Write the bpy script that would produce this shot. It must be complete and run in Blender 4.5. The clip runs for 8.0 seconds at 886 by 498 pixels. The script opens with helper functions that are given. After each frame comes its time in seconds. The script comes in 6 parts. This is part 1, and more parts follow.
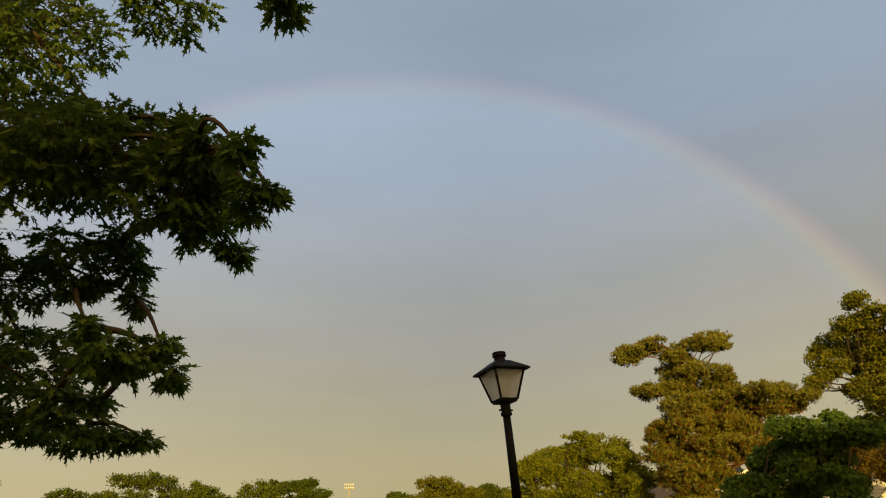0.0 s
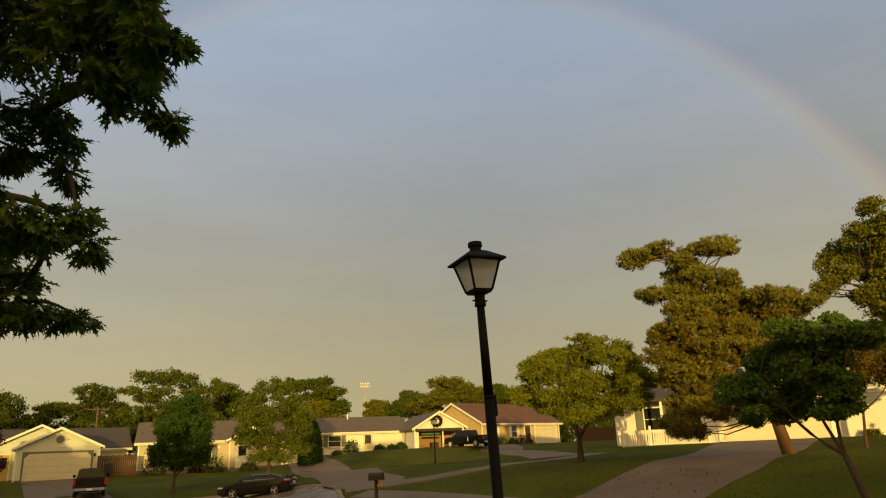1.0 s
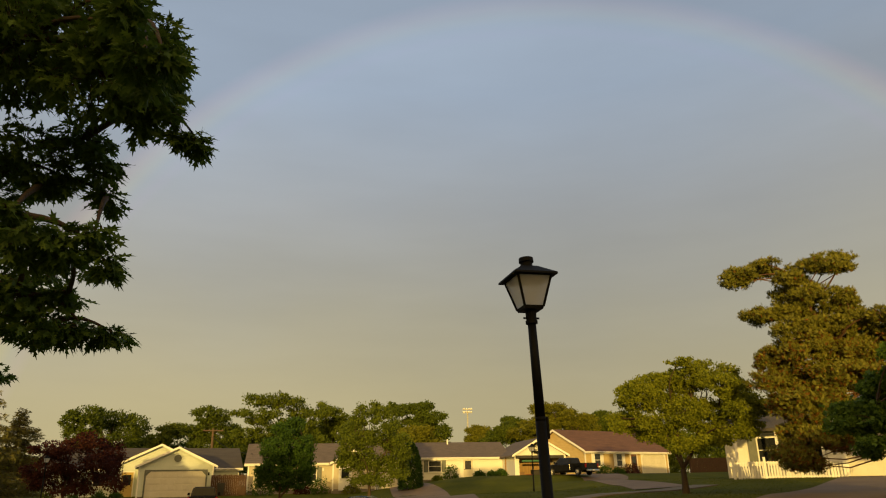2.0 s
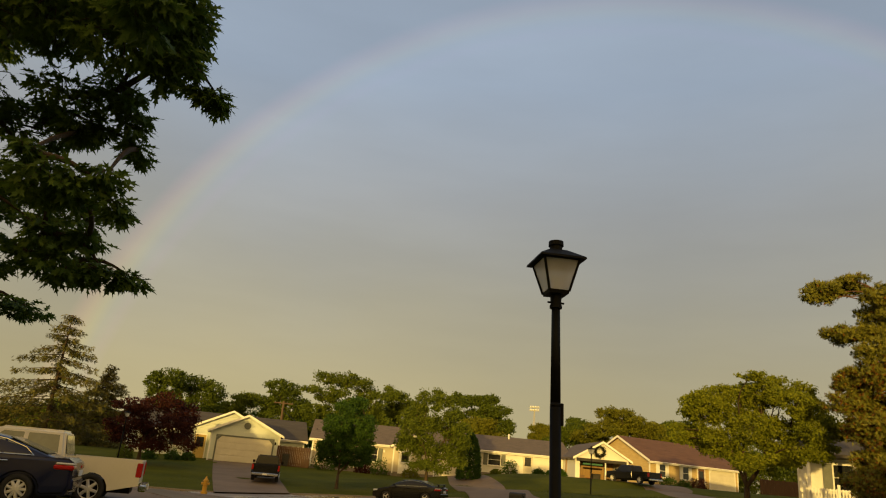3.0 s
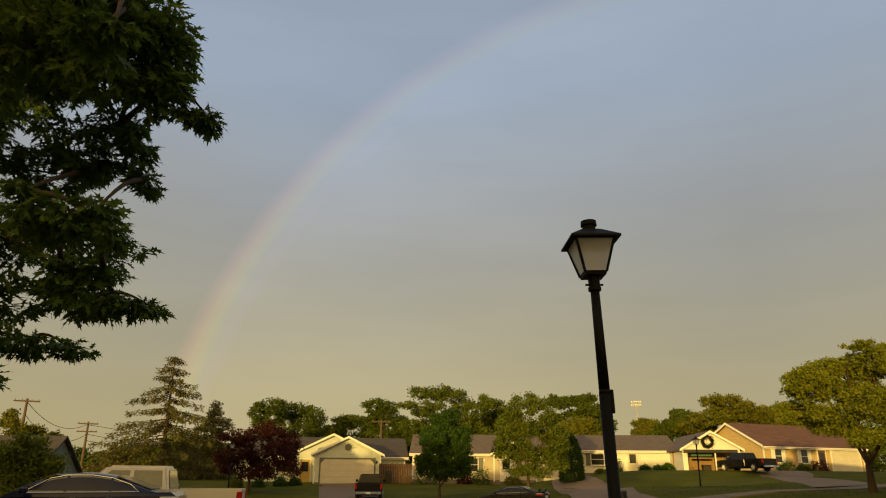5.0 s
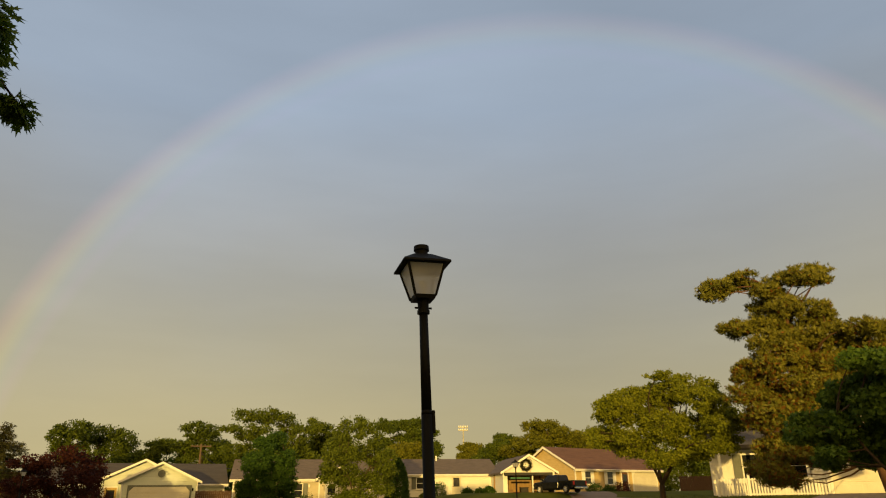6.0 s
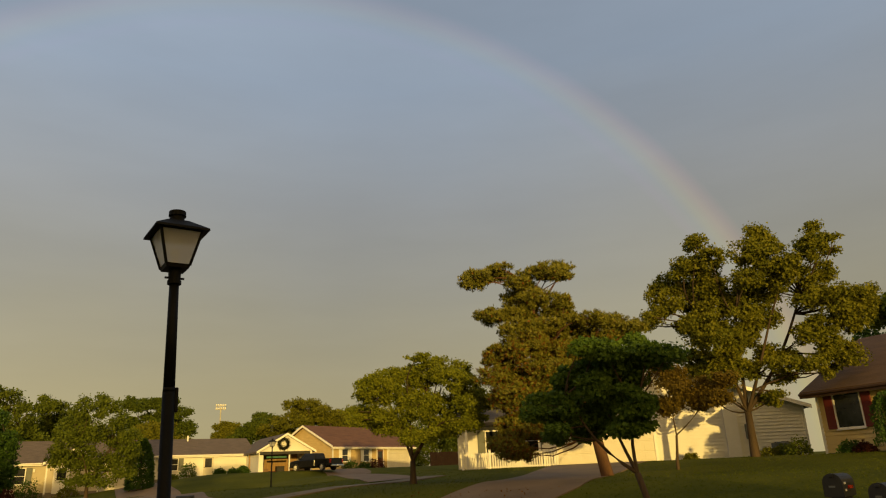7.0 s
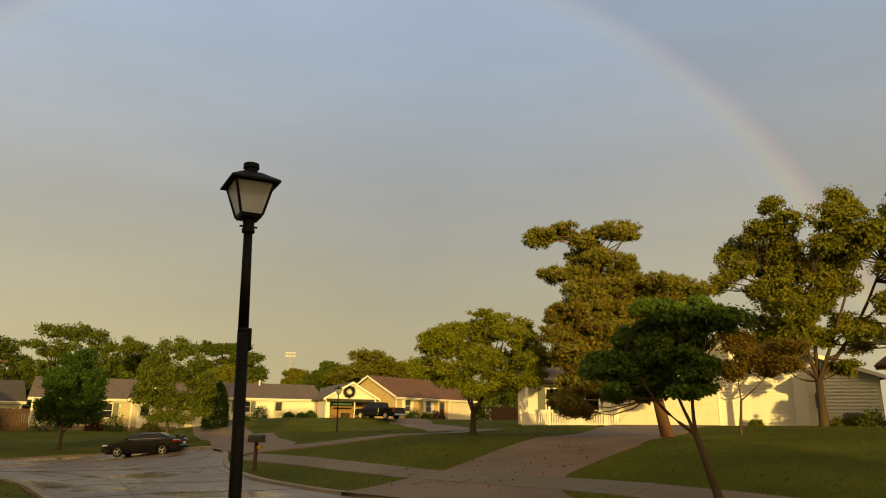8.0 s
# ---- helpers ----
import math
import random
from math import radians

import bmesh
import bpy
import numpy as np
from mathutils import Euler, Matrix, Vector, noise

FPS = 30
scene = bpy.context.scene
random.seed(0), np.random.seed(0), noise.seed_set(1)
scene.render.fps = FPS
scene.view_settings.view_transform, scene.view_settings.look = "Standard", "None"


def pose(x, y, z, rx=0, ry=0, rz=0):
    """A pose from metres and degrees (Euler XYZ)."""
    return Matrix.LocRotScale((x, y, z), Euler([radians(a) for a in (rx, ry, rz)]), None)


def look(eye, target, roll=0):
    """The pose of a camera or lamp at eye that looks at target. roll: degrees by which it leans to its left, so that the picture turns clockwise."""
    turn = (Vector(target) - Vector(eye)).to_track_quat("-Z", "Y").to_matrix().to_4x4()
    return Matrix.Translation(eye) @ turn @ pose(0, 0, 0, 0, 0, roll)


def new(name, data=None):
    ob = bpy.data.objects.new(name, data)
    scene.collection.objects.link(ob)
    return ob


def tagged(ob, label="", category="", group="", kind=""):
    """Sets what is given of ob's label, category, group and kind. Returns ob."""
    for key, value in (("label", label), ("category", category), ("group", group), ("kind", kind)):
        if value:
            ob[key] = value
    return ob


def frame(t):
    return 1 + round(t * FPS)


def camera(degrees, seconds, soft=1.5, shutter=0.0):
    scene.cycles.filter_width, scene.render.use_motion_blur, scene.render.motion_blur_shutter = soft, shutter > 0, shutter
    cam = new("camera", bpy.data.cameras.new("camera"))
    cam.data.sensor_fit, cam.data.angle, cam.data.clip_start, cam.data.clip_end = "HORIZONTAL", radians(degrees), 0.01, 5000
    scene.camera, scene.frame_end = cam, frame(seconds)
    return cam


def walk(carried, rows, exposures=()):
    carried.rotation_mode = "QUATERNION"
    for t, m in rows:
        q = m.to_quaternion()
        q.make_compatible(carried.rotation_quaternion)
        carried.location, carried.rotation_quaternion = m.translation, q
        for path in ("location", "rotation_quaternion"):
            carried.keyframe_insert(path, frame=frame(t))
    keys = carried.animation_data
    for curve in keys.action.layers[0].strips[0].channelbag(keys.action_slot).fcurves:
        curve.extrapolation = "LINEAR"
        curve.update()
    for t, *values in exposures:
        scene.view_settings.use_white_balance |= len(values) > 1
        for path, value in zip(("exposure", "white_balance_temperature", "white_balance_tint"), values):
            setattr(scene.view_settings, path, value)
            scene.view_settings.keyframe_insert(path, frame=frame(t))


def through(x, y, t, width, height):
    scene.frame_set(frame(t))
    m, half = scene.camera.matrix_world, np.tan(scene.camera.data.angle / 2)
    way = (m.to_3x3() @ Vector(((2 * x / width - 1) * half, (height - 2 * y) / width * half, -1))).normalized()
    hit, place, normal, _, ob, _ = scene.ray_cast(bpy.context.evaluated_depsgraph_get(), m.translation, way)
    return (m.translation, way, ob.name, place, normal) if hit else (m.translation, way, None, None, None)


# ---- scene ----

cam = camera(65.47, 8.0, soft=1.12)
PATH = [
    (0, (-1.118, 0.011, 1.781), (1.951, 8.611, 5.858), -3.37),
    (0.2, (-1.014, 0.048, 1.783), (1.444, 8.698, 6.158), -2.06),
    (0.3, (-0.971, 0.085, 1.775), (1.279, 8.743, 6.245), -2.49),
    (0.5, (-0.891, 0.158, 1.753), (2.029, 9.045, 5.286), -3.66),
    (0.6, (-0.853, 0.176, 1.744), (2.109, 9.205, 4.859), -3.58),
    (0.9, (-0.744, 0.205, 1.717), (2.168, 9.346, 4.539), -2.65),
    (1, (-0.705, 0.208, 1.709), (2.256, 9.333, 4.532), -2.43),
    (1.2, (-0.617, 0.195, 1.692), (2.146, 9.356, 4.596), -2.37),
    (1.5, (-0.480, 0.171, 1.672), (1.218, 9.564, 4.654), -2.32),
    (2, (-0.267, 0.243, 1.672), (1.264, 9.591, 4.875), -0.97),
    (2.1, (-0.224, 0.235, 1.659), (1.291, 9.566, 4.920), -0.11),
    (2.2, (-0.182, 0.226, 1.644), (1.352, 9.521, 4.997), 0.74),
    (3.3, (0.237, 0.321, 1.564), (0.098, 9.878, 4.504), 4.41),
    (3.5, (0.291, 0.364, 1.562), (-0.213, 9.917, 4.476), 2.80),
    (3.7, (0.357, 0.368, 1.548), (-0.541, 9.893, 4.457), 2.64),
    (3.9, (0.425, 0.364, 1.534), (-0.696, 9.846, 4.505), 2.70),
    (4, (0.457, 0.364, 1.531), (-0.730, 9.809, 4.593), 2.56),
    (4.1, (0.490, 0.368, 1.542), (-0.758, 9.783, 4.674), 1.82),
    (4.2, (0.510, 0.376, 1.554), (-0.547, 9.812, 4.692), 1.10),
    (5.3, (0.550, 0.456, 1.545), (0.061, 9.947, 4.658), -0.12),
    (5.5, (0.564, 0.471, 1.556), (0.688, 10.002, 4.579), -0.14),
    (5.7, (0.573, 0.440, 1.541), (1.275, 9.935, 4.598), -0.31),
    (5.9, (0.581, 0.398, 1.521), (1.753, 9.774, 4.795), -0.53),
    (6, (0.583, 0.378, 1.513), (2.132, 9.641, 4.947), -0.69),
    (6.1, (0.583, 0.353, 1.508), (2.480, 9.510, 5.050), -0.91),
    (6.3, (0.578, 0.297, 1.500), (3.116, 9.190, 5.304), -1.47),
    (6.5, (0.583, 0.271, 1.497), (3.571, 8.948, 5.469), -1.95),
    (6.7, (0.612, 0.307, 1.502), (4.168, 8.764, 5.482), -2.29),
    (6.9, (0.652, 0.374, 1.510), (4.940, 8.729, 4.948), -2.46),
    (7, (0.669, 0.404, 1.515), (5.279, 8.728, 4.592), -2.42),
    (7.3, (0.709, 0.483, 1.527), (6.023, 8.548, 4.118), -1.47),
    (7.4, (0.721, 0.506, 1.530), (6.128, 8.539, 4.025), -1.12),
    (7.5, (0.731, 0.512, 1.529), (6.206, 8.501, 4.020), -0.96),
    (7.7, (0.700, 0.419, 1.500), (6.081, 8.484, 3.949), -0.39),
    (7.9, (0.664, 0.314, 1.467), (5.020, 8.971, 3.932), 0.22),
    (8, (0.647, 0.262, 1.451), (4.469, 9.160, 3.947), 0.52),
]
walk(cam, [(t, look(eye, target, roll)) for t, eye, target, roll in PATH],
     exposures=[(0.0, 0.1), (0.5, 0.0), (2.0, 0.0), (3.5, -0.05), (5.5, 0.0), (6.0, 0.03), (6.5, -0.14), (7.0, -0.18), (7.4, -0.04), (7.5, 0.0), (8.0, 0.14)])

# ---- light: low evening sun behind the walker, rain cloud ahead ----
SUN_AZ, SUN_EL = radians(15.56), radians(4.3)      # azimuth of the point opposite the sun, sun height
anti = Vector((math.sin(SUN_AZ) * math.cos(SUN_EL), math.cos(SUN_AZ) * math.cos(SUN_EL), -math.sin(SUN_EL)))
sun_data = bpy.data.lights.new("sun", "SUN")
sun_data.energy, sun_data.angle, sun_data.color = 4.4, radians(0.6), (1.0, 0.66, 0.17)
sun = new("sun", sun_data)
sun.matrix_world = look((0, 0, 30), Vector((0, 0, 30)) + anti)


class Nodes:
    """A thin wrapper that adds nodes to a tree and links them."""

    def __init__(self, tree):
        self.tree = tree

    def add(self, kind, inputs=None, **settings):
        node = self.tree.nodes.new(kind)
        if "operation" in settings:
            node.operation = settings["operation"]
        if "data_type" in settings:
            node.data_type, node.blend_type = settings["data_type"], settings["blend_type"]
        if "sky_type" in settings:
            node.sky_type, node.sun_disc = settings["sky_type"], False
        if "interpolation_type" in settings:
            node.interpolation_type = settings["interpolation_type"]
        for key, value in (inputs or {}).items():
            self.put(node, key, value)
        return node

    def put(self, node, key, value):
        if isinstance(value, bpy.types.NodeSocket):
            self.tree.links.new(value, node.inputs[key])
        else:
            node.inputs[key].default_value = value

    def math(self, op, a, b=0.0):
        return self.add("ShaderNodeMath", {0: a, 1: b}, operation=op).outputs[0]

    def ramp(self, fac, stops):
        node = self.add("ShaderNodeValToRGB", {"Fac": fac})
        el = node.color_ramp.elements
        while len(el) < len(stops):
            el.new(0.5)
        for e, (p, c) in zip(el, stops):
            e.position, e.color = p, (*c, 1)
        return node.outputs["Color"]

    def mix(self, fac, a, b, blend="MIX"):
        node = self.add("ShaderNodeMix", {"Factor": fac}, data_type="RGBA", blend_type=blend)
        self.put(node, 6, a if isinstance(a, bpy.types.NodeSocket) else (*a, 1))
        self.put(node, 7, b if isinstance(b, bpy.types.NodeSocket) else (*b, 1))
        return node.outputs[2]

    def noise(self, scale, vector=None, detail=4.0, rough=0.55):
        node = self.add("ShaderNodeTexNoise", {"Scale": scale, "Detail": detail, "Roughness": rough})
        if vector is not None:
            self.put(node, "Vector", vector)
        return node.outputs["Fac"]


world = bpy.data.worlds.new("evening_sky")
scene.world = world
world.use_nodes = True
world.node_tree.nodes.clear()
w = Nodes(world.node_tree)
way = w.add("ShaderNodeTexCoord").outputs["Generated"]
split = w.add("ShaderNodeSeparateXYZ", {0: way})
sky = w.add("ShaderNodeTexSky", sky_type="NISHITA")
sky.sun_elevation, sky.sun_rotation, sky.dust_density, sky.altitude = SUN_EL, SUN_AZ + math.pi, 2.0, 200
height = w.math("ADD", split.outputs["Z"], w.math("MULTIPLY", w.math("SUBTRACT", w.noise(2.2, way), 0.5), 0.10))
cloud = w.ramp(height, [(0.0, (0.45, 0.373, 0.180)), (0.11, (0.412, 0.354, 0.207)), (0.22, (0.365, 0.338, 0.253)),
                        (0.36, (0.335, 0.345, 0.345)), (0.52, (0.325, 0.39, 0.48)), (0.70, (0.32, 0.39, 0.49)), (1.0, (0.34, 0.36, 0.38))])
# away from the bow the rain cloud is darker; inside it a little lighter
dot = w.add("ShaderNodeVectorMath", {0: way, 1: anti}, operation="DOT_PRODUCT").outputs["Value"]
angle = w.math("MULTIPLY", w.math("ARCCOSINE", dot), 180 / math.pi)
inside = w.add("ShaderNodeMapRange", {"Value": angle, "From Min": 39.0, "From Max": 43.5, "To Min": 1.05, "To Max": 0.88}, interpolation_type="SMOOTHSTEP").outputs[0]
streak = w.add("ShaderNodeMapRange", {"Value": w.noise(1.6, w.add("ShaderNodeMapping", {"Vector": way, "Scale": (1, 1, 5)}).outputs[0], 5), "From Min": 0.3, "From Max": 0.7, "To Min": 0.93, "To Max": 1.06}).outputs[0]
shade = [(0.25, 1.14), (0.5, 1.03), (0.67, 0.92), (0.77, 0.95), (0.90, 1.08), (1.0, 1.10)]
across = w.math("MULTIPLY", w.ramp(w.add("ShaderNodeMapRange", {"Value": split.outputs["X"], "From Min": -1.0, "From Max": 1.0}).outputs[0], [(p, (v / 1.2,) * 3) for p, v in shade]), 1.2)
tone = w.math("MULTIPLY", w.math("MULTIPLY", inside, streak), across)
cloud = w.mix(1.0, cloud, w.add("ShaderNodeCombineColor", {0: tone, 1: tone, 2: tone}).outputs[0], "MULTIPLY")
bow_pos = w.add("ShaderNodeMapRange", {"Value": angle, "From Min": 39.4, "From Max": 43.2}).outputs[0]
bow = w.ramp(bow_pos, [(0.0, (0, 0, 0)), (0.18, (0.04, 0.02, 0.055)), (0.36, (0.045, 0.06, 0.06)), (0.52, (0.13, 0.115, 0.03)), (0.68, (0.17, 0.085, 0.03)), (0.82, (0.11, 0.03, 0.025)), (1.0, (0, 0, 0))])
fade = w.add("ShaderNodeMapRange", {"Value": split.outputs["Z"], "From Min": 0.08, "From Max": 0.62, "To Min": 0.64, "To Max": 0.25}).outputs[0]
glow = w.mix(1.0, cloud, w.mix(fade, (0, 0, 0), bow), "ADD")
haze = w.mix(1.0, glow, w.mix(0.006, (0, 0, 0), sky.outputs[0]), "ADD")
# the clear western sky round the low sun is golden
west = w.add("ShaderNodeMapRange", {"Value": dot, "From Min": -0.05, "From Max": -0.95}, interpolation_type="SMOOTHSTEP").outputs[0]
haze = w.mix(west, haze, (1.5, 0.95, 0.28))
w.add("ShaderNodeOutputWorld", {"Surface": w.add("ShaderNodeBackground", {"Color": haze, "Strength": 1.0}).outputs[0]})

# ---- materials ----
MATS = {}


def surface(name, low, high, rough=0.7, scale=3.0, fine=40.0, bump=0.15, metal=0.0, spec=0.4, island=0.0, coat=0.0, stretch=(1, 1, 1), hue=None, depth=0.02, wet=0.0):
    """A material whose colour wanders between two tones at a coarse and a fine scale, with relief."""
    if name in MATS:
        return MATS[name]
    mat = bpy.data.materials.new(name)
    mat.use_nodes = True
    n = Nodes(mat.node_tree)
    bsdf = mat.node_tree.nodes["Principled BSDF"]
    co = n.add("ShaderNodeMapping", {"Vector": n.add("ShaderNodeTexCoord").outputs["Object"], "Scale": stretch}).outputs[0]
    big, small = n.noise(scale, co), n.noise(fine, co, 3.0)
    fac = n.math("ADD", n.math("MULTIPLY", big, 0.6), n.math("MULTIPLY", small, 0.4))
    if island:
        geo = n.add("ShaderNodeNewGeometry")
        fac = n.math("ADD", fac, n.math("MULTIPLY", n.math("SUBTRACT", geo.outputs["Random Per Island"], 0.5), island))
    fac = n.add("ShaderNodeMapRange", {"Value": fac, "From Min": 0.3, "From Max": 0.7}).outputs[0]
    colour = n.mix(fac, low, high)
    if hue is not None:
        info = n.add("ShaderNodeObjectInfo")
        colour = n.mix(n.math("MULTIPLY", info.outputs["Random"], 0.5), colour, hue)
    n.put(bsdf, "Base Color", colour)
    gloss = n.add("ShaderNodeMapRange", {"Value": small, "To Min": max(0.02, rough - 0.12), "To Max": min(1, rough + 0.12)}).outputs[0]
    if wet:
        film = n.add("ShaderNodeMapRange", {"Value": n.noise(0.33, co, 6, 0.6), "From Min": 0.47, "From Max": 0.60, "To Min": 1.0, "To Max": 1.0 - wet}).outputs[0]
        gloss = n.math("MULTIPLY", gloss, film)
    n.put(bsdf, "Roughness", gloss)
    n.put(bsdf, "Metallic", metal)
    n.put(bsdf, "Specular IOR Level", spec)
    n.put(bsdf, "Coat Weight", coat)
    if bump:
        n.put(bsdf, "Normal", n.add("ShaderNodeBump", {"Height": small, "Strength": bump, "Distance": depth}).outputs[0])
    MATS[name] = mat
    return mat


def leafy(name, low, high, shine=0.15, through=0.35):
    """Leaves: each one its own tone, light comes through them."""
    if name in MATS:
        return MATS[name]
    mat = bpy.data.materials.new(name)
    mat.use_nodes = True
    n = Nodes(mat.node_tree)
    bsdf = mat.node_tree.nodes["Principled BSDF"]
    geo = n.add("ShaderNodeNewGeometry")
    co = n.add("ShaderNodeTexCoord").outputs["Object"]
    fac = n.math("ADD", n.math("MULTIPLY", geo.outputs["Random Per Island"], 0.6), n.math("MULTIPLY", n.noise(0.6, co), 0.4))
    colour = n.mix(fac, low, high)
    n.put(bsdf, "Base Color", colour)
    n.put(bsdf, "Roughness", 0.62)
    n.put(bsdf, "Specular IOR Level", shine)
    trans = n.add("ShaderNodeBsdfTranslucent", {"Color": colour})
    out = mat.node_tree.nodes["Material Output"]
    n.put(out, "Surface", n.add("ShaderNodeMixShader", {0: through, 1: bsdf.outputs[0], 2: trans.outputs[0]}).outputs[0])
    MATS[name] = mat
    return mat


GRASS = surface("grass", (0.034, 0.046, 0.002), (0.098, 0.102, 0.006), 1.0, 0.35, 9.0, 0.6, spec=0.08, depth=0.04)
ASPHALT = surface("wet_asphalt", (0.085, 0.064, 0.042), (0.25, 0.19, 0.125), 0.52, 0.30, 25, 0.22, spec=0.5, wet=0.75)
CONCRETE = surface("concrete", (0.13, 0.108, 0.075), (0.23, 0.19, 0.14), 0.8, 0.6, 30, 0.2, spec=0.12)
DRIVE = surface("driveway_concrete", (0.11, 0.078, 0.048), (0.215, 0.155, 0.10), 0.7, 0.5, 30, 0.2, spec=0.2)
SIDING = surface("white_siding", (0.68, 0.66, 0.60), (0.80, 0.78, 0.72), 0.5, 0.8, 30, 0.04)
# pale green siding with the facade's cool shade mixed into its colour
SHADE_SIDING = surface("shaded_pale_green_siding", (0.50, 0.55, 0.50), (0.60, 0.64, 0.58), 0.5, 0.8, 30, 0.04)
BLACK_PAINT = surface("black_paint", (0.003, 0.003, 0.003), (0.008, 0.008, 0.008), 0.6, 6, 80, 0.08, spec=0.10)


# ---- mesh helpers ----
def mesh_from(bm, name, material, smooth=False):
    me = bpy.data.meshes.new(name)
    bm.to_mesh(me)
    bm.free()
    for m in material if isinstance(material, (list, tuple)) else (material,):
        me.materials.append(m)
    if smooth:
        me.polygons.foreach_set("use_smooth", [True] * len(me.polygons))
    return me


def part(name, bm, material, parent, label="", smooth=False):
    ob = new(name, mesh_from(bm, name, material, smooth))
    ob.parent = parent
    return tagged(ob, label)


def thing(name, at, label, category, group="", kind="", rz=0.0, tilt=(0, 0)):
    ob = new(name)
    ob.empty_display_size = 0.2
    ob.matrix_world = pose(*at, tilt[0], tilt[1], rz)
    return tagged(ob, label, category, group, kind)


def sheet(name, verts, faces, material, parent=None, smooth=False, label=""):
    me = bpy.data.meshes.new(name)
    me.from_pydata(verts, [], faces)
    for m in material if isinstance(material, (list, tuple)) else (material,):
        me.materials.append(m)
    if smooth:
        me.polygons.foreach_set("use_smooth", [True] * len(me.polygons))
    me.update()
    ob = new(name, me)
    ob.parent = parent
    return tagged(ob, label)


def box(bm, lo, hi, bevel=0.0):
    """A box from corner lo to corner hi, its edges bevelled."""
    lo, hi = Vector(lo), Vector(hi)
    made = bmesh.ops.create_cube(bm, size=1.0, matrix=Matrix.Translation((lo + hi) / 2) @ Matrix.Diagonal((*(hi - lo), 1)))
    if bevel:
        bmesh.ops.bevel(bm, geom=list({e for v in made["verts"] for e in v.link_edges}), offset=bevel, segments=1, affect="EDGES")
    return bm


def boxed(lo, hi, bevel=0.0):
    return box(bmesh.new(), lo, hi, bevel)


def cone(bm, a, b, r1, r2, seg=12):
    """A round bar from a to b, tapering from r1 to r2."""
    a, b = Vector(a), Vector(b)
    turn = (b - a).to_track_quat("Z", "Y").to_matrix().to_4x4()
    bmesh.ops.create_cone(bm, cap_ends=True, segments=seg, radius1=r1, radius2=r2, depth=(b - a).length, matrix=Matrix.Translation((a + b) / 2) @ turn)
    return bm


def prism(bm, outline, y0, y1):
    """The outline of (x, z) corners, counter-clockwise seen from -y, pushed from y0 to y1."""
    front = [bm.verts.new((x, y0, z)) for x, z in outline]
    back = [bm.verts.new((x, y1, z)) for x, z in outline]
    bm.faces.new(front)
    bm.faces.new(back[::-1])
    for i in range(len(outline)):
        j = (i + 1) % len(outline)
        bm.faces.new((front[j], front[i], back[i], back[j]))
    return bm


def smooth_step(v, a, b):
    t = min(1.0, max(0.0, (v - a) / (b - a)))
    return t * t * (3 - 2 * t)


def aim(az, far):
    """The place on the plan at that azimuth (degrees from +y to +x) and distance."""
    return far * math.sin(radians(az)), far * math.cos(radians(az))


# ---- the ground ----
def rise(x, y):
    """Ground height: the street lies low, lawns climb beyond it."""
    s = 0.92 * x + 0.38 * y - 10.6
    right = (1.12 * smooth_step(s, 0.8, 11) + 0.48 * smooth_step(s, 11, 23)) * (1 - 0.5 * smooth_step(y, 35, 46) * (1 - smooth_step(x, 11, 19)))
    rightward = smooth_step(x, 1, 14)
    far = smooth_step(y, 47 - 4 * rightward, 69 - 8 * rightward) * (0.92 + 1.2 * rightward)
    left = 0.22 * smooth_step(-x, 3, 8) * (1 - smooth_step(y, 24, 30)) - 0.2 * smooth_step(-x, 3, 10) * smooth_step(y, 27, 32) * (1 - smooth_step(y, 40, 46))
    dip = 0.27 * smooth_step(y, 25, 34) * (1 - smooth_step(y, 41, 52)) * (1 - smooth_step(x, 1.5, 6))
    return max(right, far) + left - dip



OUTER = [(17, -20), (12.5, -4), (9.8, 4.5), (7.6, 10.2), (5.7, 14.7), (4.7, 17.3), (3.9, 20.9), (3.6, 25), (3.8, 28.5), (4.3, 32), (3.9, 34.6), (2.6, 37.1), (0.7, 39.6), (-1.6, 41.9), (-4.4, 42.6), (-8.0, 40.1), (-11.5, 39.1), (-16, 38.9), (-30, 38.5), (-130, 36)]
INNER = [(10, -20), (6, -4), (3.6, 4), (1.4, 10), (-0.6, 16), (-1.5, 20.4), (-2.6, 23.6), (-5.5, 26.2), (-11, 28), (-30, 28.5), (-130, 26)]


def resample(line, step):
    out = []
    for (ax, ay), (bx, by) in zip(line, line[1:]):
        n = max(1, round(math.hypot(bx - ax, by - ay) / step))
        out += [(ax + (bx - ax) * i / n, ay + (by - ay) * i / n) for i in range(n)]
    return out + [line[-1]]


def rounded(line, times=2):
    """The line with its corners cut, so that it bends softly."""
    for _ in range(times):
        cut = [line[0]]
        for a, b in zip(line, line[1:]):
            cut += [(a[0] * 0.75 + b[0] * 0.25, a[1] * 0.75 + b[1] * 0.25), (a[0] * 0.25 + b[0] * 0.75, a[1] * 0.25 + b[1] * 0.75)]
        line = cut + [line[-1]]
    return line


OUTER, INNER = rounded(OUTER), rounded(INNER)
STREET = np.array(OUTER + INNER[::-1])


def to_street(x, y):
    """Distance to the street's edge, positive inside."""
    a, b = STREET, np.roll(STREET, -1, axis=0)
    p, d = np.array((x, y)), b - a
    t = np.clip(((p - a) * d).sum(1) / np.maximum((d * d).sum(1), 1e-9), 0, 1)
    near = np.sqrt((((a + t[:, None] * d) - p) ** 2).sum(1).min())
    cross = ((a[:, 1] > y) != (b[:, 1] > y)) & (x < d[:, 0] * (y - a[:, 1]) / np.where(d[:, 1] == 0, 1e-9, d[:, 1]) + a[:, 0])
    return near if cross.sum() % 2 else -near


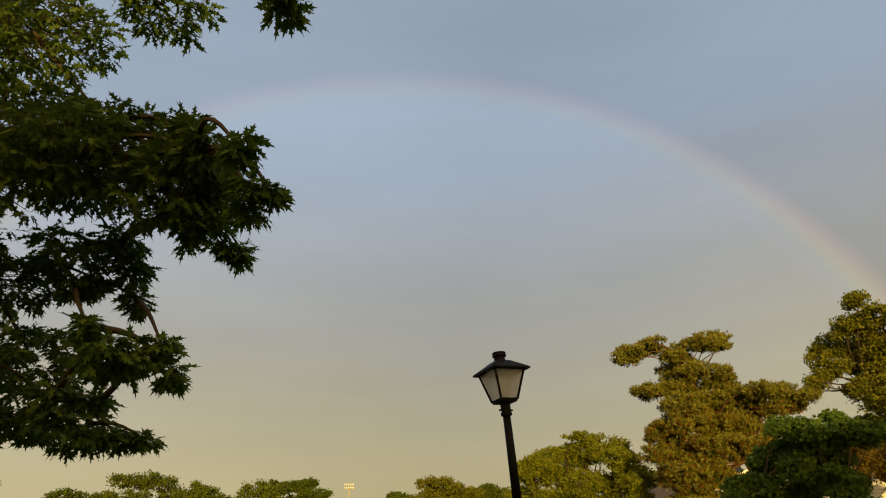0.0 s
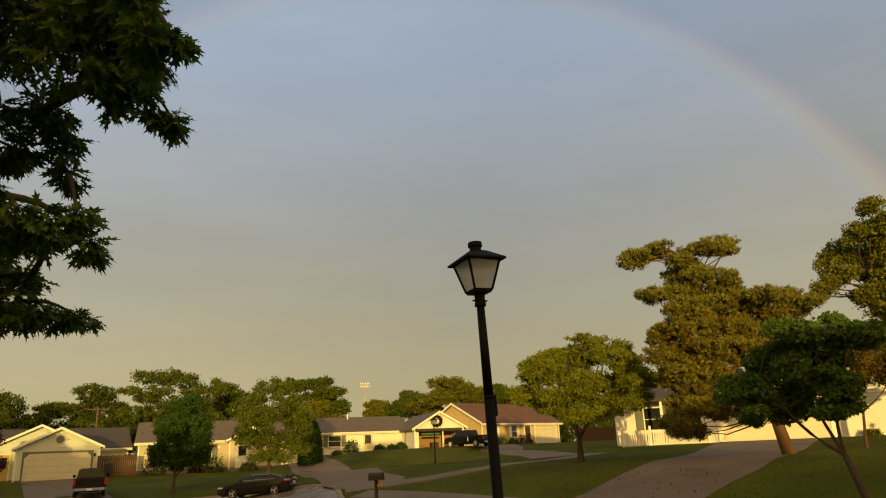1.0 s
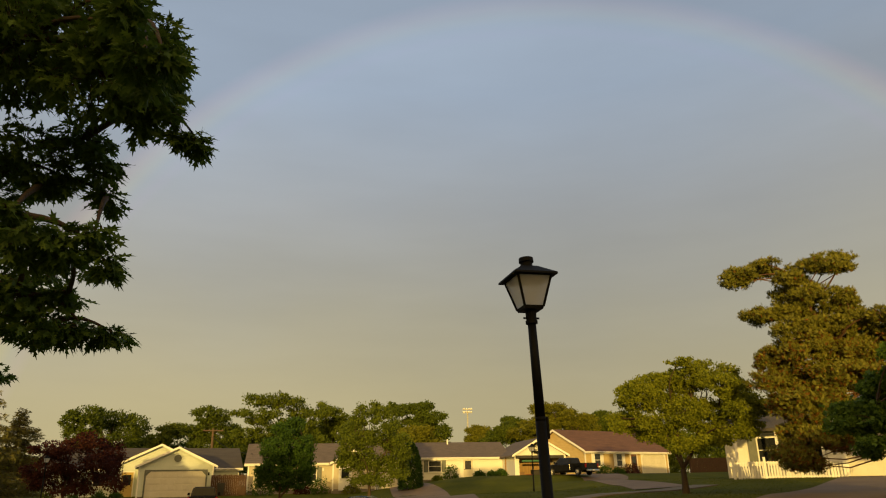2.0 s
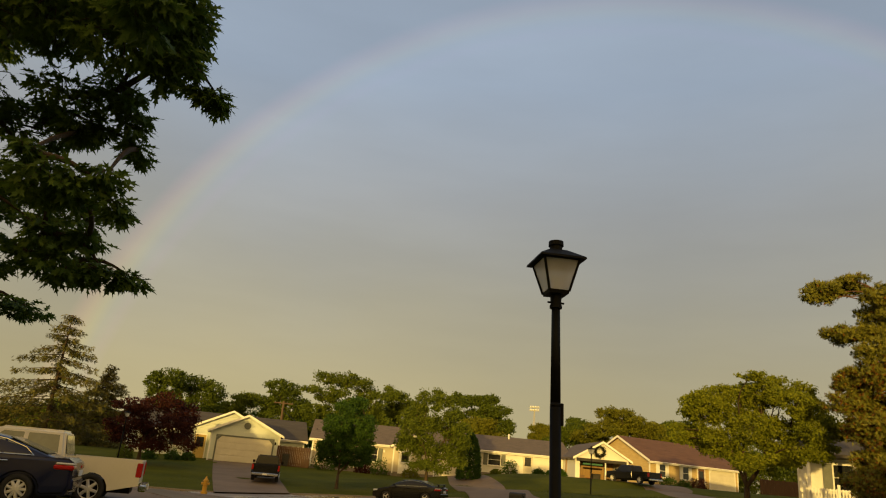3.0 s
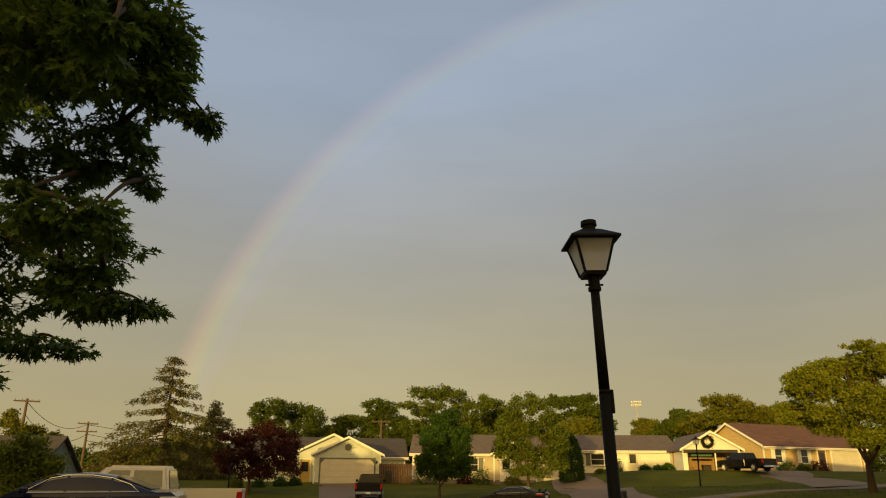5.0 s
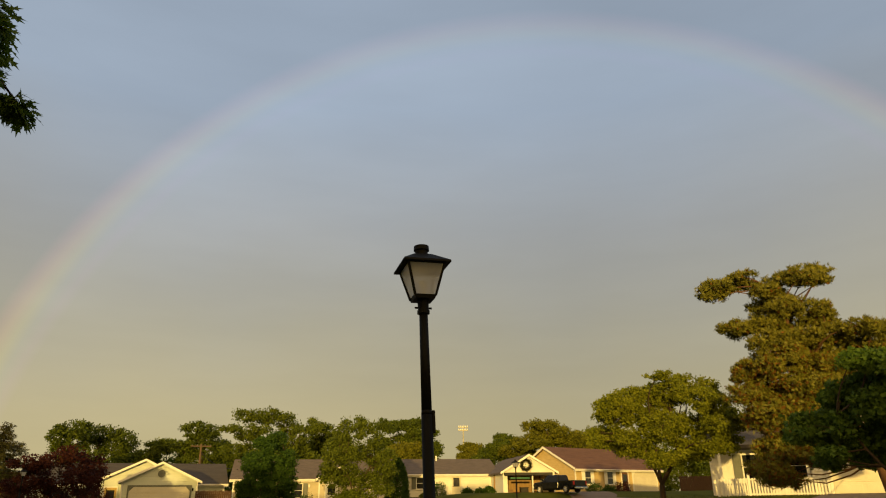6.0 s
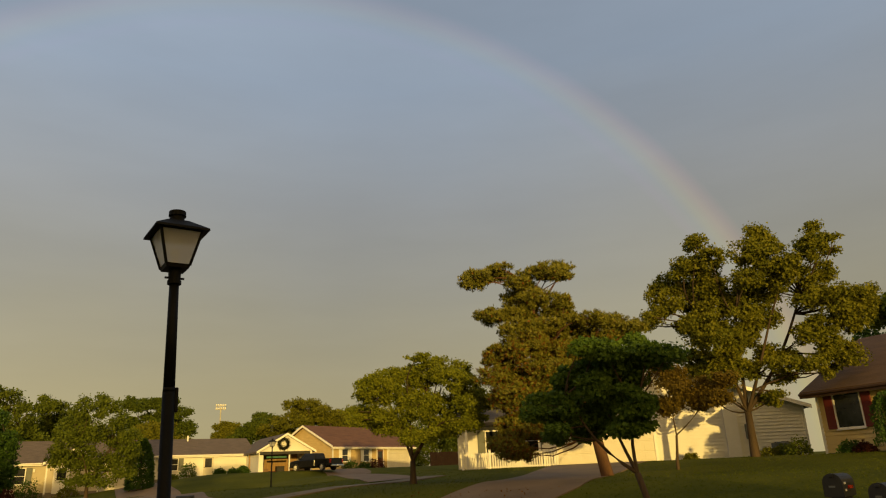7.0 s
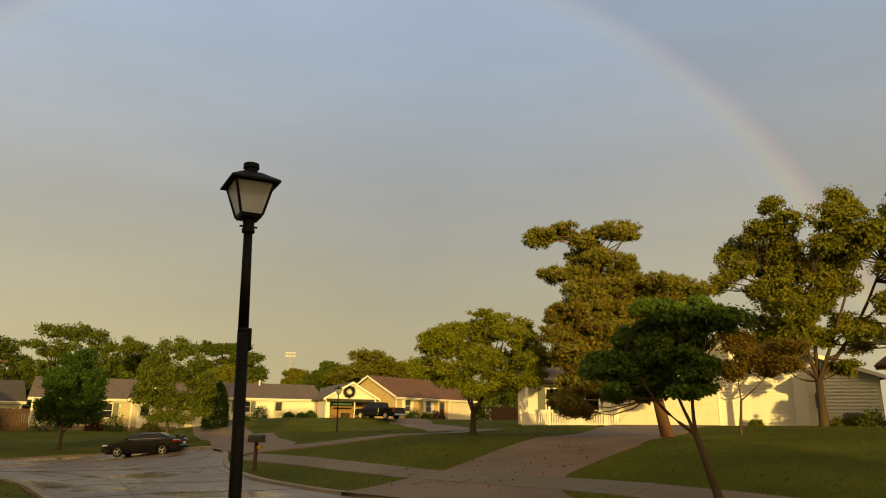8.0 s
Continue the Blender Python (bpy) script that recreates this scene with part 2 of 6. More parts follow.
def axis(lo, hi, step, limit):
    mid = list(np.arange(lo, hi + 0.01, step))
    grow, out_hi, out_lo = step, [hi], [lo]
    while out_hi[-1] < limit:
        grow *= 1.35
        out_hi.append(out_hi[-1] + grow)
        out_lo.append(out_lo[-1] - grow)
    return out_lo[:0:-1] + mid + out_hi[1:]


xs, ys = axis(-46, 52, 0.7, 2600), axis(-14, 84, 0.7, 2600)
verts = []
for y in ys:
    for x in xs:
        z = rise(min(max(x, -60), 80), min(max(y, -20), 100)) + 0.05 * noise.noise((x * 0.25, y * 0.25, 0.3))
        if -60 < x < 30 and -24 < y < 60:
            z -= 0.17 * smooth_step(to_street(x, y), -0.25, 0.35)
        verts.append((x, y, z))
nx = len(xs)
faces = [(j * nx + i, j * nx + i + 1, (j + 1) * nx + i + 1, (j + 1) * nx + i) for j in range(len(ys) - 1) for i in range(nx - 1)]
tagged(sheet("ground", verts, faces, GRASS, smooth=True), "mown green lawn ground reaching to the horizon", "lawn", kind="structure")


def ribbon(left, right, lift, across=4, step=1.0):
    """A draped strip between two edge lines with as many points each: vertices and faces, with a skirt."""
    n = max(len(resample(left, step)), len(resample(right, step)))

    def even(line):
        line = np.array(line)
        far = np.r_[0, np.cumsum(np.hypot(*np.diff(line, axis=0).T))]
        at = np.linspace(0, far[-1], n)
        return np.stack([np.interp(at, far, line[:, 0]), np.interp(at, far, line[:, 1])], -1)

    a, b = even(left), even(right)
    vs, fs, w_ = [], [], across + 3
    for p, q in zip(a, b):
        row = [p + (q - p) * i / across for i in range(across + 1)]
        vs += [(*row[0], rise(*row[0]) + lift - 0.25)] + [(*r, rise(*r) + lift) for r in row] + [(*row[-1], rise(*row[-1]) + lift - 0.25)]
    for j in range(n - 1):
        fs += [(j * w_ + i, j * w_ + i + 1, (j + 1) * w_ + i + 1, (j + 1) * w_ + i) for i in range(w_ - 1)]
    return vs, fs


def paving(name, left, right, lift, material, label, category, across=4, step=1.0):
    return tagged(sheet(name, *ribbon(left, right, lift, across, step), material), label, category, kind="structure")


paving("road", OUTER, INNER, -0.05, ASPHALT, "wet grey asphalt street bending away between lawns", "road", 10, 1.5)


def offset(line, d):
    """The line moved sideways by d, to the right of its way."""
    p = np.array(line)
    t = np.gradient(p, axis=0)
    t /= np.linalg.norm(t, axis=1)[:, None]
    return [tuple(v) for v in p + d * np.stack([t[:, 1], -t[:, 0]], -1)]


KERB = surface("kerb_concrete", (0.17, 0.14, 0.10), (0.30, 0.25, 0.185), 0.75, 0.8, 25, 0.25, spec=0.15)
for edge, side in ((OUTER, 1), (INNER, -1)):
    paving("kerb", offset(edge, -0.04 * side), offset(edge, 0.15 * side), 0.012, KERB, "worn grey concrete kerb along the street", "kerb", 2, 1.2)

# driveways
paving("driveway_1", [(5.0, 16.0), (6.8, 17.6), (8.4, 18.2), (10.0, 19.2), (12.7, 21.0), (17.3, 24.6), (23.9, 30.9)], [(7.9, 10.0), (9.3, 14.0), (10.4, 15.1), (12.0, 15.9), (13.6, 16.6), (17.4, 19.5), (28.0, 28.0)], 0.03, DRIVE, "brown-grey concrete driveway with wet patches and fallen leaves", "driveway", 6)
paving("driveway_2", [(-8.9, 38.9), (-11.1, 47.2), (-15.3, 63.8)], [(-5.4, 41.6), (-6.8, 48.1), (-10.6, 64.6)], 0.03, DRIVE, "brown-grey concrete driveway to a double garage", "driveway", 4)
paving("driveway_3", [(3.9, 33.2), (4.1, 38.0), (4.9, 60.0), (5.3, 67.5)], [(4.6, 28.9), (6.9, 29.2), (6.6, 33.0), (8.2, 46.0), (8.7, 55.0), (8.0, 67.5)], 0.03, DRIVE, "pale concrete driveway beside the white ranch house", "driveway", 4)
paving("driveway_4", [(21.4, 72.0), (19.0, 64.0), (20.2, 57.0), (16.3, 42.0), (13.6, 31.8)], [(25.7, 70.6), (25.4, 66.0), (24.2, 57.0), (18.6, 44.5), (16.2, 31.5)], 0.02, DRIVE, "pale gravel driveway climbing to the parked pickup", "driveway", 4)
paving("driveway_5", [(-3.5, 26), (-6, 19.5), (-9.5, 12.5)], [(-7.5, 29), (-9.5, 25), (-12, 17.4)], 0.03, DRIVE, "concrete driveway in front of the white garage", "driveway", 4)


def slabs(name, left, right, label, step=1.5):
    """A pavement of single slabs with open joints."""
    whole = tagged(new(name), label, "pavement", kind="structure")
    n = max(len(resample(left, step)), len(resample(right, step)))

    def even(line):
        line = np.array(line)
        far = np.r_[0, np.cumsum(np.hypot(*np.diff(line, axis=0).T))]
        at = np.linspace(0, far[-1], n)
        return np.stack([np.interp(at, far, line[:, 0]), np.interp(at, far, line[:, 1])], -1)

    a, b = even(left), even(right)
    for i in range(n - 1):
        gap = 0.012 / step
        p0, p1, q0, q1 = a[i] + (a[i + 1] - a[i]) * gap, a[i + 1], b[i] + (b[i + 1] - b[i]) * gap, b[i + 1]
        top = [(*p, rise(*p) + 0.04 + random.uniform(-0.006, 0.006)) for p in (p0, q0, q1, p1)]
        vs = top + [(x, y, z - 0.2) for x, y, z in top]
        sheet("slab", vs, [(0, 1, 2, 3), (0, 4, 5, 1), (1, 5, 6, 2), (2, 6, 7, 3), (3, 7, 4, 0)], SLAB, whole)
    return whole


SLAB = surface("pavement_slab", (0.13, 0.11, 0.078), (0.22, 0.185, 0.135), 0.8, 0.6, 30, 0.25, spec=0.15, hue=(0.12, 0.10, 0.07))
slabs("pavement_1", [(10.9, 6.0), (10.3, 9.5), (9.6, 12.5), (8.4, 15.2), (7.2, 18.0), (6.3, 21.0), (5.2, 24.5), (4.1, 27.6)], [(12.3, 6.5), (11.6, 10), (10.8, 12.8), (9.6, 15.6), (8.3, 18.3), (7.5, 21.0), (6.3, 25.0), (5.0, 28.3)], "pale concrete slab pavement crossing the lawns")
slabs("pavement_2", [(4.4, 30.6), (5.6, 29.7), (7.2, 28.7), (8.9, 28.4), (11.0, 28.7), (16.4, 31.6)], [(4.2, 29.4), (5.3, 28.5), (7.1, 27.5), (9.0, 27.2), (11.2, 27.5), (16.9, 30.3)], "pale concrete slab path climbing past a tree")
slabs("pavement_3", [(-2.6, 12), (-3.2, 17.0), (-4.4, 20.5), (-8, 23.5)], [(-1.4, 12.3), (-2.0, 17.3), (-3.2, 21.2), (-7.2, 24.6)], "pale concrete slab pavement by the corner lawn")



# ---- trees ----
rng = np.random.default_rng(7)
BARK = surface("bark", (0.032, 0.022, 0.013), (0.080, 0.052, 0.030), 0.9, 3, 30, 0.6, stretch=(1, 1, 0.25))
PINE_BARK = surface("pine_bark", (0.07, 0.035, 0.016), (0.15, 0.075, 0.035), 0.9, 3, 30, 0.6, stretch=(1, 1, 0.3))

LEAF_PLAIN = (np.array([(0, 0, 0), (0.32, 0.5, 0.06), (0, 1, -0.04), (-0.32, 0.5, 0.06)]), [(0, 1, 2), (0, 2, 3)])
LEAF_PAIR = (np.array([(0, 0, 0), (0.42, 0.30, 0.10), (0.25, 0.85, 0.0), (-0.05, 0.55, 0.05), (-0.3, 1.0, -0.08), (-0.48, 0.35, 0.06)]), [(0, 1, 2, 3), (0, 3, 4, 5)])
lobes = [(0, 0), (0.05, 0.16), (0.30, 0.10), (0.17, 0.30), (0.47, 0.36), (0.15, 0.48), (0.34, 0.72), (0.11, 0.70), (0, 1.0)]
lobes = [(x * 0.52, y) for x, y in lobes]
outline = lobes + [(-x, y) for x, y in lobes[-2:0:-1]]
LEAF_LOBED = (np.array([(x, y, 0.22 * abs(x) - 0.10 * y * y) for x, y in outline]), [(0, 1, 2, 3, 13, 14, 15), (3, 4, 5, 11, 12, 13), (5, 6, 7, 9, 10, 11), (7, 8, 9)])
NEEDLES = (np.array([(0, 0, 0), (0.22, 0.35, 0.05), (0.10, 1, 0.0), (-0.22, 0.35, -0.05), (-0.10, 0.95, 0.05)]), [(0, 1, 2), (0, 4, 3)])


def scatter(name, points, size, template, material, parent, droop=0.0, out=None, label="", wild=1.0, face=None):
    """One mesh of many small leaves, one at each point, turned at random; out: the way they mostly point; face: the way their blades mostly turn."""
    shape, faces = template
    n, k = len(points), len(shape)
    d = rng.normal(size=(n, 3)) * wild
    if out is not None:
        d += out
    d[:, 2] -= droop
    d /= np.linalg.norm(d, axis=1)[:, None] + 1e-9
    side = np.cross(d, rng.normal(size=(n, 3)) * (1.0 if face is None else 0.65) + (0 if face is None else face))
    side /= np.linalg.norm(side, axis=1)[:, None] + 1e-9
    up = np.cross(side, d)
    s = size * rng.uniform(0.65, 1.25, n)
    v = points[:, None] + s[:, None, None] * (shape[None, :, :1] * side[:, None] + shape[None, :, 1:2] * d[:, None] + shape[None, :, 2:] * up[:, None])
    base = (np.arange(n) * k)[:, None]
    fs = []
    for f in faces:
        fs += (base + np.array(f)[None]).tolist()
    return sheet(name, v.reshape(-1, 3).tolist(), fs, material, parent, label=label)


def tube(lines, sides=7):
    """Tapered limbs: each line is a list of (point, radius). Returns vertices and faces."""
    vs, fs = [], []
    for line in lines:
        pts = [Vector(p) for p, _ in line]
        start = len(vs)
        for i, (p, r) in enumerate(line):
            t = (pts[min(i + 1, len(pts) - 1)] - pts[max(i - 1, 0)]).normalized()
            a = t.orthogonal().normalized()
            b = t.cross(a)
            for k in range(sides):
                w_ = 2 * math.pi * k / sides
                vs.append(tuple(Vector(p) + r * (math.cos(w_) * a + math.sin(w_) * b)))
        for i in range(len(line) - 1):
            for k in range(sides):
                q = start + i * sides
                fs.append((q + k, q + (k + 1) % sides, q + sides + (k + 1) % sides, q + sides + k))
        fs.append(tuple(start + (len(line) - 1) * sides + k for k in range(sides)))
    return vs, fs


def limb(a, b, r1, r2, bend=0.12, n=6):
    a, b = Vector(a), Vector(b)
    swing = Vector(rng.normal(size=3)) * (b - a).length * bend
    return [(a.lerp(b, t) + swing * math.sin(math.pi * t) * (1 - 0.3 * t), r1 + (r2 - r1) * t) for t in np.linspace(0, 1, n).tolist()]


def ragged(lobes_):
    """Each lobe broken into three smaller ones round its middle, some of them stray outwards."""
    out = []
    for cx, cz, rx, rz in lobes_:
        turn = rng.uniform(0, 2 * math.pi)
        for k in range(3):
            a, r = turn + k * 2.1 + rng.uniform(-0.4, 0.4), rng.uniform(0.34, 0.62)
            s_ = rng.uniform(0.5, 0.72)
            out.append((cx + r * rx * math.cos(a), cz + r * rz * math.sin(a), rx * s_, rz * s_ * 0.92))
    return out


def tree(name, az, far, base_z, lobes_, fork, leaf, count, material, label, category="tree", trunk=0.16, lean=(0, 0), bark=None, clump=0.5, template=LEAF_PAIR, group="", twigs=16, stems=1, droop=0.25, deep=0.9, fill=1.24):
    """A broadleaf tree. lobes_: crown lobes (across, up, half width, half height) from the base, across being to the right as seen from the street corner."""
    x, y = aim(az, far)
    root = thing(name, (x, y, base_z), label, category, group, rz=-az)
    lines, pts, outs, turns = [], [], [], []
    lobes_ = ragged(lobes_)
    top = Vector((lean[0], lean[1], fork))
    lines.append([(Vector((0, 0, -0.3)), trunk * 1.5), (Vector((0, 0, 0.05)), trunk * 1.25), (top * 0.5, trunk * 0.95), (top, trunk * 0.85)])
    mid = sum(l[0] * l[2] * l[3] for l in lobes_) / sum(l[2] * l[3] for l in lobes_)
    wide = max(abs(l[0] - mid) + l[2] for l in lobes_)
    # a few main stems rise from the fork, the boughs of the lobes leave them
    heads = [top]
    if stems > 1:
        peak = max(l[1] for l in lobes_)
        for k in range(stems):
            across = mid + wide * 0.42 * (2 * k / (stems - 1) - 1)
            head = Vector((across, rng.uniform(-0.3, 0.3) * wide * 0.4, fork + (peak - fork) * rng.uniform(0.45, 0.62)))
            stem_ = limb(top, head, trunk * 0.55, trunk * 0.24, 0.07, 7)
            lines.append(stem_)
            heads += [p for p, _ in stem_[2:]]
    total = sum(l[2] * l[3] for l in lobes_)
    for cx, cz, rx, rz in lobes_:
        rx, rz = rx * fill, rz * fill
        ry = 0.5 * (rx + rz) * 1.15
        hang = max(0.0, wide ** 2 - (cx - mid) ** 2) ** 0.5
        cy = rng.uniform(-0.55, 0.45) * hang * deep
        c, share = Vector((cx, cy, cz)), (rx * rz) / total
        root_at = min(heads, key=lambda p: (p - c).length + max(0.0, p.z - c.z) * 2)
        main = limb(root_at, c, trunk * 0.26, trunk * 0.09, 0.10)
        lines.append(main)
        for _ in range(max(2, round(twigs * share * 2.2))):
            u = rng.normal(size=3)
            u = u / np.linalg.norm(u) * rng.uniform(0.6, 0.98)
            lines.append(limb(main[int(rng.integers(2, 6))][0], c + Vector((u[0] * rx, u[1] * ry, u[2] * rz)), trunk * 0.09, trunk * 0.02, 0.1, 4))
        # leaves sit in close clumps with gaps between them, most of them near the lobe's skin
        size = min(clump, 0.9 * min(rx, rz))
        clumps = max(6, round(4.6 * rx * rz / size ** 2))
        u = rng.normal(size=(clumps, 3))
        u /= np.linalg.norm(u, axis=1)[:, None]
        u *= rng.uniform(0.35, 1.0, (clumps, 1)) ** 0.5
        seat = np.array((cx, cy, cz)) + u * (np.array((rx, ry, rz)) - 0.45 * size)
        m = max(8, round(count * share / clumps))
        d = np.clip(rng.normal(size=(clumps, m, 3)), -1.7, 1.7)
        blow = d * (size * rng.uniform(0.3, 0.72, (clumps, 1, 1))) * np.array((1, 1, 0.62))
        d /= np.linalg.norm(d, axis=2)[:, :, None]
        pts.append((seat[:, None] + blow).reshape(-1, 3))
        outs.append(np.repeat(u, m, axis=0))
        turns.append(0.9 * d.reshape(-1, 3) + 0.4 * outs[-1] + np.array((0, 0, 0.3)))
    vs, fs = tube(lines)
    sheet("trunk", vs, fs, bark or BARK, root, True)
    scatter("crown", np.concatenate(pts), leaf, template, material, root, droop, np.concatenate(outs) * 0.5, wild=1.2, face=np.concatenate(turns))
    return root


GREEN = leafy("green_leaves", (0.055, 0.084, 0.008), (0.17, 0.205, 0.022))
OLIVE = leafy("olive_leaves", (0.075, 0.088, 0.006), (0.21, 0.205, 0.020))
GOLDEN = leafy("yellow_green_leaves", (0.070, 0.102, 0.006), (0.29, 0.30, 0.022))
DEEP = leafy("deep_green_leaves", (0.024, 0.058, 0.008), (0.075, 0.14, 0.020))
OAK = leafy("oak_leaves", (0.034, 0.072, 0.009), (0.13, 0.20, 0.026), 0.25, 0.35)
RED = leafy("purple_leaves", (0.026, 0.009, 0.008), (0.085, 0.024, 0.016))
MAPLE = leafy("maple_leaves", (0.036, 0.078, 0.008), (0.12, 0.19, 0.024))
PEAR = leafy("pear_leaves", (0.055, 0.080, 0.006), (0.27, 0.255, 0.024))
DARKLEAF = leafy("distant_leaves", (0.042, 0.070, 0.008), (0.135, 0.170, 0.020))
BRONZE = leafy("bronze_leaves", (0.07, 0.055, 0.008), (0.19, 0.13, 0.02))
RUST = leafy("rusty_leaves", (0.10, 0.045, 0.008), (0.26, 0.11, 0.02))
SPRUCE = leafy("spruce_needles", (0.045, 0.052, 0.010), (0.14, 0.125, 0.025), 0.3, 0.15)
PINE = leafy("pine_needles", (0.068, 0.084, 0.008), (0.235, 0.215, 0.026), 0.3, 0.2)

# street and garden trees, each as (across, deep, up, rx, ry, rz) lobes
tree("pear_tree", 51.9, 34, 1.55, [(-2.82, 7.22, 0.89, 0.84), (-3.6, 6.31, 0.44, 0.39), (-1.96, 7.98, 1.12, 1.06), (-0.88, 8.29, 1.01, 1.18), (-1.1, 9.38, 0.45, 0.62), (-0.48, 7.01, 1.17, 1.11), (-1.57, 6.29, 1.16, 0.83), (1.37, 8.33, 1.07, 1.18), (1.8, 9.61, 0.68, 0.74), (1.28, 6.99, 1.17, 0.97), (2.39, 7.69, 0.67, 1.01), (-0.77, 5.15, 1.37, 1.15), (0.78, 5.7, 0.99, 0.83), (-0.28, 3.68, 1.23, 0.82), (-1.62, 4.15, 0.93, 0.71), (3.77, 7.95, 0.84, 1.07), (3.92, 9.28, 0.57, 0.62), (4.52, 8.86, 0.51, 0.34), (3.75, 6.45, 1.28, 0.89), (5.3, 6.42, 0.56, 0.5), (3.28, 4.99, 0.94, 0.83), (4.47, 5.67, 1.11, 0.78), (3.93, 4.06, 0.99, 0.55), (1.48, 4.22, 0.77, 0.49), (1.92, 3.43, 0.98, 0.6), (3.38, 3.35, 0.44, 0.38), (1.06, 2.47, 0.76, 0.35), (-1.67, 2.72, 0.71, 0.44)],
     1.9, 0.115, 84000, PEAR, "tall broadleaf tree with pale olive leaves and open gaps", trunk=0.17, clump=0.30, twigs=60, stems=4, deep=0.6, fill=1.16)
tree("maple_tree", 45.3, 15, 0.1, [(-1.7, 2.64, 0.47, 0.4), (-2.1, 2.54, 0.26, 0.28), (-1.33, 3.15, 0.49, 0.4), (-0.7, 3.56, 0.45, 0.31), (-1.01, 3.69, 0.31, 0.21), (-0.04, 3.78, 0.23, 0.16), (0.28, 3.42, 0.49, 0.3), (-0.32, 3.19, 0.54, 0.42), (-0.86, 2.67, 0.56, 0.47), (-0.19, 2.59, 0.47, 0.35), (-1.77, 2.05, 0.28, 0.21), (-1.15, 2.14, 0.4, 0.23), (-0.44, 2.1, 0.39, 0.19)],
     1.25, 0.085, 28000, MAPLE, "small leaning tree with dense dark green leaves", trunk=0.07, lean=(-0.33, 0), clump=0.17, twigs=40, stems=3, deep=0.7, fill=1.14)
tree("ornamental_tree", 46.6, 28, 1.45, [(0.57, 2.52, 0.89, 0.58), (1.38, 2.32, 0.71, 0.49), (0.14, 3.22, 0.67, 0.4), (-0.2, 2.06, 0.58, 0.4), (1.94, 2.82, 0.45, 0.31)],
     1, 0.085, 9500, BRONZE, "thin young tree with sparse bronze leaves", trunk=0.05, lean=(0.1, 0), clump=0.24, twigs=60, stems=2, fill=1.3)
tree("lawn_tree", 26.7, 29.3, 1.15, [(0.31, 4.14, 1.33, 0.81), (1.61, 4.05, 0.86, 0.76), (2.41, 3.21, 0.86, 0.95), (-1.69, 3.27, 0.86, 0.86), (-0.98, 3.85, 0.76, 0.71), (-2.22, 2.73, 0.43, 0.48), (-0.16, 2.92, 1.18, 0.95), (1.12, 2.74, 0.99, 0.95), (-0.86, 2.18, 0.99, 0.47), (2.5, 2.29, 0.66, 0.47), (0.67, 4.76, 1.05, 0.38), (0.3, 1.73, 1.13, 0.33), (1.69, 2.01, 0.71, 0.43), (-1.56, 2.57, 0.62, 0.52)],
     0.85, 0.085, 50000, GOLDEN, "round-headed lawn tree with yellow-green leaves", trunk=0.12, clump=0.23, twigs=70, stems=4, fill=1.10)
tree("street_tree", 2.9, 51, 0.8, [(-0.65, 5.39, 0.71, 0.83), (0.54, 5.74, 0.75, 0.67), (-1.25, 4, 1, 1), (0.8, 4.34, 1.33, 1.17), (1.88, 3.34, 1, 1.16), (-0.54, 2.38, 1.58, 1.16), (1.47, 2.08, 1.33, 1.08), (-0, 1.12, 1.41, 0.5), (-1.84, 2.63, 0.62, 0.83)],
     0.8, 0.16, 15000, GREEN, "leafy olive-green street tree beside a driveway", trunk=0.12, clump=0.34, twigs=14, stems=3, template=LEAF_PLAIN)
tree("street_tree", -3.95, 46.5, 0.05, [(0.08, 4.91, 0.76, 0.68), (0.81, 5.15, 0.68, 0.61), (-0.43, 3.67, 0.91, 0.91), (1.13, 3.74, 0.91, 0.91), (0.32, 2.72, 1.51, 1.06), (-0.93, 2.25, 0.68, 0.68), (1.6, 2.25, 0.68, 0.68), (0.46, 1.69, 1.06, 0.45)],
     0.8, 0.15, 14000, DEEP, "dense dark green street tree on a lawn", trunk=0.10, clump=0.26, twigs=14, stems=2, template=LEAF_PLAIN, fill=1.28)
tree("plum_tree", -18.65, 57, 0.6, [(-0.78, 3.44, 1.4, 0.75), (1.23, 4.07, 1.59, 0.75), (2.62, 3.28, 1.12, 1.03), (-1.14, 2.16, 1.58, 1.12), (0.99, 2.26, 1.86, 1.21), (2.85, 1.84, 1.03, 0.93), (-1.89, 1.37, 0.65, 0.65), (0.62, 0.9, 1.49, 0.47)],
     0.9, 0.17, 11000, RED, "purple-leaved plum tree in front of a house", trunk=0.12, clump=0.4, twigs=14, stems=3, template=LEAF_PLAIN)
tree("garden_tree", -34.6, 42, 0.1, [(1.21, 1.98, 1.24, 1.24), (0.26, 1.78, 1.24, 1.51), (1.95, 1.59, 0.69, 0.96), (0.53, 2.79, 1.03, 0.62)],
     0.6, 0.16, 9000, GREEN, "bushy green tree beside a grey-green house", trunk=0.12, clump=0.4, twigs=8, template=LEAF_PLAIN)
tree("garden_tree", -35.2, 66, 0.2, [(2.74, 4.16, 1.19, 0.43), (1.49, 4.52, 0.97, 0.54), (0.02, 5.32, 0.65, 0.76), (0.66, 4.1, 1.41, 0.76)],
     1.6, 0.2, 4500, OLIVE, "airy olive-green tree behind a grey-green house", trunk=0.12, clump=0.5, twigs=10, template=LEAF_PLAIN)
tree("broadleaf_tree", -16.3, 110, 1, [(-3.72, 8.71, 2.71, 2.35), (-0.4, 9.58, 3.61, 2.17), (3.17, 8.25, 2.53, 2.35), (0.02, 5.31, 5.41, 2.7)],
     2.4, 0.33, 14000, DARKLEAF, "tall leafy tree behind the houses", trunk=0.22, clump=0.52, twigs=10, stems=3, template=LEAF_PLAIN, group='trees behind the houses')
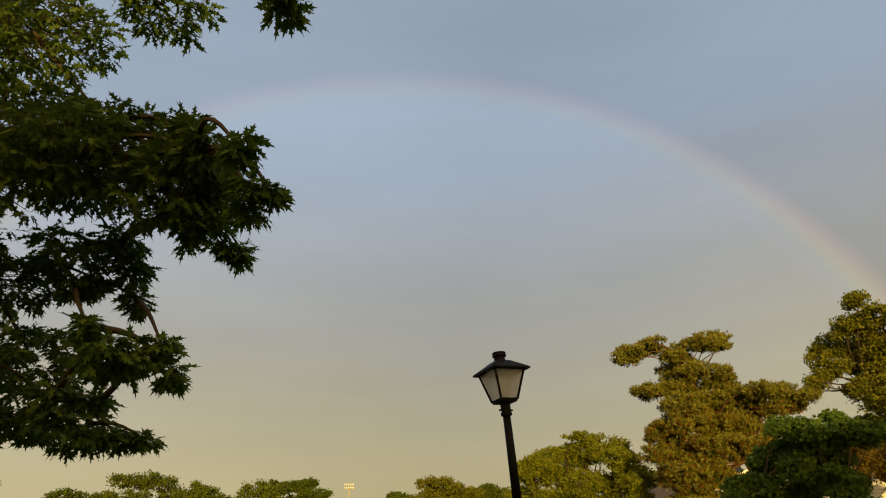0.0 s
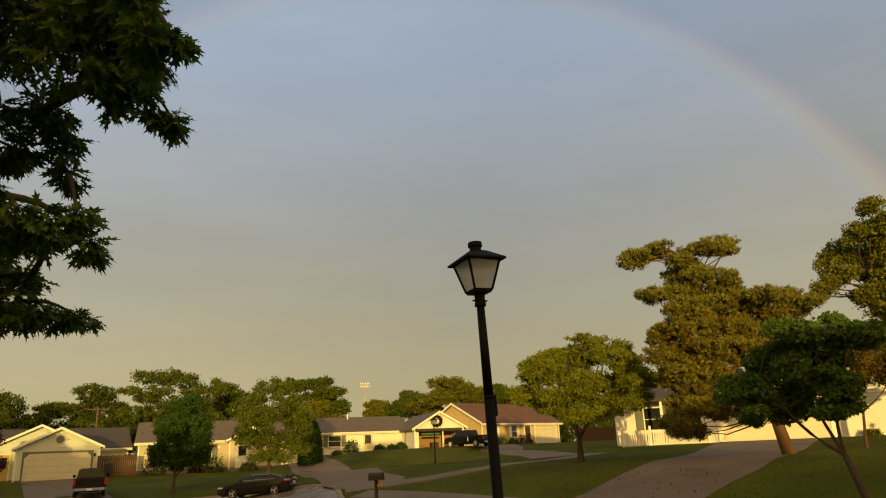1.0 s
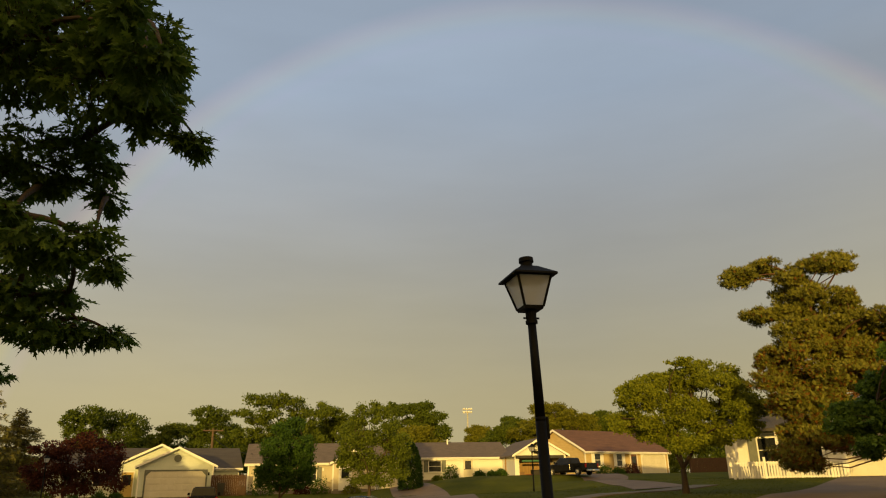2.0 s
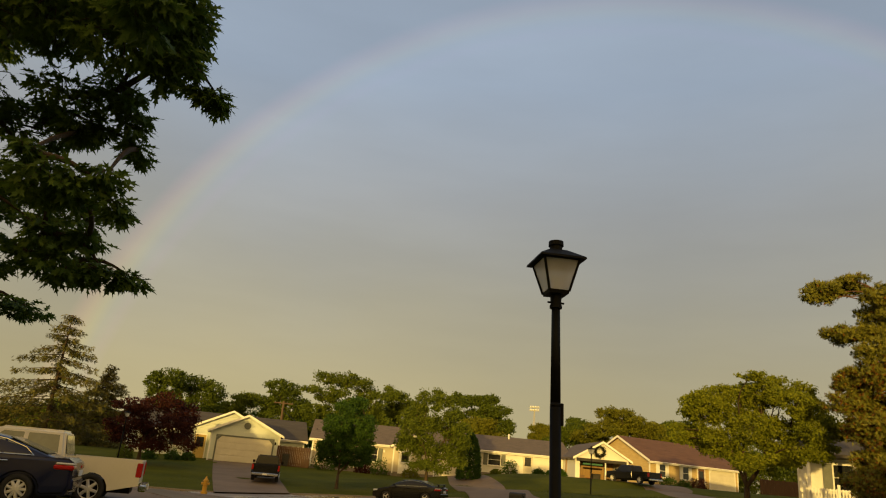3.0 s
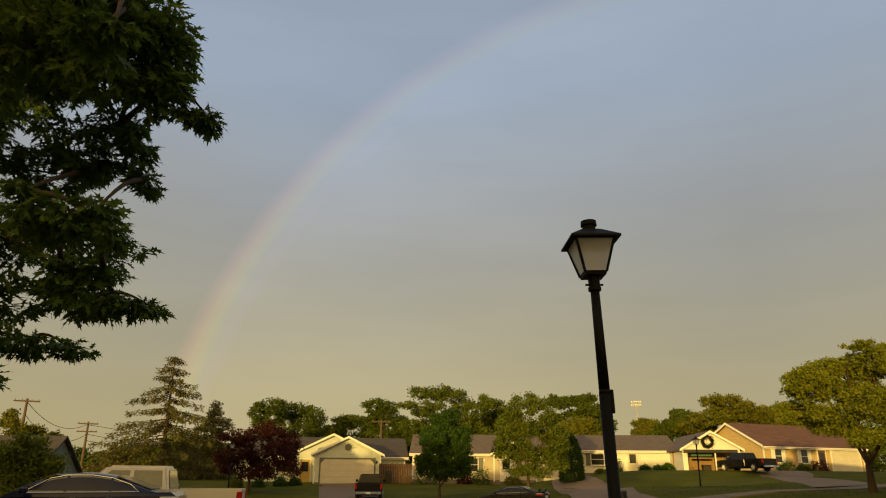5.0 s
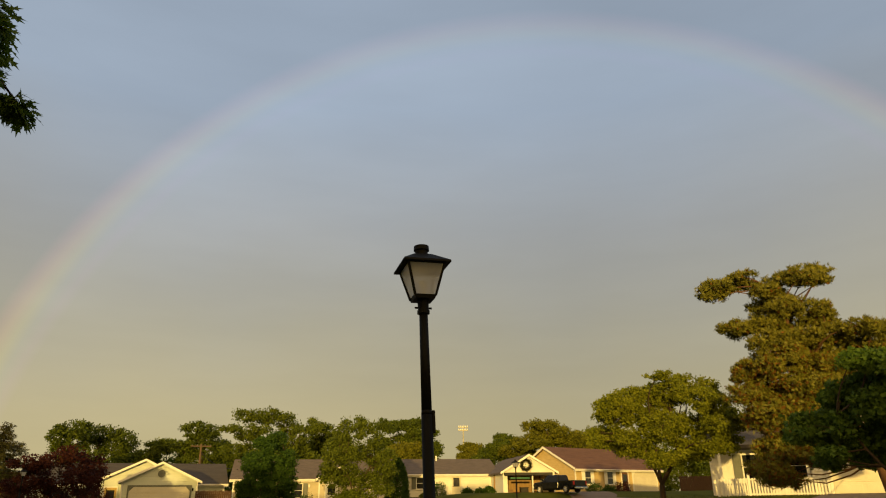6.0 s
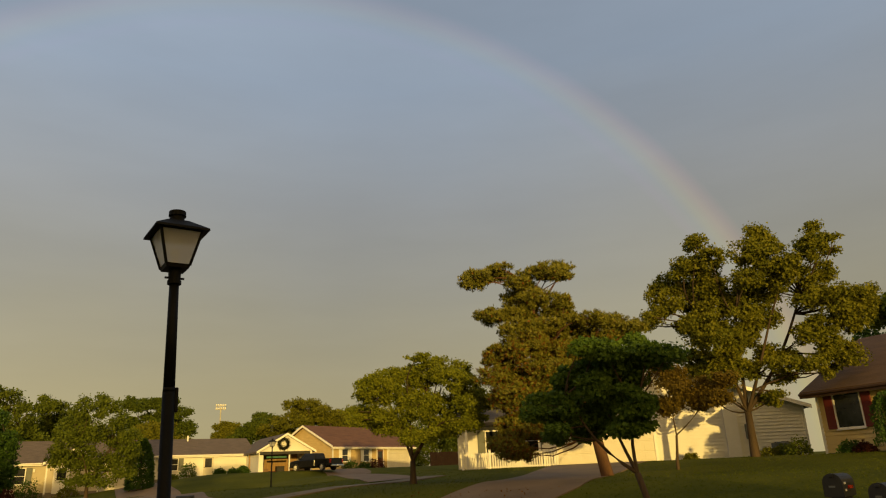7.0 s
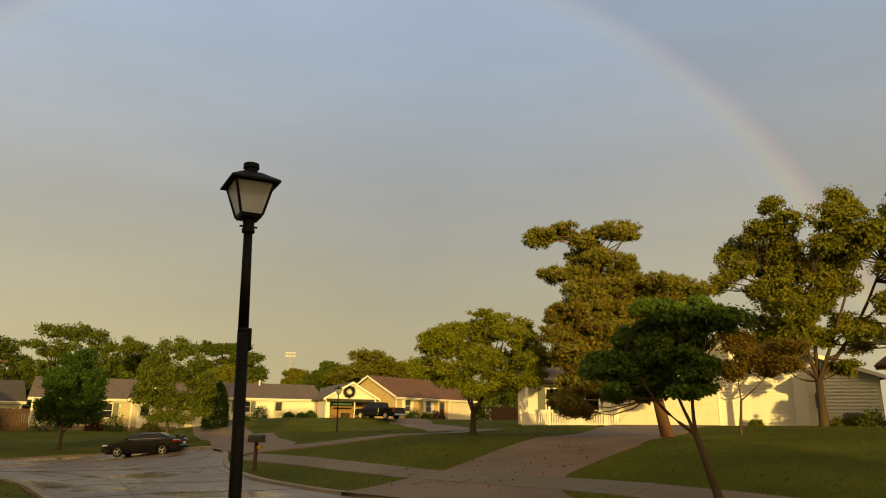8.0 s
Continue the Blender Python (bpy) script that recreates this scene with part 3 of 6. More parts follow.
tree("broadleaf_tree", -12.2, 122, 1, [(-0.88, 8.1, 2.5, 1.6), (1.26, 9.14, 2.4, 1.2), (-1.14, 5.29, 4.5, 2.2)],
     2.3, 0.33, 14000, GREEN, "tall leafy tree behind the houses", trunk=0.22, clump=0.52, twigs=10, stems=3, template=LEAF_PLAIN, group='trees behind the houses')
tree("broadleaf_tree", -8.7, 115, 1, [(-0.7, 10.42, 2.83, 1.7), (-2.41, 8.37, 2.45, 1.89), (2.15, 8.58, 2.45, 1.89), (0.03, 5.65, 4.71, 2.64)],
     2.6, 0.33, 14000, DARKLEAF, "tall leafy tree behind the houses", trunk=0.22, clump=0.52, twigs=10, stems=3, template=LEAF_PLAIN, group='trees behind the houses')
tree("broadleaf_tree", -4.1, 106, 1, [(-2.85, 12.27, 2.79, 1.05), (0.74, 12.07, 2.79, 1.22), (-4.91, 10.34, 1.57, 0.7), (3.32, 10.49, 2.26, 1.13), (-1.48, 9.64, 3.13, 1.22), (2.53, 8.15, 3.65, 1.74), (-2.66, 7.13, 3.47, 1.91), (4.49, 6.35, 2.95, 2.26)],
     3.1, 0.33, 14000, GREEN, "tall leafy tree behind the houses", trunk=0.22, clump=0.52, twigs=10, stems=3, template=LEAF_PLAIN, group='trees behind the houses')
tree("broadleaf_tree", 0, 112, 1, [(-0.98, 11.7, 1.66, 1.2), (0.46, 9.66, 2.94, 1.84), (-1.82, 7.85, 2.39, 2.02), (2.57, 7.75, 2.57, 2.39)],
     2.9, 0.33, 14000, GREEN, "tall leafy tree behind the houses", trunk=0.22, clump=0.52, twigs=10, stems=3, template=LEAF_PLAIN, group='trees behind the houses')
tree("broadleaf_tree", 6.7, 108, 1, [(-2.33, 11.19, 2.31, 1.15), (0.4, 11.5, 2.31, 1.06), (1.98, 9.89, 2.3, 1.42), (-1.97, 8.56, 3.01, 1.77), (2.55, 7.71, 2.3, 1.77)],
     2.9, 0.33, 14000, DARKLEAF, "tall leafy tree behind the houses", trunk=0.22, clump=0.52, twigs=10, stems=3, template=LEAF_PLAIN, group='trees behind the houses')
tree("broadleaf_tree", 6.7, 96, 1, [(0.09, 6.99, 2.2, 1.26), (-1.18, 5.52, 2.98, 1.26), (1.11, 5.38, 2.35, 1.1)],
     1.7, 0.33, 14000, OLIVE, "tall leafy tree behind the houses", trunk=0.22, clump=0.52, twigs=10, stems=3, template=LEAF_PLAIN, group='trees behind the houses')
tree("broadleaf_tree", 11.7, 120, 1, [(0.1, 8.44, 1.67, 0.88), (0.02, 7.04, 2.16, 1.18)],
     2.1, 0.33, 14000, OLIVE, "tall leafy tree behind the houses", trunk=0.22, clump=0.52, twigs=10, stems=3, template=LEAF_PLAIN, group='trees behind the houses')
tree("broadleaf_tree", 13.8, 118, 1, [(1.68, 9.71, 2.13, 0.97), (0.49, 7.9, 2.7, 1.55), (-2.04, 7.08, 1.74, 0.97)],
     2.4, 0.33, 14000, DARKLEAF, "tall leafy tree behind the houses", trunk=0.22, clump=0.52, twigs=10, stems=3, template=LEAF_PLAIN, group='trees behind the houses')
tree("broadleaf_tree", 17.9, 112, 1, [(-1.87, 11.31, 2.57, 1.01), (0.79, 11, 2.57, 1.01), (-1.44, 9.31, 3.85, 1.47), (2.57, 9.75, 2.94, 1.19), (-3.82, 7.93, 3.48, 1.65), (4.35, 8.83, 2.75, 1.28)],
     2.8, 0.33, 14000, OLIVE, "tall leafy tree behind the houses", trunk=0.22, clump=0.52, twigs=10, stems=3, template=LEAF_PLAIN, group='trees behind the houses')
tree("broadleaf_tree", 21.5, 126, 1, [(-0.22, 10.5, 3.1, 1.24), (-2.34, 9.18, 4.13, 1.65), (2.39, 9.66, 3.71, 1.65)],
     2.6, 0.33, 14000, DARKLEAF, "tall leafy tree behind the houses", trunk=0.22, clump=0.52, twigs=10, stems=3, template=LEAF_PLAIN, group='trees behind the houses')
tree("broadleaf_tree", 63.3, 54, 1, [(0.38, 10.7, 1.15, 1.06), (2.19, 11.17, 1.42, 1.51), (-0.75, 9.97, 1.06, 0.97), (0.82, 9.08, 2.21, 1.32), (-2.05, 9.41, 0.97, 1.06)],
     2.8, 0.2, 16000, GREEN, "tall leafy tree behind the houses", trunk=0.22, clump=0.55, twigs=10, stems=3, template=LEAF_PLAIN, group='trees behind the houses')
tree("broadleaf_tree", 67.3, 60, 1, [(0.04, 14.56, 1.1, 1.3), (0.37, 12.56, 1.68, 1.78), (1.31, 14.12, 1.49, 1.99), (-0.12, 10.5, 1.48, 1.48)],
     3.6, 0.2, 16000, DEEP, "tall leafy tree behind the houses", trunk=0.22, clump=0.55, twigs=10, stems=3, template=LEAF_PLAIN, group='trees behind the houses')
for az, far, el, wide, mat in [(72, 50, 13.5, 5, GREEN), (61.5, 60, 8.0, 4.0, DEEP), (-14, 130, 3.4, 5, DEEP), (-11, 134, 3.2, 5, DEEP), (-7.4, 132, 3.4, 5, DEEP), (-2, 130, 3.9, 5, DEEP), (3, 134, 3.7, 5, DEEP),
                               (9.6, 136, 2.6, 3.4, DEEP), (13.2, 134, 2.8, 4, DEEP), (16.5, 136, 3.2, 5, DEEP), (19.6, 134, 3.6, 5, DEEP), (24.5, 120, 3.9, 6, GREEN), (28, 118, 4.2, 6, OLIVE),
                               (32, 112, 4.6, 6, GREEN), (36, 105, 5, 6, GREEN), (-23.5, 100, 2.6, 5, GREEN), (-27, 108, 1.6, 6, DEEP), (-32.5, 120, 1.4, 7, GREEN)]:
    h = 0.9 + far * math.tan(radians(el + 0.3))
    lob = [(rng.uniform(-0.3, 0.3) * wide, h * 0.80, wide * 0.45, h * 0.17)] + [(k * 0.42 * wide, h * rng.uniform(0.5, 0.68), wide * 0.5, h * 0.22) for k in (-1.3, -0.4, 0.5, 1.3)] + [(k * wide, h * 0.32, wide * 0.6, h * 0.22) for k in (-0.6, 0.6)]
    tree("broadleaf_tree", az, far, 1.0, lob, h * 0.22, 0.34, 10000, DARKLEAF if mat is GREEN else GREEN if mat is OLIVE else mat, "tall leafy tree behind the houses", trunk=0.25, clump=0.7, twigs=6, stems=2, group="trees behind the houses", template=LEAF_PLAIN)


def conifer(name, az, far, base_z, height, radius, label, low=0.06, layers=13, leaf=0.36, per=260, ragged=0.46):
    """A spruce: a straight stem with whorls of drooping boughs."""
    x, y = aim(az, far)
    root = thing(name, (x, y, base_z), label, "spruce tree", rz=-az)
    lines, pts, outs = [[(Vector((0, 0, -0.3)), height * 0.022), (Vector((0, 0, height * 0.5)), height * 0.012), (Vector((0, 0, height * 0.95)), 0.03)]], [], []
    for i in range(layers):
        f = low + (1 - low) * i / layers
        for k in range(8):
            a = 2 * math.pi * (k + rng.uniform(-0.3, 0.3)) / 8 + i
            r = radius * (1 - f) ** 0.8 * rng.uniform(1 - ragged * 1.4, 1 + ragged) + 0.15
            z = height * f + rng.uniform(-0.3, 0.3)
            tip = Vector((r * math.cos(a), r * math.sin(a), z - 0.16 * r + rng.uniform(-0.2, 0.2)))
            lines.append([(Vector((0, 0, z)), 0.05), (tip * 0.5 + Vector((0, 0, z * 0.5)), 0.03), (tip, 0.01)])
            m = max(8, int(per * (r / radius) ** 1.1))
            t = rng.uniform(0.18, 1.03, m)[:, None]
            p = np.array((0, 0, z)) * (1 - t) + np.array(tip) * t + rng.normal(size=(m, 3)) * (0.10 + 0.15 * r / radius) * np.array((1, 1, 0.6)) * (1.2 - 0.6 * t)
            p[:, 2] -= rng.uniform(0, 0.42, m)
            pts.append(p)
            outs.append(np.repeat([[math.cos(a), math.sin(a), -0.5]], m, axis=0))
    vs, fs = tube(lines, 5)
    sheet("trunk", vs, fs, BARK, root, True)
    scatter("crown", np.concatenate(pts), leaf, NEEDLES, SPRUCE, root, 0.3, np.concatenate(outs) * 1.2)
    return root


conifer("spruce_tree", -25.2, 80, 0.4, 13.9, 6.4, "tall ragged spruce with drooping brown-green boughs")
conifer("spruce_tree", -21.9, 88, 0.6, 9.7, 4.4, "smaller full green conifer behind a house")
conifer("spruce_tree", -28.4, 84, 0.3, 4.2, 3.6, "low dark conifer at the edge of a lot", layers=9)

# the leaning pine with plates of needles
px, py = aim(41.7, 26)
pine = thing("pine_tree", (px, py, 1.02), "old leaning pine with golden-brown plates of needles", "pine tree", rz=-41.7)
stem = [(0, 0, -0.3), (-0.35, 0, 1.6), (-0.9, 0, 3.2), (-1.6, 0, 4.8), (-2.2, 0, 6.2), (-2.5, 0, 7.3)]
lines = [[(Vector(p), 0.24 * 0.72 ** i) for i, p in enumerate(stem)]]
pts, rust = [], []
for ax_, up, rx, rz in ragged([(-4.1, 7.32, 0.48, 0.33), (-3.44, 7.76, 0.48, 0.17), (-3.86, 6.04, 0.39, 0.17), (-1.64, 7.48, 0.82, 0.26), (-2.56, 6.94, 0.61, 0.3), (-0.96, 7.21, 0.3, 0.17), (-2.11, 6.3, 0.99, 0.39), (-1.03, 6.02, 0.43, 0.3), (-3.02, 5.89, 0.6, 0.21), (-2.32, 5.31, 1.02, 0.28), (-0.91, 5.3, 1.06, 0.3), (0.26, 5.44, 0.72, 0.21), (-2.55, 4.69, 0.85, 0.38), (-1.19, 4.53, 1.06, 0.42), (-3.43, 4.42, 0.55, 0.34), (-3.41, 3.75, 0.68, 0.34), (-2.19, 3.75, 1.05, 0.42), (-0.8, 3.86, 0.76, 0.38), (-3.27, 3.07, 0.76, 0.34), (-2.2, 2.74, 0.88, 0.38), (-2.87, 1.95, 0.8, 0.42), (-3.43, 1.46, 0.59, 0.29), (0.22, 4.87, 0.63, 0.25), (1.08, 4.99, 0.51, 0.25), (-1.89, 1.74, 0.71, 0.33), (-2.41, 3.31, 0.93, 0.29), (-3.1, 1.06, 0.55, 0.25)]):
    rx, rz = rx * 1.58, rz * 1.85
    n = 2300 * rx * rz + 110
    depth = rng.uniform(-0.8, 0.8)
    c = np.array((ax_, depth, up))
    tip = Vector(c)
    near = min((Vector(p) for p in stem), key=lambda p: (p - tip + Vector((0, 0, 0.8))).length)
    lines.append(limb(near, tip, 0.032, 0.008, 0.1, 5))
    tufts = max(8, int(n / 13))
    u = rng.normal(size=(tufts, 3))
    u /= np.linalg.norm(u, axis=1)[:, None]
    seat = c + u * np.array((rx * 0.95, rx * 0.95, rz * 0.85)) * rng.uniform(0.3, 1.0, (tufts, 1)) ** 0.5
    d = rng.normal(size=(tufts, 34, 3))
    d /= np.linalg.norm(d, axis=2)[:, :, None]
    p = (seat[:, None] + d * 0.16 * rng.uniform(0.2, 1, (tufts, 34, 1)) * np.array((1, 1, 0.7))).reshape(-1, 3)
    dead = rng.uniform(size=len(p)) < (0.20 if up < 5.0 else 0.04)
    pts.append(p[~dead])
    rust.append(p[dead])
vs, fs = tube(lines)
sheet("trunk", vs, fs, PINE_BARK, pine, True)
scatter("crown", np.concatenate(pts), 0.14, NEEDLES, PINE, pine, -0.7)
scatter("dead_needles", np.concatenate(rust), 0.13, NEEDLES, RUST, pine, 0.3, label="rusty dead pine needles")

# column of clipped evergreen
cx, cy = aim(6.15, 61)
col = thing("cypress_tree", (cx, cy, rise(cx, cy)), "narrow clipped dark green evergreen column", "evergreen", rz=-6)
u = rng.uniform(0, 1, 8000)
a = rng.uniform(0, 2 * math.pi, 8000)
r = 0.95 * np.clip(1.02 - u ** 2.4, 0.05, 1) ** 0.6 * rng.uniform(0.80, 1.03, 8000)
scatter("crown", np.stack([r * np.cos(a), r * np.sin(a), 3.7 * u], -1), 0.22, NEEDLES, DEEP, col, -0.6, np.stack([np.cos(a), np.sin(a), 0 * a], -1))
vs, fs = tube([[(Vector((0, 0, -0.2)), 0.12), (Vector((0, 0, 3.2)), 0.04)]])
sheet("trunk", vs, fs, BARK, col, True)


def shrub(at, r, h, material, label, n=500, leaf=0.12, droop=0.1):
    root = thing("shrub", (*at, rise(*at)), label, "shrub")
    u = rng.normal(size=(n, 3))
    u /= np.linalg.norm(u, axis=1)[:, None]
    u[:, 2] = np.abs(u[:, 2])
    lump = 1 + 0.25 * np.sin(u[:, 0] * 6 + at[0]) * np.cos(u[:, 1] * 5)
    p = u * np.array((r, r, h)) * (lump * rng.uniform(0.6, 1.05, n))[:, None]
    scatter("crown", p, leaf, LEAF_PAIR, material, root, droop, u)
    vs, fs = tube([limb((0, 0, -0.1), (r * 0.5 * math.cos(k), r * 0.5 * math.sin(k), h * 0.7), 0.03, 0.01) for k in (0.3, 1.8, 3.1, 4.6)], 5)
    sheet("stem", vs, fs, BARK, root)
    return root


# ---- the oak by the walker: boughs that droop towards the lamp ----
oak = thing("oak_tree", (-4.6, 4.4, 0.1), "dark oak with drooping boughs of lobed leaves", "oak tree")
trunk_top = Vector((0.1, 0, 3.4))
lines = [[(Vector((0, 0, -0.4)), 0.34), (Vector((0, 0, 0.4)), 0.26), (Vector((0.05, 0, 2.2)), 0.23), (trunk_top, 0.2), (Vector((0.2, -0.3, 6.2)), 0.1), (Vector((0.2, -0.3, 8.4)), 0.03)]]
pts, outs, turns = [], [], []
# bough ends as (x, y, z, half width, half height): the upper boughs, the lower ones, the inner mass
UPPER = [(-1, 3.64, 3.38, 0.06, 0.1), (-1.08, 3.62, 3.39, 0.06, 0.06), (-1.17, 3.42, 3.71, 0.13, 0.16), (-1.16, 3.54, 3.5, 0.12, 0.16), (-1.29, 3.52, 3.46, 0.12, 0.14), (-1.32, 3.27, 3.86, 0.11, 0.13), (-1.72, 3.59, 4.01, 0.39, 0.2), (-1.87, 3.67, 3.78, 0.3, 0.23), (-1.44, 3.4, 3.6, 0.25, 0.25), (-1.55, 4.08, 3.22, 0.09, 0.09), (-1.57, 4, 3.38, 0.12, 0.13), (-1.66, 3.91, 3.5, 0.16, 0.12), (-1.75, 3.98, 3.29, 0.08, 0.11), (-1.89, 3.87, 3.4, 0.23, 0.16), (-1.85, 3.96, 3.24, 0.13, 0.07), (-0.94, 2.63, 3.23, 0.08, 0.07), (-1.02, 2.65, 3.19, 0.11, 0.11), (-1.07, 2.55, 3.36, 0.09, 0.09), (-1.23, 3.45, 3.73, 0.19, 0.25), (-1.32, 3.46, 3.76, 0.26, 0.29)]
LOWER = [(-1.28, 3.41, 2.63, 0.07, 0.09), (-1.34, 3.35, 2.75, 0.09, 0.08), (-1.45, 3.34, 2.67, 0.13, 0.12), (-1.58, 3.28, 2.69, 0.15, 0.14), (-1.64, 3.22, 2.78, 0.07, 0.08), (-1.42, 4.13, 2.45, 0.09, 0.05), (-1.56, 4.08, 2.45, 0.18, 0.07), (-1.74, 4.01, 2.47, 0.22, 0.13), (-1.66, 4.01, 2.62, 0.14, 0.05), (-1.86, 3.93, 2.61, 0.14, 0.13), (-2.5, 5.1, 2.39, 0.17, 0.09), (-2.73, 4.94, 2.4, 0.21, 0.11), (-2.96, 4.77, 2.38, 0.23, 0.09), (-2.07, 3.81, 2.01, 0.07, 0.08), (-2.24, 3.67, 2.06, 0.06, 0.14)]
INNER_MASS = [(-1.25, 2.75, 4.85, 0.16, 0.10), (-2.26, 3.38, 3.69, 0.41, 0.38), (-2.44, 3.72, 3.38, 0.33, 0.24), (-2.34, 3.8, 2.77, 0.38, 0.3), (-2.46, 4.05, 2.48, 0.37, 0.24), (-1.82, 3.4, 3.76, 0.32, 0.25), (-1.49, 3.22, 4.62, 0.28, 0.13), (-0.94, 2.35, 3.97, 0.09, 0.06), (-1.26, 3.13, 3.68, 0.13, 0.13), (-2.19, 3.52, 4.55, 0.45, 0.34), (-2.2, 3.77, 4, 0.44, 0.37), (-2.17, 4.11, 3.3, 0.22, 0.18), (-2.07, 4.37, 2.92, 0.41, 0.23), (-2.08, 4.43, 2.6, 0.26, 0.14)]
HIGH = [(-4.6 + r * math.cos(a), 4.4 + r * math.sin(a), z, 0.8, 0.45) for a, r, z in zip(rng.uniform(-1.2, 4.4, 26), rng.uniform(0.6, 2.6, 26), rng.uniform(4.9, 7.6, 26))]
seats = []
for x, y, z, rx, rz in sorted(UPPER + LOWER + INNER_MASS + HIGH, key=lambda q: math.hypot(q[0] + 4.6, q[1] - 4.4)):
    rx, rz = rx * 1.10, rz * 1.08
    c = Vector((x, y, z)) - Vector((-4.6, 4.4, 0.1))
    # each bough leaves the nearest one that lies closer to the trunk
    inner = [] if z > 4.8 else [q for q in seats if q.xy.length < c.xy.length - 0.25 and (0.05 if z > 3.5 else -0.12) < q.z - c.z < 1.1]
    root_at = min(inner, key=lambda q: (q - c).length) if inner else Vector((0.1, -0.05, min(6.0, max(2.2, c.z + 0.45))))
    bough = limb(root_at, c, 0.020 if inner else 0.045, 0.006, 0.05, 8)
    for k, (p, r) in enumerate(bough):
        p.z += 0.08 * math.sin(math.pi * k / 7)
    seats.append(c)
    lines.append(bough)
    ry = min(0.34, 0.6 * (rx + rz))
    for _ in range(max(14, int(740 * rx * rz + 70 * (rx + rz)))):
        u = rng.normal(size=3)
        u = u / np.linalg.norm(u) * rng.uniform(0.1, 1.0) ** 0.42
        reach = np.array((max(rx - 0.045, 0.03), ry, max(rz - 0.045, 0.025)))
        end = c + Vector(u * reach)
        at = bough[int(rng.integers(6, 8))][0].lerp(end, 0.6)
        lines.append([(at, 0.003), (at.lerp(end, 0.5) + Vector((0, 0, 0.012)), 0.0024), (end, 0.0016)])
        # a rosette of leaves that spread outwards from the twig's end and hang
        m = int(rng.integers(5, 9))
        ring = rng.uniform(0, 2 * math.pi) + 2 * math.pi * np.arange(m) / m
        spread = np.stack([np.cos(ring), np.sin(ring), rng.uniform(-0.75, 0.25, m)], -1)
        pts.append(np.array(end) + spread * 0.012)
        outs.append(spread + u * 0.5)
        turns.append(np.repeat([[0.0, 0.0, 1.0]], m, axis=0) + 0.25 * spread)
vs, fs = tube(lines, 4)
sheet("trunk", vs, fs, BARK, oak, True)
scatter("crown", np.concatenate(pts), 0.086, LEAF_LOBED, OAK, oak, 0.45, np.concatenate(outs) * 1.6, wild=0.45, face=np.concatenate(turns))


# ---- street lamps ----
FROST = bpy.data.materials.new("frosted_glass")
FROST.use_nodes = True
n_ = Nodes(FROST.node_tree)
b_ = FROST.node_tree.nodes["Principled BSDF"]
grime = n_.noise(9.0, n_.add("ShaderNodeTexCoord").outputs["Object"], 5)
n_.put(b_, "Base Color", n_.mix(n_.add("ShaderNodeMapRange", {"Value": grime, "From Min": 0.35, "From Max": 0.75}).outputs[0], (0.86, 0.85, 0.81), (0.66, 0.63, 0.57)))
n_.put(b_, "Roughness", 0.45)
soft_ = n_.add("ShaderNodeMixShader", {0: 0.75, 1: b_.outputs[0], 2: n_.add("ShaderNodeBsdfTranslucent", {"Color": (0.95, 0.95, 0.95, 1)}).outputs[0]}).outputs[0]
n_.put(FROST.node_tree.nodes["Material Output"], "Surface", n_.add("ShaderNodeMixShader", {0: 0.50, 1: soft_, 2: n_.add("ShaderNodeBsdfTransparent", {"Color": (0.97, 0.97, 0.97, 1)}).outputs[0]}).outputs[0])
WHITE = surface("white_trim", (0.70, 0.68, 0.64), (0.82, 0.80, 0.76), 0.45, 2, 40, 0.03)


def frustum(bm, s0, z0, s1, z1):
    """A square bar that widens from side s0 at z0 to side s1 at z1."""
    v = [bm.verts.new((sx * s / 2, sy * s / 2, z)) for s, z in ((s0, z0), (s1, z1)) for sx, sy in ((-1, -1), (1, -1), (1, 1), (-1, 1))]
    for f in ((3, 2, 1, 0), (4, 5, 6, 7), (0, 1, 5, 4), (1, 2, 6, 5), (2, 3, 7, 6), (3, 0, 4, 7)):
        bm.faces.new([v[i] for i in f])
    return bm


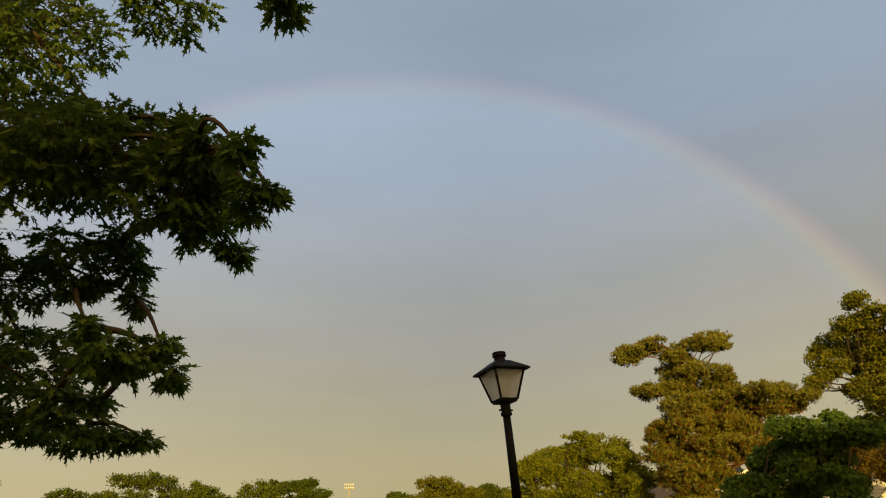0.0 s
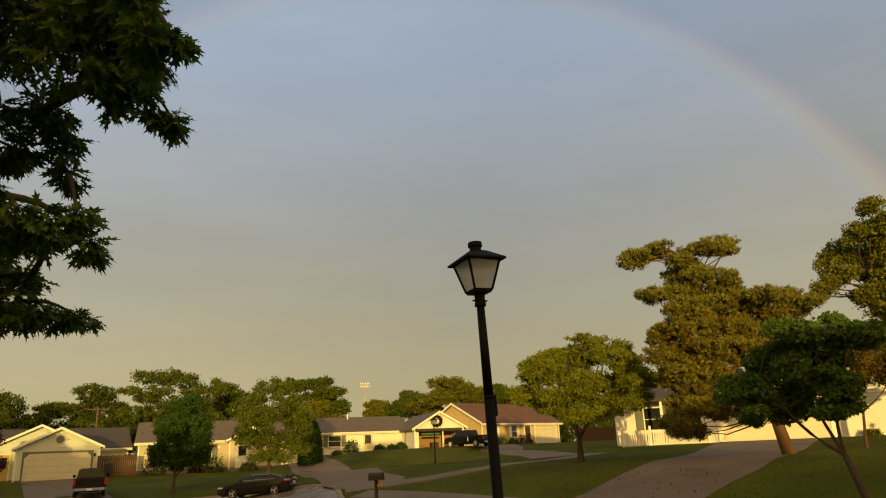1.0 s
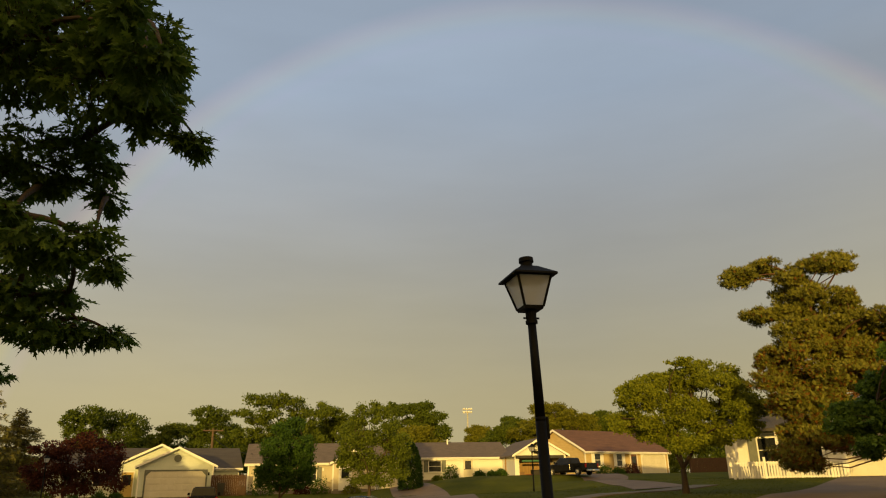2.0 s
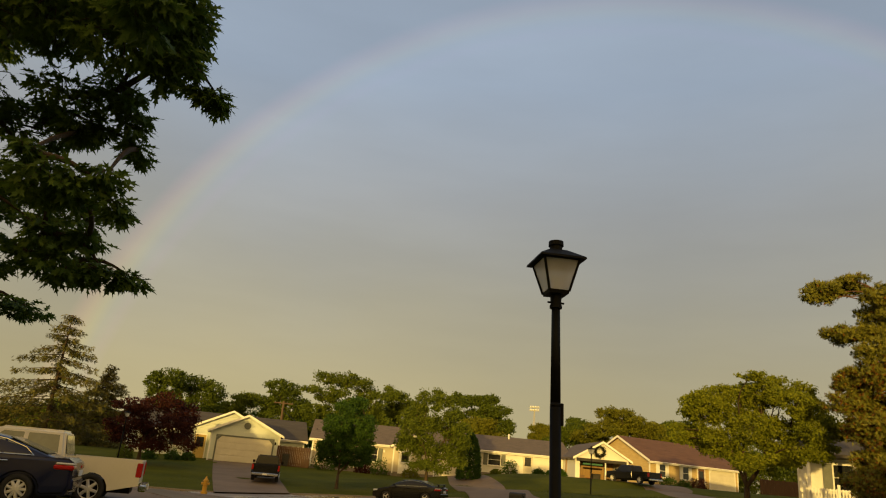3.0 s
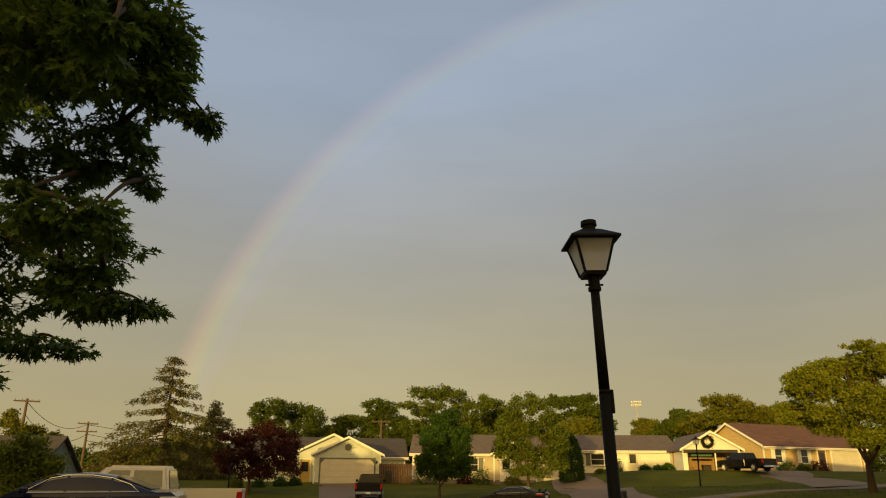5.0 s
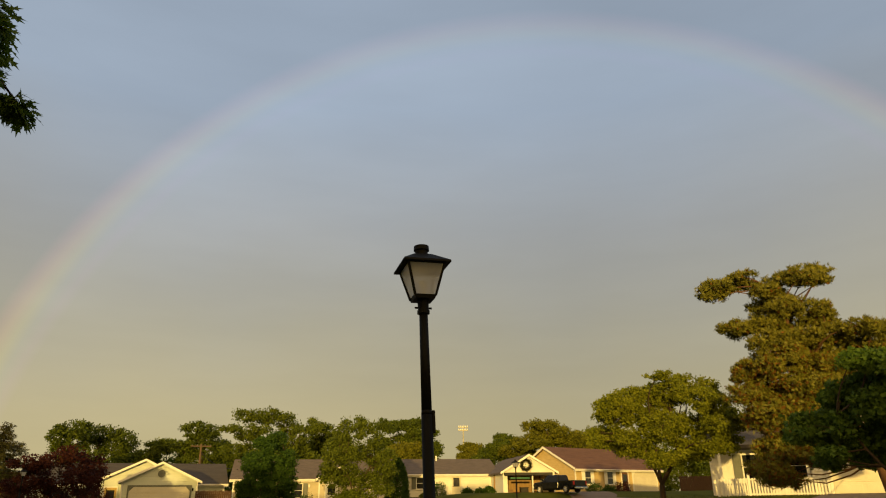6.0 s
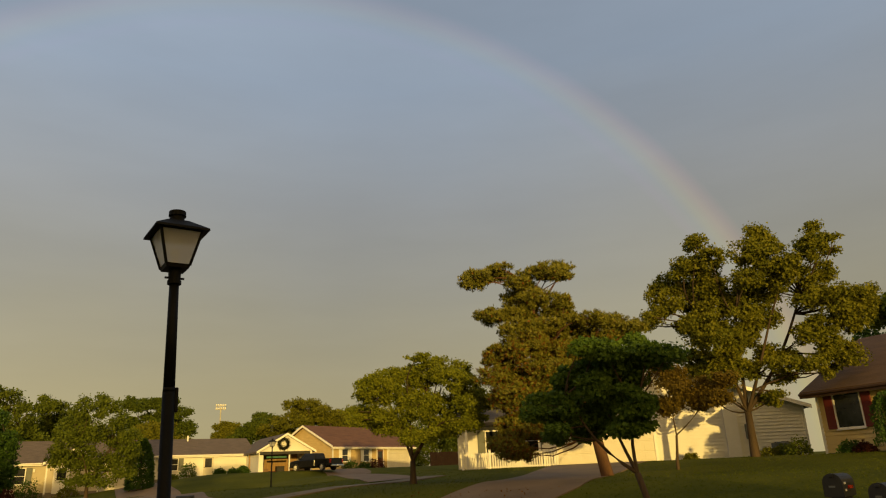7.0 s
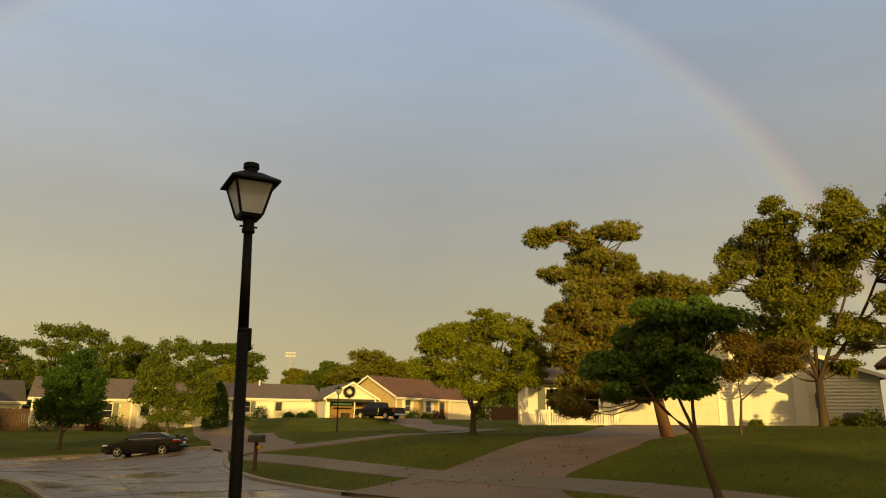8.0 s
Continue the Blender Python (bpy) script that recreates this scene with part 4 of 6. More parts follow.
def street_lamp(at, label, rz=0.0, tilt=(0, 0), size=1.0):
    """A black post with a four-sided lantern, 3.38 m high at size 1."""
    root = thing("street_lamp", at, label, "street lamp", "street lamps", rz=rz, tilt=tilt)
    root.scale = (size,) * 3
    bm = bmesh.new()
    cone(bm, (0, 0, -0.3), (0, 0, 2.10), 0.046, 0.0405, 16)
    cone(bm, (0, 0, 2.10), (0, 0, 2.13), 0.0405, 0.038, 16)
    cone(bm, (0, 0, 2.13), (0, 0, 2.86), 0.038, 0.032, 16)
    part("post", bm, BLACK_PAINT, root, smooth=True)
    part("photocell", boxed((0.034, -0.02, 1.97), (0.058, 0.02, 2.13), 0.005), BLACK_PAINT, root)
    bm = bmesh.new()
    cone(bm, (0, 0, 2.84), (0, 0, 2.865), 0.047, 0.047, 16)
    cone(bm, (0, 0, 2.865), (0, 0, 2.95), 0.040, 0.044, 16)
    cone(bm, (-0.065, 0, 2.885), (0.065, 0, 2.885), 0.008, 0.008, 8)
    part("collar", bm, BLACK_PAINT, root, "black collar with set screws")
    lan = part("lantern", frustum(bmesh.new(), 0.150, 2.945, 0.168, 2.972), BLACK_PAINT, root, "black lantern frame")
    part("top_ring", frustum(bmesh.new(), 0.292, 3.20, 0.300, 3.222), BLACK_PAINT, lan)
    for k in range(4):
        turn = Matrix.Rotation(k * math.pi / 2, 4, "Z")
        bm = bmesh.new()
        cone(bm, (0.079, 0.079, 2.965), (0.141, 0.141, 3.21), 0.0105, 0.0105, 6)
        bm.transform(turn)
        part("frame_bar", bm, BLACK_PAINT, lan)
        bm = bmesh.new()
        q = [bm.verts.new(p) for p in ((-0.074, -0.077, 2.972), (0.074, -0.077, 2.972), (0.136, -0.139, 3.20), (-0.136, -0.139, 3.20), (-0.074, -0.074, 2.972), (0.074, -0.074, 2.972), (0.136, -0.136, 3.20), (-0.136, -0.136, 3.20))]
        for f in ((0, 1, 2, 3), (7, 6, 5, 4), (0, 4, 5, 1), (2, 6, 7, 3), (1, 5, 6, 2), (0, 3, 7, 4)):
            bm.faces.new([q[i] for i in f])
        bm.transform(turn)
        part("pane", bm, FROST, lan, "frosted glass pane")
    bm = bmesh.new()
    frustum(bm, 0.365, 3.205, 0.36, 3.220)
    frustum(bm, 0.36, 3.220, 0.13, 3.30)
    part("cap", bm, BLACK_PAINT, root, "black pyramid roof of the lantern")
    bm = bmesh.new()
    cone(bm, (0, 0, 3.29), (0, 0, 3.36), 0.050, 0.047, 18)
    cone(bm, (0, 0, 3.345), (0, 0, 3.38), 0.060, 0.058, 18)
    part("vent", bm, BLACK_PAINT, root, smooth=False)
    bm = bmesh.new()
    cone(bm, (0, 0, 2.975), (0, 0, 3.03), 0.02, 0.02, 10)
    bmesh.ops.create_uvsphere(bm, u_segments=12, v_segments=8, radius=0.035, matrix=Matrix.Translation((0, 0, 3.07)))
    part("bulb", bm, WHITE, root, "unlit white bulb")
    return root


street_lamp((1.335, 5.27, -0.01), "black lamp post with frosted four-sided lantern", 7, (-1.6, -1.35))
x_, y_ = aim(15.65, 42.3)
street_lamp((x_, y_, 3.71 - 3.38), "black lamp post with lantern on the lawn slope", 20)
x_, y_ = aim(-20.0, 48)
street_lamp((x_, y_, 3.53 - 3.38), "black lamp post with lantern beside the plum tree", 35)
x_, y_ = aim(66.3, 27.5)
street_lamp((x_, y_, 3.5 - 2.2), "short black garden lamp post by the yellow house", 10, size=0.65)

# ---- houses ----
SHINGLE = surface("brown_shingles", (0.060, 0.036, 0.022), (0.12, 0.072, 0.046), 0.85, 0.8, 14, 0.5, stretch=(1, 4, 4))
GREY_SHINGLE = surface("grey_brown_shingles", (0.07, 0.054, 0.042), (0.17, 0.135, 0.11), 0.85, 1.6, 11, 0.5, stretch=(1, 4, 4))
DARK_SHINGLE = surface("dark_shingles", (0.04, 0.035, 0.032), (0.08, 0.07, 0.062), 0.85, 0.8, 14, 0.5, stretch=(1, 4, 4))
RED_SHINGLE = surface("red_brown_shingles", (0.085, 0.042, 0.026), (0.17, 0.085, 0.052), 0.85, 0.8, 14, 0.5, stretch=(1, 4, 4))
YELLOW_SIDING = surface("yellow_siding", (0.54, 0.41, 0.16), (0.66, 0.51, 0.22), 0.5, 0.8, 30, 0.04)
TAN_SIDING = surface("tan_siding", (0.42, 0.37, 0.28), (0.52, 0.46, 0.35), 0.5, 0.8, 30, 0.04)
TEAL_SIDING = surface("grey_green_siding", (0.13, 0.16, 0.13), (0.20, 0.23, 0.19), 0.6, 0.8, 30, 0.04)
BRICK = surface("tan_brick", (0.40, 0.29, 0.13), (0.56, 0.43, 0.22), 0.85, 2, 30, 0.3, stretch=(1, 1, 3))
SHUTTER_RED = surface("red_shutter_paint", (0.10, 0.012, 0.010), (0.17, 0.025, 0.018), 0.5, 3, 40, 0.05)
SHUTTER_GREY = surface("grey_shutter_paint", (0.10, 0.11, 0.10), (0.16, 0.17, 0.15), 0.5, 3, 40, 0.05)
SHUTTER_BROWN = surface("brown_gutter_paint", (0.035, 0.018, 0.012), (0.07, 0.04, 0.028), 0.5, 3, 40, 0.05)
DOOR_CREAM = surface("cream_garage_door", (0.56, 0.52, 0.42), (0.66, 0.62, 0.52), 0.45, 1.5, 30, 0.03)
DARK_INSIDE = surface("dark_interior", (0.02, 0.018, 0.015), (0.05, 0.045, 0.04), 0.8, 2, 20, 0.05)
RUST_WOOD = surface("red_brown_fence_wood", (0.040, 0.022, 0.013), (0.082, 0.042, 0.025), 0.85, 2, 30, 0.3, stretch=(6, 6, 1))
GLASS = surface("window_glass", (0.012, 0.014, 0.016), (0.03, 0.032, 0.034), 0.06, 2, 5, 0.0, spec=0.6, coat=0.2)
FOUNDATION = surface("foundation_block", (0.14, 0.12, 0.10), (0.24, 0.21, 0.18), 0.9, 2, 30, 0.3)


def house_at(name, at, rz, label):
    return thing(name, at, label, "house", "houses along the street", rz=rz)


def volume(root, x0, x1, y0, y1, h, peak, ridge, wall_mat, roof_mat, boards=0.0, over=0.35, z0=0.0, rake=True, edge_mat=None, opening=None):
    """Walls with lapped boards and a gabled roof, and a doorway (from, to, height) in the front gable where one is given. ridge: 'x' eaves in front, 'y' the gable in front."""
    t = 0.2
    bm = bmesh.new()
    if ridge == "y":
        mid = (x0 + x1) / 2
        foot = opening[2] if opening else z0 - 0.6
        prism(bm, [(x0, foot), (x1, foot), (x1, h), (mid, h + peak), (x0, h)], y0, y0 + t)
        if opening:
            box(bm, (x0, y0, z0 - 0.6), (opening[0], y0 + t, foot))
            box(bm, (opening[1], y0, z0 - 0.6), (x1, y0 + t, foot))
    else:
        box(bm, (x0, y0, z0 - 0.6), (x1, y0 + t, h))
    part("wall", bm, wall_mat, root)
    for xa in (x0, x1 - t):
        bm = bmesh.new()
        if ridge == "x":
            mid = (y0 + y1) / 2
            prism(bm, [(y0 + t, z0 - 0.6), (y1 - t, z0 - 0.6), (y1 - t, h + peak * 2 * t / (y1 - y0)), (mid, h + peak), (y0 + t, h + peak * 2 * t / (y1 - y0))], 0, t)
            bm.transform(Matrix(((0, 1, 0, xa), (1, 0, 0, 0), (0, 0, 1, 0), (0, 0, 0, 1))))
            bmesh.ops.reverse_faces(bm, faces=bm.faces)
        else:
            box(bm, (xa, y0 + t, z0 - 0.6), (xa + t, y1 - t, h))
        part("wall", bm, wall_mat, root)
    part("wall", boxed((x0, y1 - t, z0 - 0.6), (x1, y1, h)), wall_mat, root)
    part("foundation", boxed((x0 - 0.02, y0 - 0.025, z0 - 0.6), (x1 + 0.02, y0 - 0.003, z0 + 0.12)), FOUNDATION, root)
    # roof slabs
    th = 0.14
    if ridge == "x":
        mid, run = (y0 + y1) / 2, (y1 - y0) / 2
        k = peak / run
        for s in (1, -1):
            bm = bmesh.new()
            edge = mid - s * (run + over)
            prism(bm, [(edge, h - over * k), (mid, h + peak), (mid, h + peak + th), (edge, h - over * k + th)][::s], x0 - over, x1 + over)
            bm.transform(Matrix(((0, 1, 0, 0), (1, 0, 0, 0), (0, 0, 1, 0), (0, 0, 0, 1))))
            bmesh.ops.recalc_face_normals(bm, faces=bm.faces)
            part("roof", bm, roof_mat, root)
        yb = y0 - over
        part("fascia", boxed((x0 - over, yb - 0.03, h - over * k - 0.12), (x1 + over, yb - 0.004, h - over * k + th * 0.6)), edge_mat or WHITE, root, "fascia board under the eaves")
        part("gutter", boxed((x0 - over, yb - 0.13, h - over * k - 0.02), (x1 + over, yb - 0.034, h - over * k + 0.09), 0.03), edge_mat or WHITE, root, "gutter along the eaves")
        part("soffit", boxed((x0 - over, yb, h - over * k - 0.10), (x1 + over, y0 - 0.03, h - over * k - 0.06)), WHITE, root)
    else:
        mid, run = (x0 + x1) / 2, (x1 - x0) / 2
        k = peak / run
        for s in (1, -1):
            bm = bmesh.new()
            edge = mid - s * (run + over)
            prism(bm, [(edge, h - over * k), (mid, h + peak), (mid, h + peak + th), (edge, h - over * k + th)][::s], y0 - over, y1 + over)
            bmesh.ops.recalc_face_normals(bm, faces=bm.faces)
            part("roof", bm, roof_mat, root)
            if rake:
                bm = bmesh.new()
                prism(bm, [(edge, h - over * k - 0.05), (mid, h + peak - 0.05), (mid, h + peak + th + 0.01), (edge, h - over * k + th + 0.01)][::s], y0 - over - 0.04, y0 - over - 0.004)
                bmesh.ops.recalc_face_normals(bm, faces=bm.faces)
                part("rake_board", bm, WHITE, root, "white rake board under the roof edge")
    for xc in (x0, x1):
        part("corner_board", boxed((xc - 0.06, y0 - 0.035, z0), (xc + 0.06, y0 + 0.06, h)), WHITE, root)
    if boards:
        z, top = z0 + 0.12, h + (peak if ridge == "y" else 0) - 0.05
        while z < top:
            a, b = x0 + 0.06, x1 - 0.06
            if ridge == "y" and z + boards > h:
                cut = (z + boards - h) / peak * (x1 - x0) / 2
                a, b = a + cut, b - cut
            if b - a < 0.3:
                break
            for xa, xb in ((a, opening[0]), (opening[1], b)) if opening and z < opening[2] else ((a, b),):
                bm = bmesh.new()
                prism(bm, [(-0.045, z), (0, z), (0, z + boards), (-0.004, z + boards)], xa, xb)
                bm.transform(Matrix(((0, 1, 0, 0), (1, 0, 0, y0), (0, 0, 1, 0), (0, 0, 0, 1))))
                bmesh.ops.recalc_face_normals(bm, faces=bm.faces)
                part("clapboard", bm, wall_mat, root)
            z += boards


def window(root, x, z, w_, h, y, shutters=None, cross=True):
    """A framed window standing in the wall at y, with its shutters."""
    frame_ = boxed((x - 0.07, y - 0.07, z - 0.07), (x, y + 0.02, z + h + 0.07))
    box(frame_, (x + w_, y - 0.07, z - 0.07), (x + w_ + 0.07, y + 0.02, z + h + 0.07))
    box(frame_, (x, y - 0.07, z - 0.07), (x + w_, y + 0.02, z))
    box(frame_, (x, y - 0.07, z + h), (x + w_, y + 0.02, z + h + 0.07))
    win = part("window", frame_, WHITE, root, "white window frame")
    part("pane", boxed((x, y - 0.045, z), (x + w_, y - 0.032, z + h)), GLASS, win, "dark reflecting pane")
    if cross:
        part("sash_bar", boxed((x, y - 0.06, z + h * 0.5 - 0.02), (x + w_, y - 0.046, z + h * 0.5 + 0.02)), WHITE, win)
    part("sill", boxed((x - 0.1, y - 0.11, z - 0.11), (x + w_ + 0.1, y - 0.071, z - 0.06)), WHITE, win)
    for xs_ in ((x - 0.07 - 0.42, x - 0.075), (x + w_ + 0.075, x + w_ + 0.49)) if shutters else ():
        bm = boxed((xs_[0], y - 0.075, z - 0.05), (xs_[1], y - 0.03, z + h + 0.05), 0.008)
        shutter = part("shutter", bm, shutters, root, "louvred wooden shutter")
        for i in range(9):
            zz = z + (h - 0.1) * i / 9 + 0.03
            part("slat", boxed((xs_[0] + 0.05, y - 0.085, zz), (xs_[1] - 0.05, y - 0.076, zz + h / 9 * 0.55)), shutters, shutter)
    return win


def garage_door(root, x0, x1, h, y, z0=0.0, trim=WHITE, material=DOOR_CREAM, rows=4, cols=8):
    door = part("garage_door", boxed((x0, y - 0.035, z0), (x1, y - 0.005, z0 + h)), material, root, "cream sectional garage door")
    for r in range(rows):
        za, zb = z0 + h * r / rows, z0 + h * (r + 1) / rows
        part("door_section", boxed((x0 + 0.01, y - 0.055, za + 0.012), (x1 - 0.01, y - 0.036, zb - 0.012), 0.008), material, door)
        for c in range(cols):
            xa, xb = x0 + (x1 - x0) * c / cols, x0 + (x1 - x0) * (c + 1) / cols
            part("raised_panel", boxed((xa + 0.09, y - 0.066, za + 0.10), (xb - 0.09, y - 0.054, zb - 0.10), 0.004), material, door)
    bm = boxed((x0 - 0.13, y - 0.08, z0), (x0 - 0.004, y + 0.0, z0 + h + 0.13))
    box(bm, (x1 + 0.004, y - 0.08, z0), (x1 + 0.13, y + 0.0, z0 + h + 0.13))
    box(bm, (x0 - 0.004, y - 0.08, z0 + h + 0.004), (x1 + 0.004, y + 0.0, z0 + h + 0.13))
    for s, xc in ((1, x0), (-1, x1)):
        prism(bm, [(xc, z0 + h - 0.35), (xc + s * 0.35, z0 + h), (xc, z0 + h)][::s], y - 0.085, y - 0.06)
    part("door_trim", bm, trim, door)
    return door


def front_door(root, x, w_, h, y, material, z0=0.0, glass=True):
    d = part("front_door", boxed((x, y - 0.06, z0), (x + w_, y - 0.02, z0 + h), 0.006), material, root, "panelled front door")
    bm = boxed((x - 0.1, y - 0.08, z0), (x - 0.003, y, z0 + h + 0.1))
    box(bm, (x + w_ + 0.003, y - 0.08, z0), (x + w_ + 0.1, y, z0 + h + 0.1))
    box(bm, (x - 0.003, y - 0.08, z0 + h + 0.003), (x + w_ + 0.003, y, z0 + h + 0.1))
    part("door_frame", bm, WHITE, d)
    if glass:
        part("pane", boxed((x + 0.15, y - 0.07, z0 + h * 0.5), (x + w_ - 0.15, y - 0.061, z0 + h - 0.2)), GLASS, d)
    part("door_handle", cone(bmesh.new(), (x + 0.1, y - 0.13, z0 + 1.0), (x + 0.1, y - 0.06, z0 + 1.0), 0.03, 0.03, 8), BLACK_PAINT, d, "metal door knob")
    return d


# the pale green house with the double garage
h1 = house_at("house", (-13.0, 64.6, 0.80), 13, "ranch house in shade-toned pale green siding, double garage gable")
volume(h1, -2.95, 2.95, 0, 6.8, 2.55, 1.42, "y", SHADE_SIDING, DARK_SHINGLE, 0.2)
volume(h1, -5.0, 2.3, 3.0, 9.0, 2.6, 1.75, "y", SHADE_SIDING, DARK_SHINGLE, 0.2)
volume(h1, -10.2, 5.6, 4.6, 12.0, 2.5, 1.75, "x", SHADE_SIDING, DARK_SHINGLE, 0.2)
garage_door(h1, -2.38, 2.38, 2.1, -0.03, trim=SHUTTER_GREY)
bm = bmesh.new()
cone(bm, (0, -0.09, 3.15), (0, -0.03, 3.15), 0.30, 0.30, 20)
part("gable_vent", bm, SHUTTER_GREY, h1, "round louvred gable vent")
# the door's ochre colour carries the golden evening light on it
front_door(h1, -4.35, 0.95, 2.1, 2.97, surface("gold_lit_door", (0.42, 0.29, 0.08), (0.56, 0.40, 0.13), 0.5, 3, 30))
window(h1, -8.6, 1.0, 0.9, 1.1, 4.57, SHUTTER_GREY)
window(h1, -6.6, 1.0, 0.9, 1.1, 4.57, SHUTTER_GREY)
part("wall_lamp", boxed((2.55, -0.16, 1.75), (2.67, -0.03, 2.0), 0.02), BLACK_PAINT, h1)

bin_x, bin_y = -13.0 + 3.65 * math.cos(radians(13)) + 0.4 * math.sin(radians(13)), 64.6 + 3.65 * math.sin(radians(13)) - 0.4 * math.cos(radians(13))
wheelie = thing("trash_bin", (bin_x, bin_y, rise(bin_x, bin_y)), "dark wheeled trash bin beside a garage", "trash bin", rz=13)
BIN = surface("dark_bin_plastic", (0.012, 0.012, 0.012), (0.03, 0.03, 0.028), 0.5, 5, 50, 0.08)
part("body", frustum(bmesh.new(), 0.48, 0.06, 0.60, 0.98), BIN, wheelie)
part("lid", boxed((-0.32, -0.34, 0.985), (0.32, 0.32, 1.06), 0.02), BIN, wheelie)
for sx in (-0.27, 0.27):
    part("wheel", cone(bmesh.new(), (sx - 0.03, 0.22, 0.10), (sx + 0.03, 0.22, 0.10), 0.10, 0.10, 14), BIN, wheelie)

# the tan house behind the street trees
h2 = house_at("house", (-7.3, 66.6, 1.10), 3, "tan ranch house with grey-brown roof behind trees")
volume(h2, 0, 15.2, 0, 8.4, 2.45, 1.75, "x", TAN_SIDING, GREY_SHINGLE, 0.2)
volume(h2, 7.4, 11.2, -1.3, 4.0, 2.4, 0.95, "y", TAN_SIDING, GREY_SHINGLE, 0.2)
window(h2, 5.01, 0.85, 0.95, 1.15, -0.03, SHUTTER_GREY)
window(h2, 1.4, 0.9, 0.9, 1.1, -0.03, SHUTTER_GREY)
front_door(h2, 8.0, 0.95, 2.05, -1.33, WHITE)
garage_door(h2, 11.6, 14.9, 2.1, -0.03)
bm = boxed((6.5, -0.12, 1.7), (6.65, -0.03, 1.95), 0.02)
part("wall_lamp", bm, WHITE, h2)

# the white ranch with the wreath on its gable
h3 = house_at("house", (8.0, 68.6, 1.78), 0, "white ranch house with grey-brown roof, wreath on gable")
volume(h3, 0, 8.9, 0, 8.0, 2.15, 1.45, "x", SIDING, GREY_SHINGLE, 0.18)
volume(h3, 8.4, 13.1, -5.0, 4.0, 2.15, 1.35, "y", SIDING, GREY_SHINGLE, 0.18, opening=(8.75, 12.95, 1.95))
window(h3, 1.2, 0.85, 1.15, 0.95, -0.03, SHUTTER_GREY)
front_door(h3, 4.55, 0.9, 2.0, -0.03, DOOR_CREAM)
WOOD_PANEL = surface("wood_panelling", (0.20, 0.11, 0.035), (0.36, 0.22, 0.07), 0.6, 2, 30, 0.1, stretch=(4, 4, 0.5))
part("inner_wall", boxed((8.3, -1.6, -0.2), (12.8, -1.5, 2.1)), WOOD_PANEL, h3, "brown panelled wall inside the open garage")
part("inner_floor", boxed((8.3, -4.98, -0.4), (12.8, -1.61, 0.03)), CONCRETE, h3)
lintel = part("lintel", boxed((8.42, -5.45, 1.80), (12.85, -5.06, 2.05), 0.01), DARK_INSIDE, h3, "dark raised garage door edge over the opening")
part("post", boxed((10.98, -5.16, 0), (11.10, -5.06, 1.80), 0.01), WHITE, lintel)
part("cloth_roll", boxed((8.95, -5.30, 1.50), (10.75, -5.18, 1.66), 0.03), surface("green_cloth", (0.03, 0.10, 0.06), (0.06, 0.18, 0.10), 0.7, 3, 30), lintel, "green cloth roll under the lintel")
BOX_CARD = surface("brown_cardboard", (0.16, 0.09, 0.045), (0.26, 0.16, 0.08), 0.8, 3, 30, 0.1)
for bx_, by_, w_, h_, mat_, lab_ in ((8.9, -3.9, 0.6, 0.55, BOX_CARD, "brown cardboard box on the garage floor"), (9.6, -4.2, 0.5, 0.35, SHUTTER_RED, "small red crate on the garage floor"), (10.3, -3.8, 0.7, 0.75, DARK_INSIDE, "dark storage bin on the garage floor")):
    crate = thing("storage_box", (8.0 + bx_, 68.6 + by_, 1.81), lab_, "storage box")
    part("body", boxed((0, 0, 0), (w_, w_ * 0.8, h_), 0.02), mat_, crate)
    part("lid", boxed((-0.02, -0.02, h_ + 0.002), (w_ + 0.02, w_ * 0.8 + 0.02, h_ + 0.05), 0.01), mat_, crate)
bm = bmesh.new()
cone(bm, (3.6, 3.4, 3.5), (3.6, 3.4, 4.0), 0.08, 0.08, 10)
part("roof_vent", bm, WHITE, h3)
WREATH = leafy("wreath_twigs", (0.008, 0.012, 0.005), (0.025, 0.022, 0.010), 0.2, 0.05)
wre = thing("wreath", (8.0 + 10.5, 68.6 - 5.12, 1.78 + 2.72), "dark round evergreen wreath hung on a white gable", "wreath")
wa = rng.uniform(0, 2 * math.pi, 1500)
wr = 0.42 + rng.normal(size=1500) * 0.08
scatter("twigs", np.stack([wr * np.cos(wa), rng.uniform(-0.12, 0.02, 1500), wr * np.sin(wa)], -1), 0.12, NEEDLES, WREATH, wre)
bm = bmesh.new()
vs, fs = tube([[(Vector((0.4 * math.cos(k * math.pi / 12), -0.02, 0.4 * math.sin(k * math.pi / 12))), 0.03) for k in range(25)]], 6)
bm.free()
sheet("hoop", vs, fs, BARK, wre)

# the brick house on the rise
h4 = house_at("house", (26.0, 71.6, 2.15), 25, "tan brick house with red-brown roof and white shutters")
volume(h4, 0, 13.0, 0, 8.6, 2.4, 2.25, "x", BRICK, RED_SHINGLE, 0)
window(h4, 1.3, 0.85, 0.8, 1.2, -0.02, WHITE)
window(h4, 4.6, 0.85, 0.8, 1.2, -0.02, WHITE)
front_door(h4, 6.8, 0.95, 2.05, -0.02, surface("brown_door", (0.10, 0.04, 0.02), (0.16, 0.07, 0.03), 0.5, 3, 30))
garage_door(h4, 8.6, 12.4, 2.1, -0.02)
for s in (1, -1):
    bm = bmesh.new()
    prism(bm, [(4.3 - s * 4.65, 2.2), (4.3, 4.58), (4.3, 4.80), (4.3 - s * 4.65, 2.42)][::s], 0, 0.05)
    bm.transform(Matrix(((0, 1, 0, -0.41), (1, 0, 0, 0), (0, 0, 1, 0), (0, 0, 0, 1))))
    bmesh.ops.recalc_face_normals(bm, faces=bm.faces)
    part("rake_board", bm, WHITE, h4, "white rake board on the brick gable")

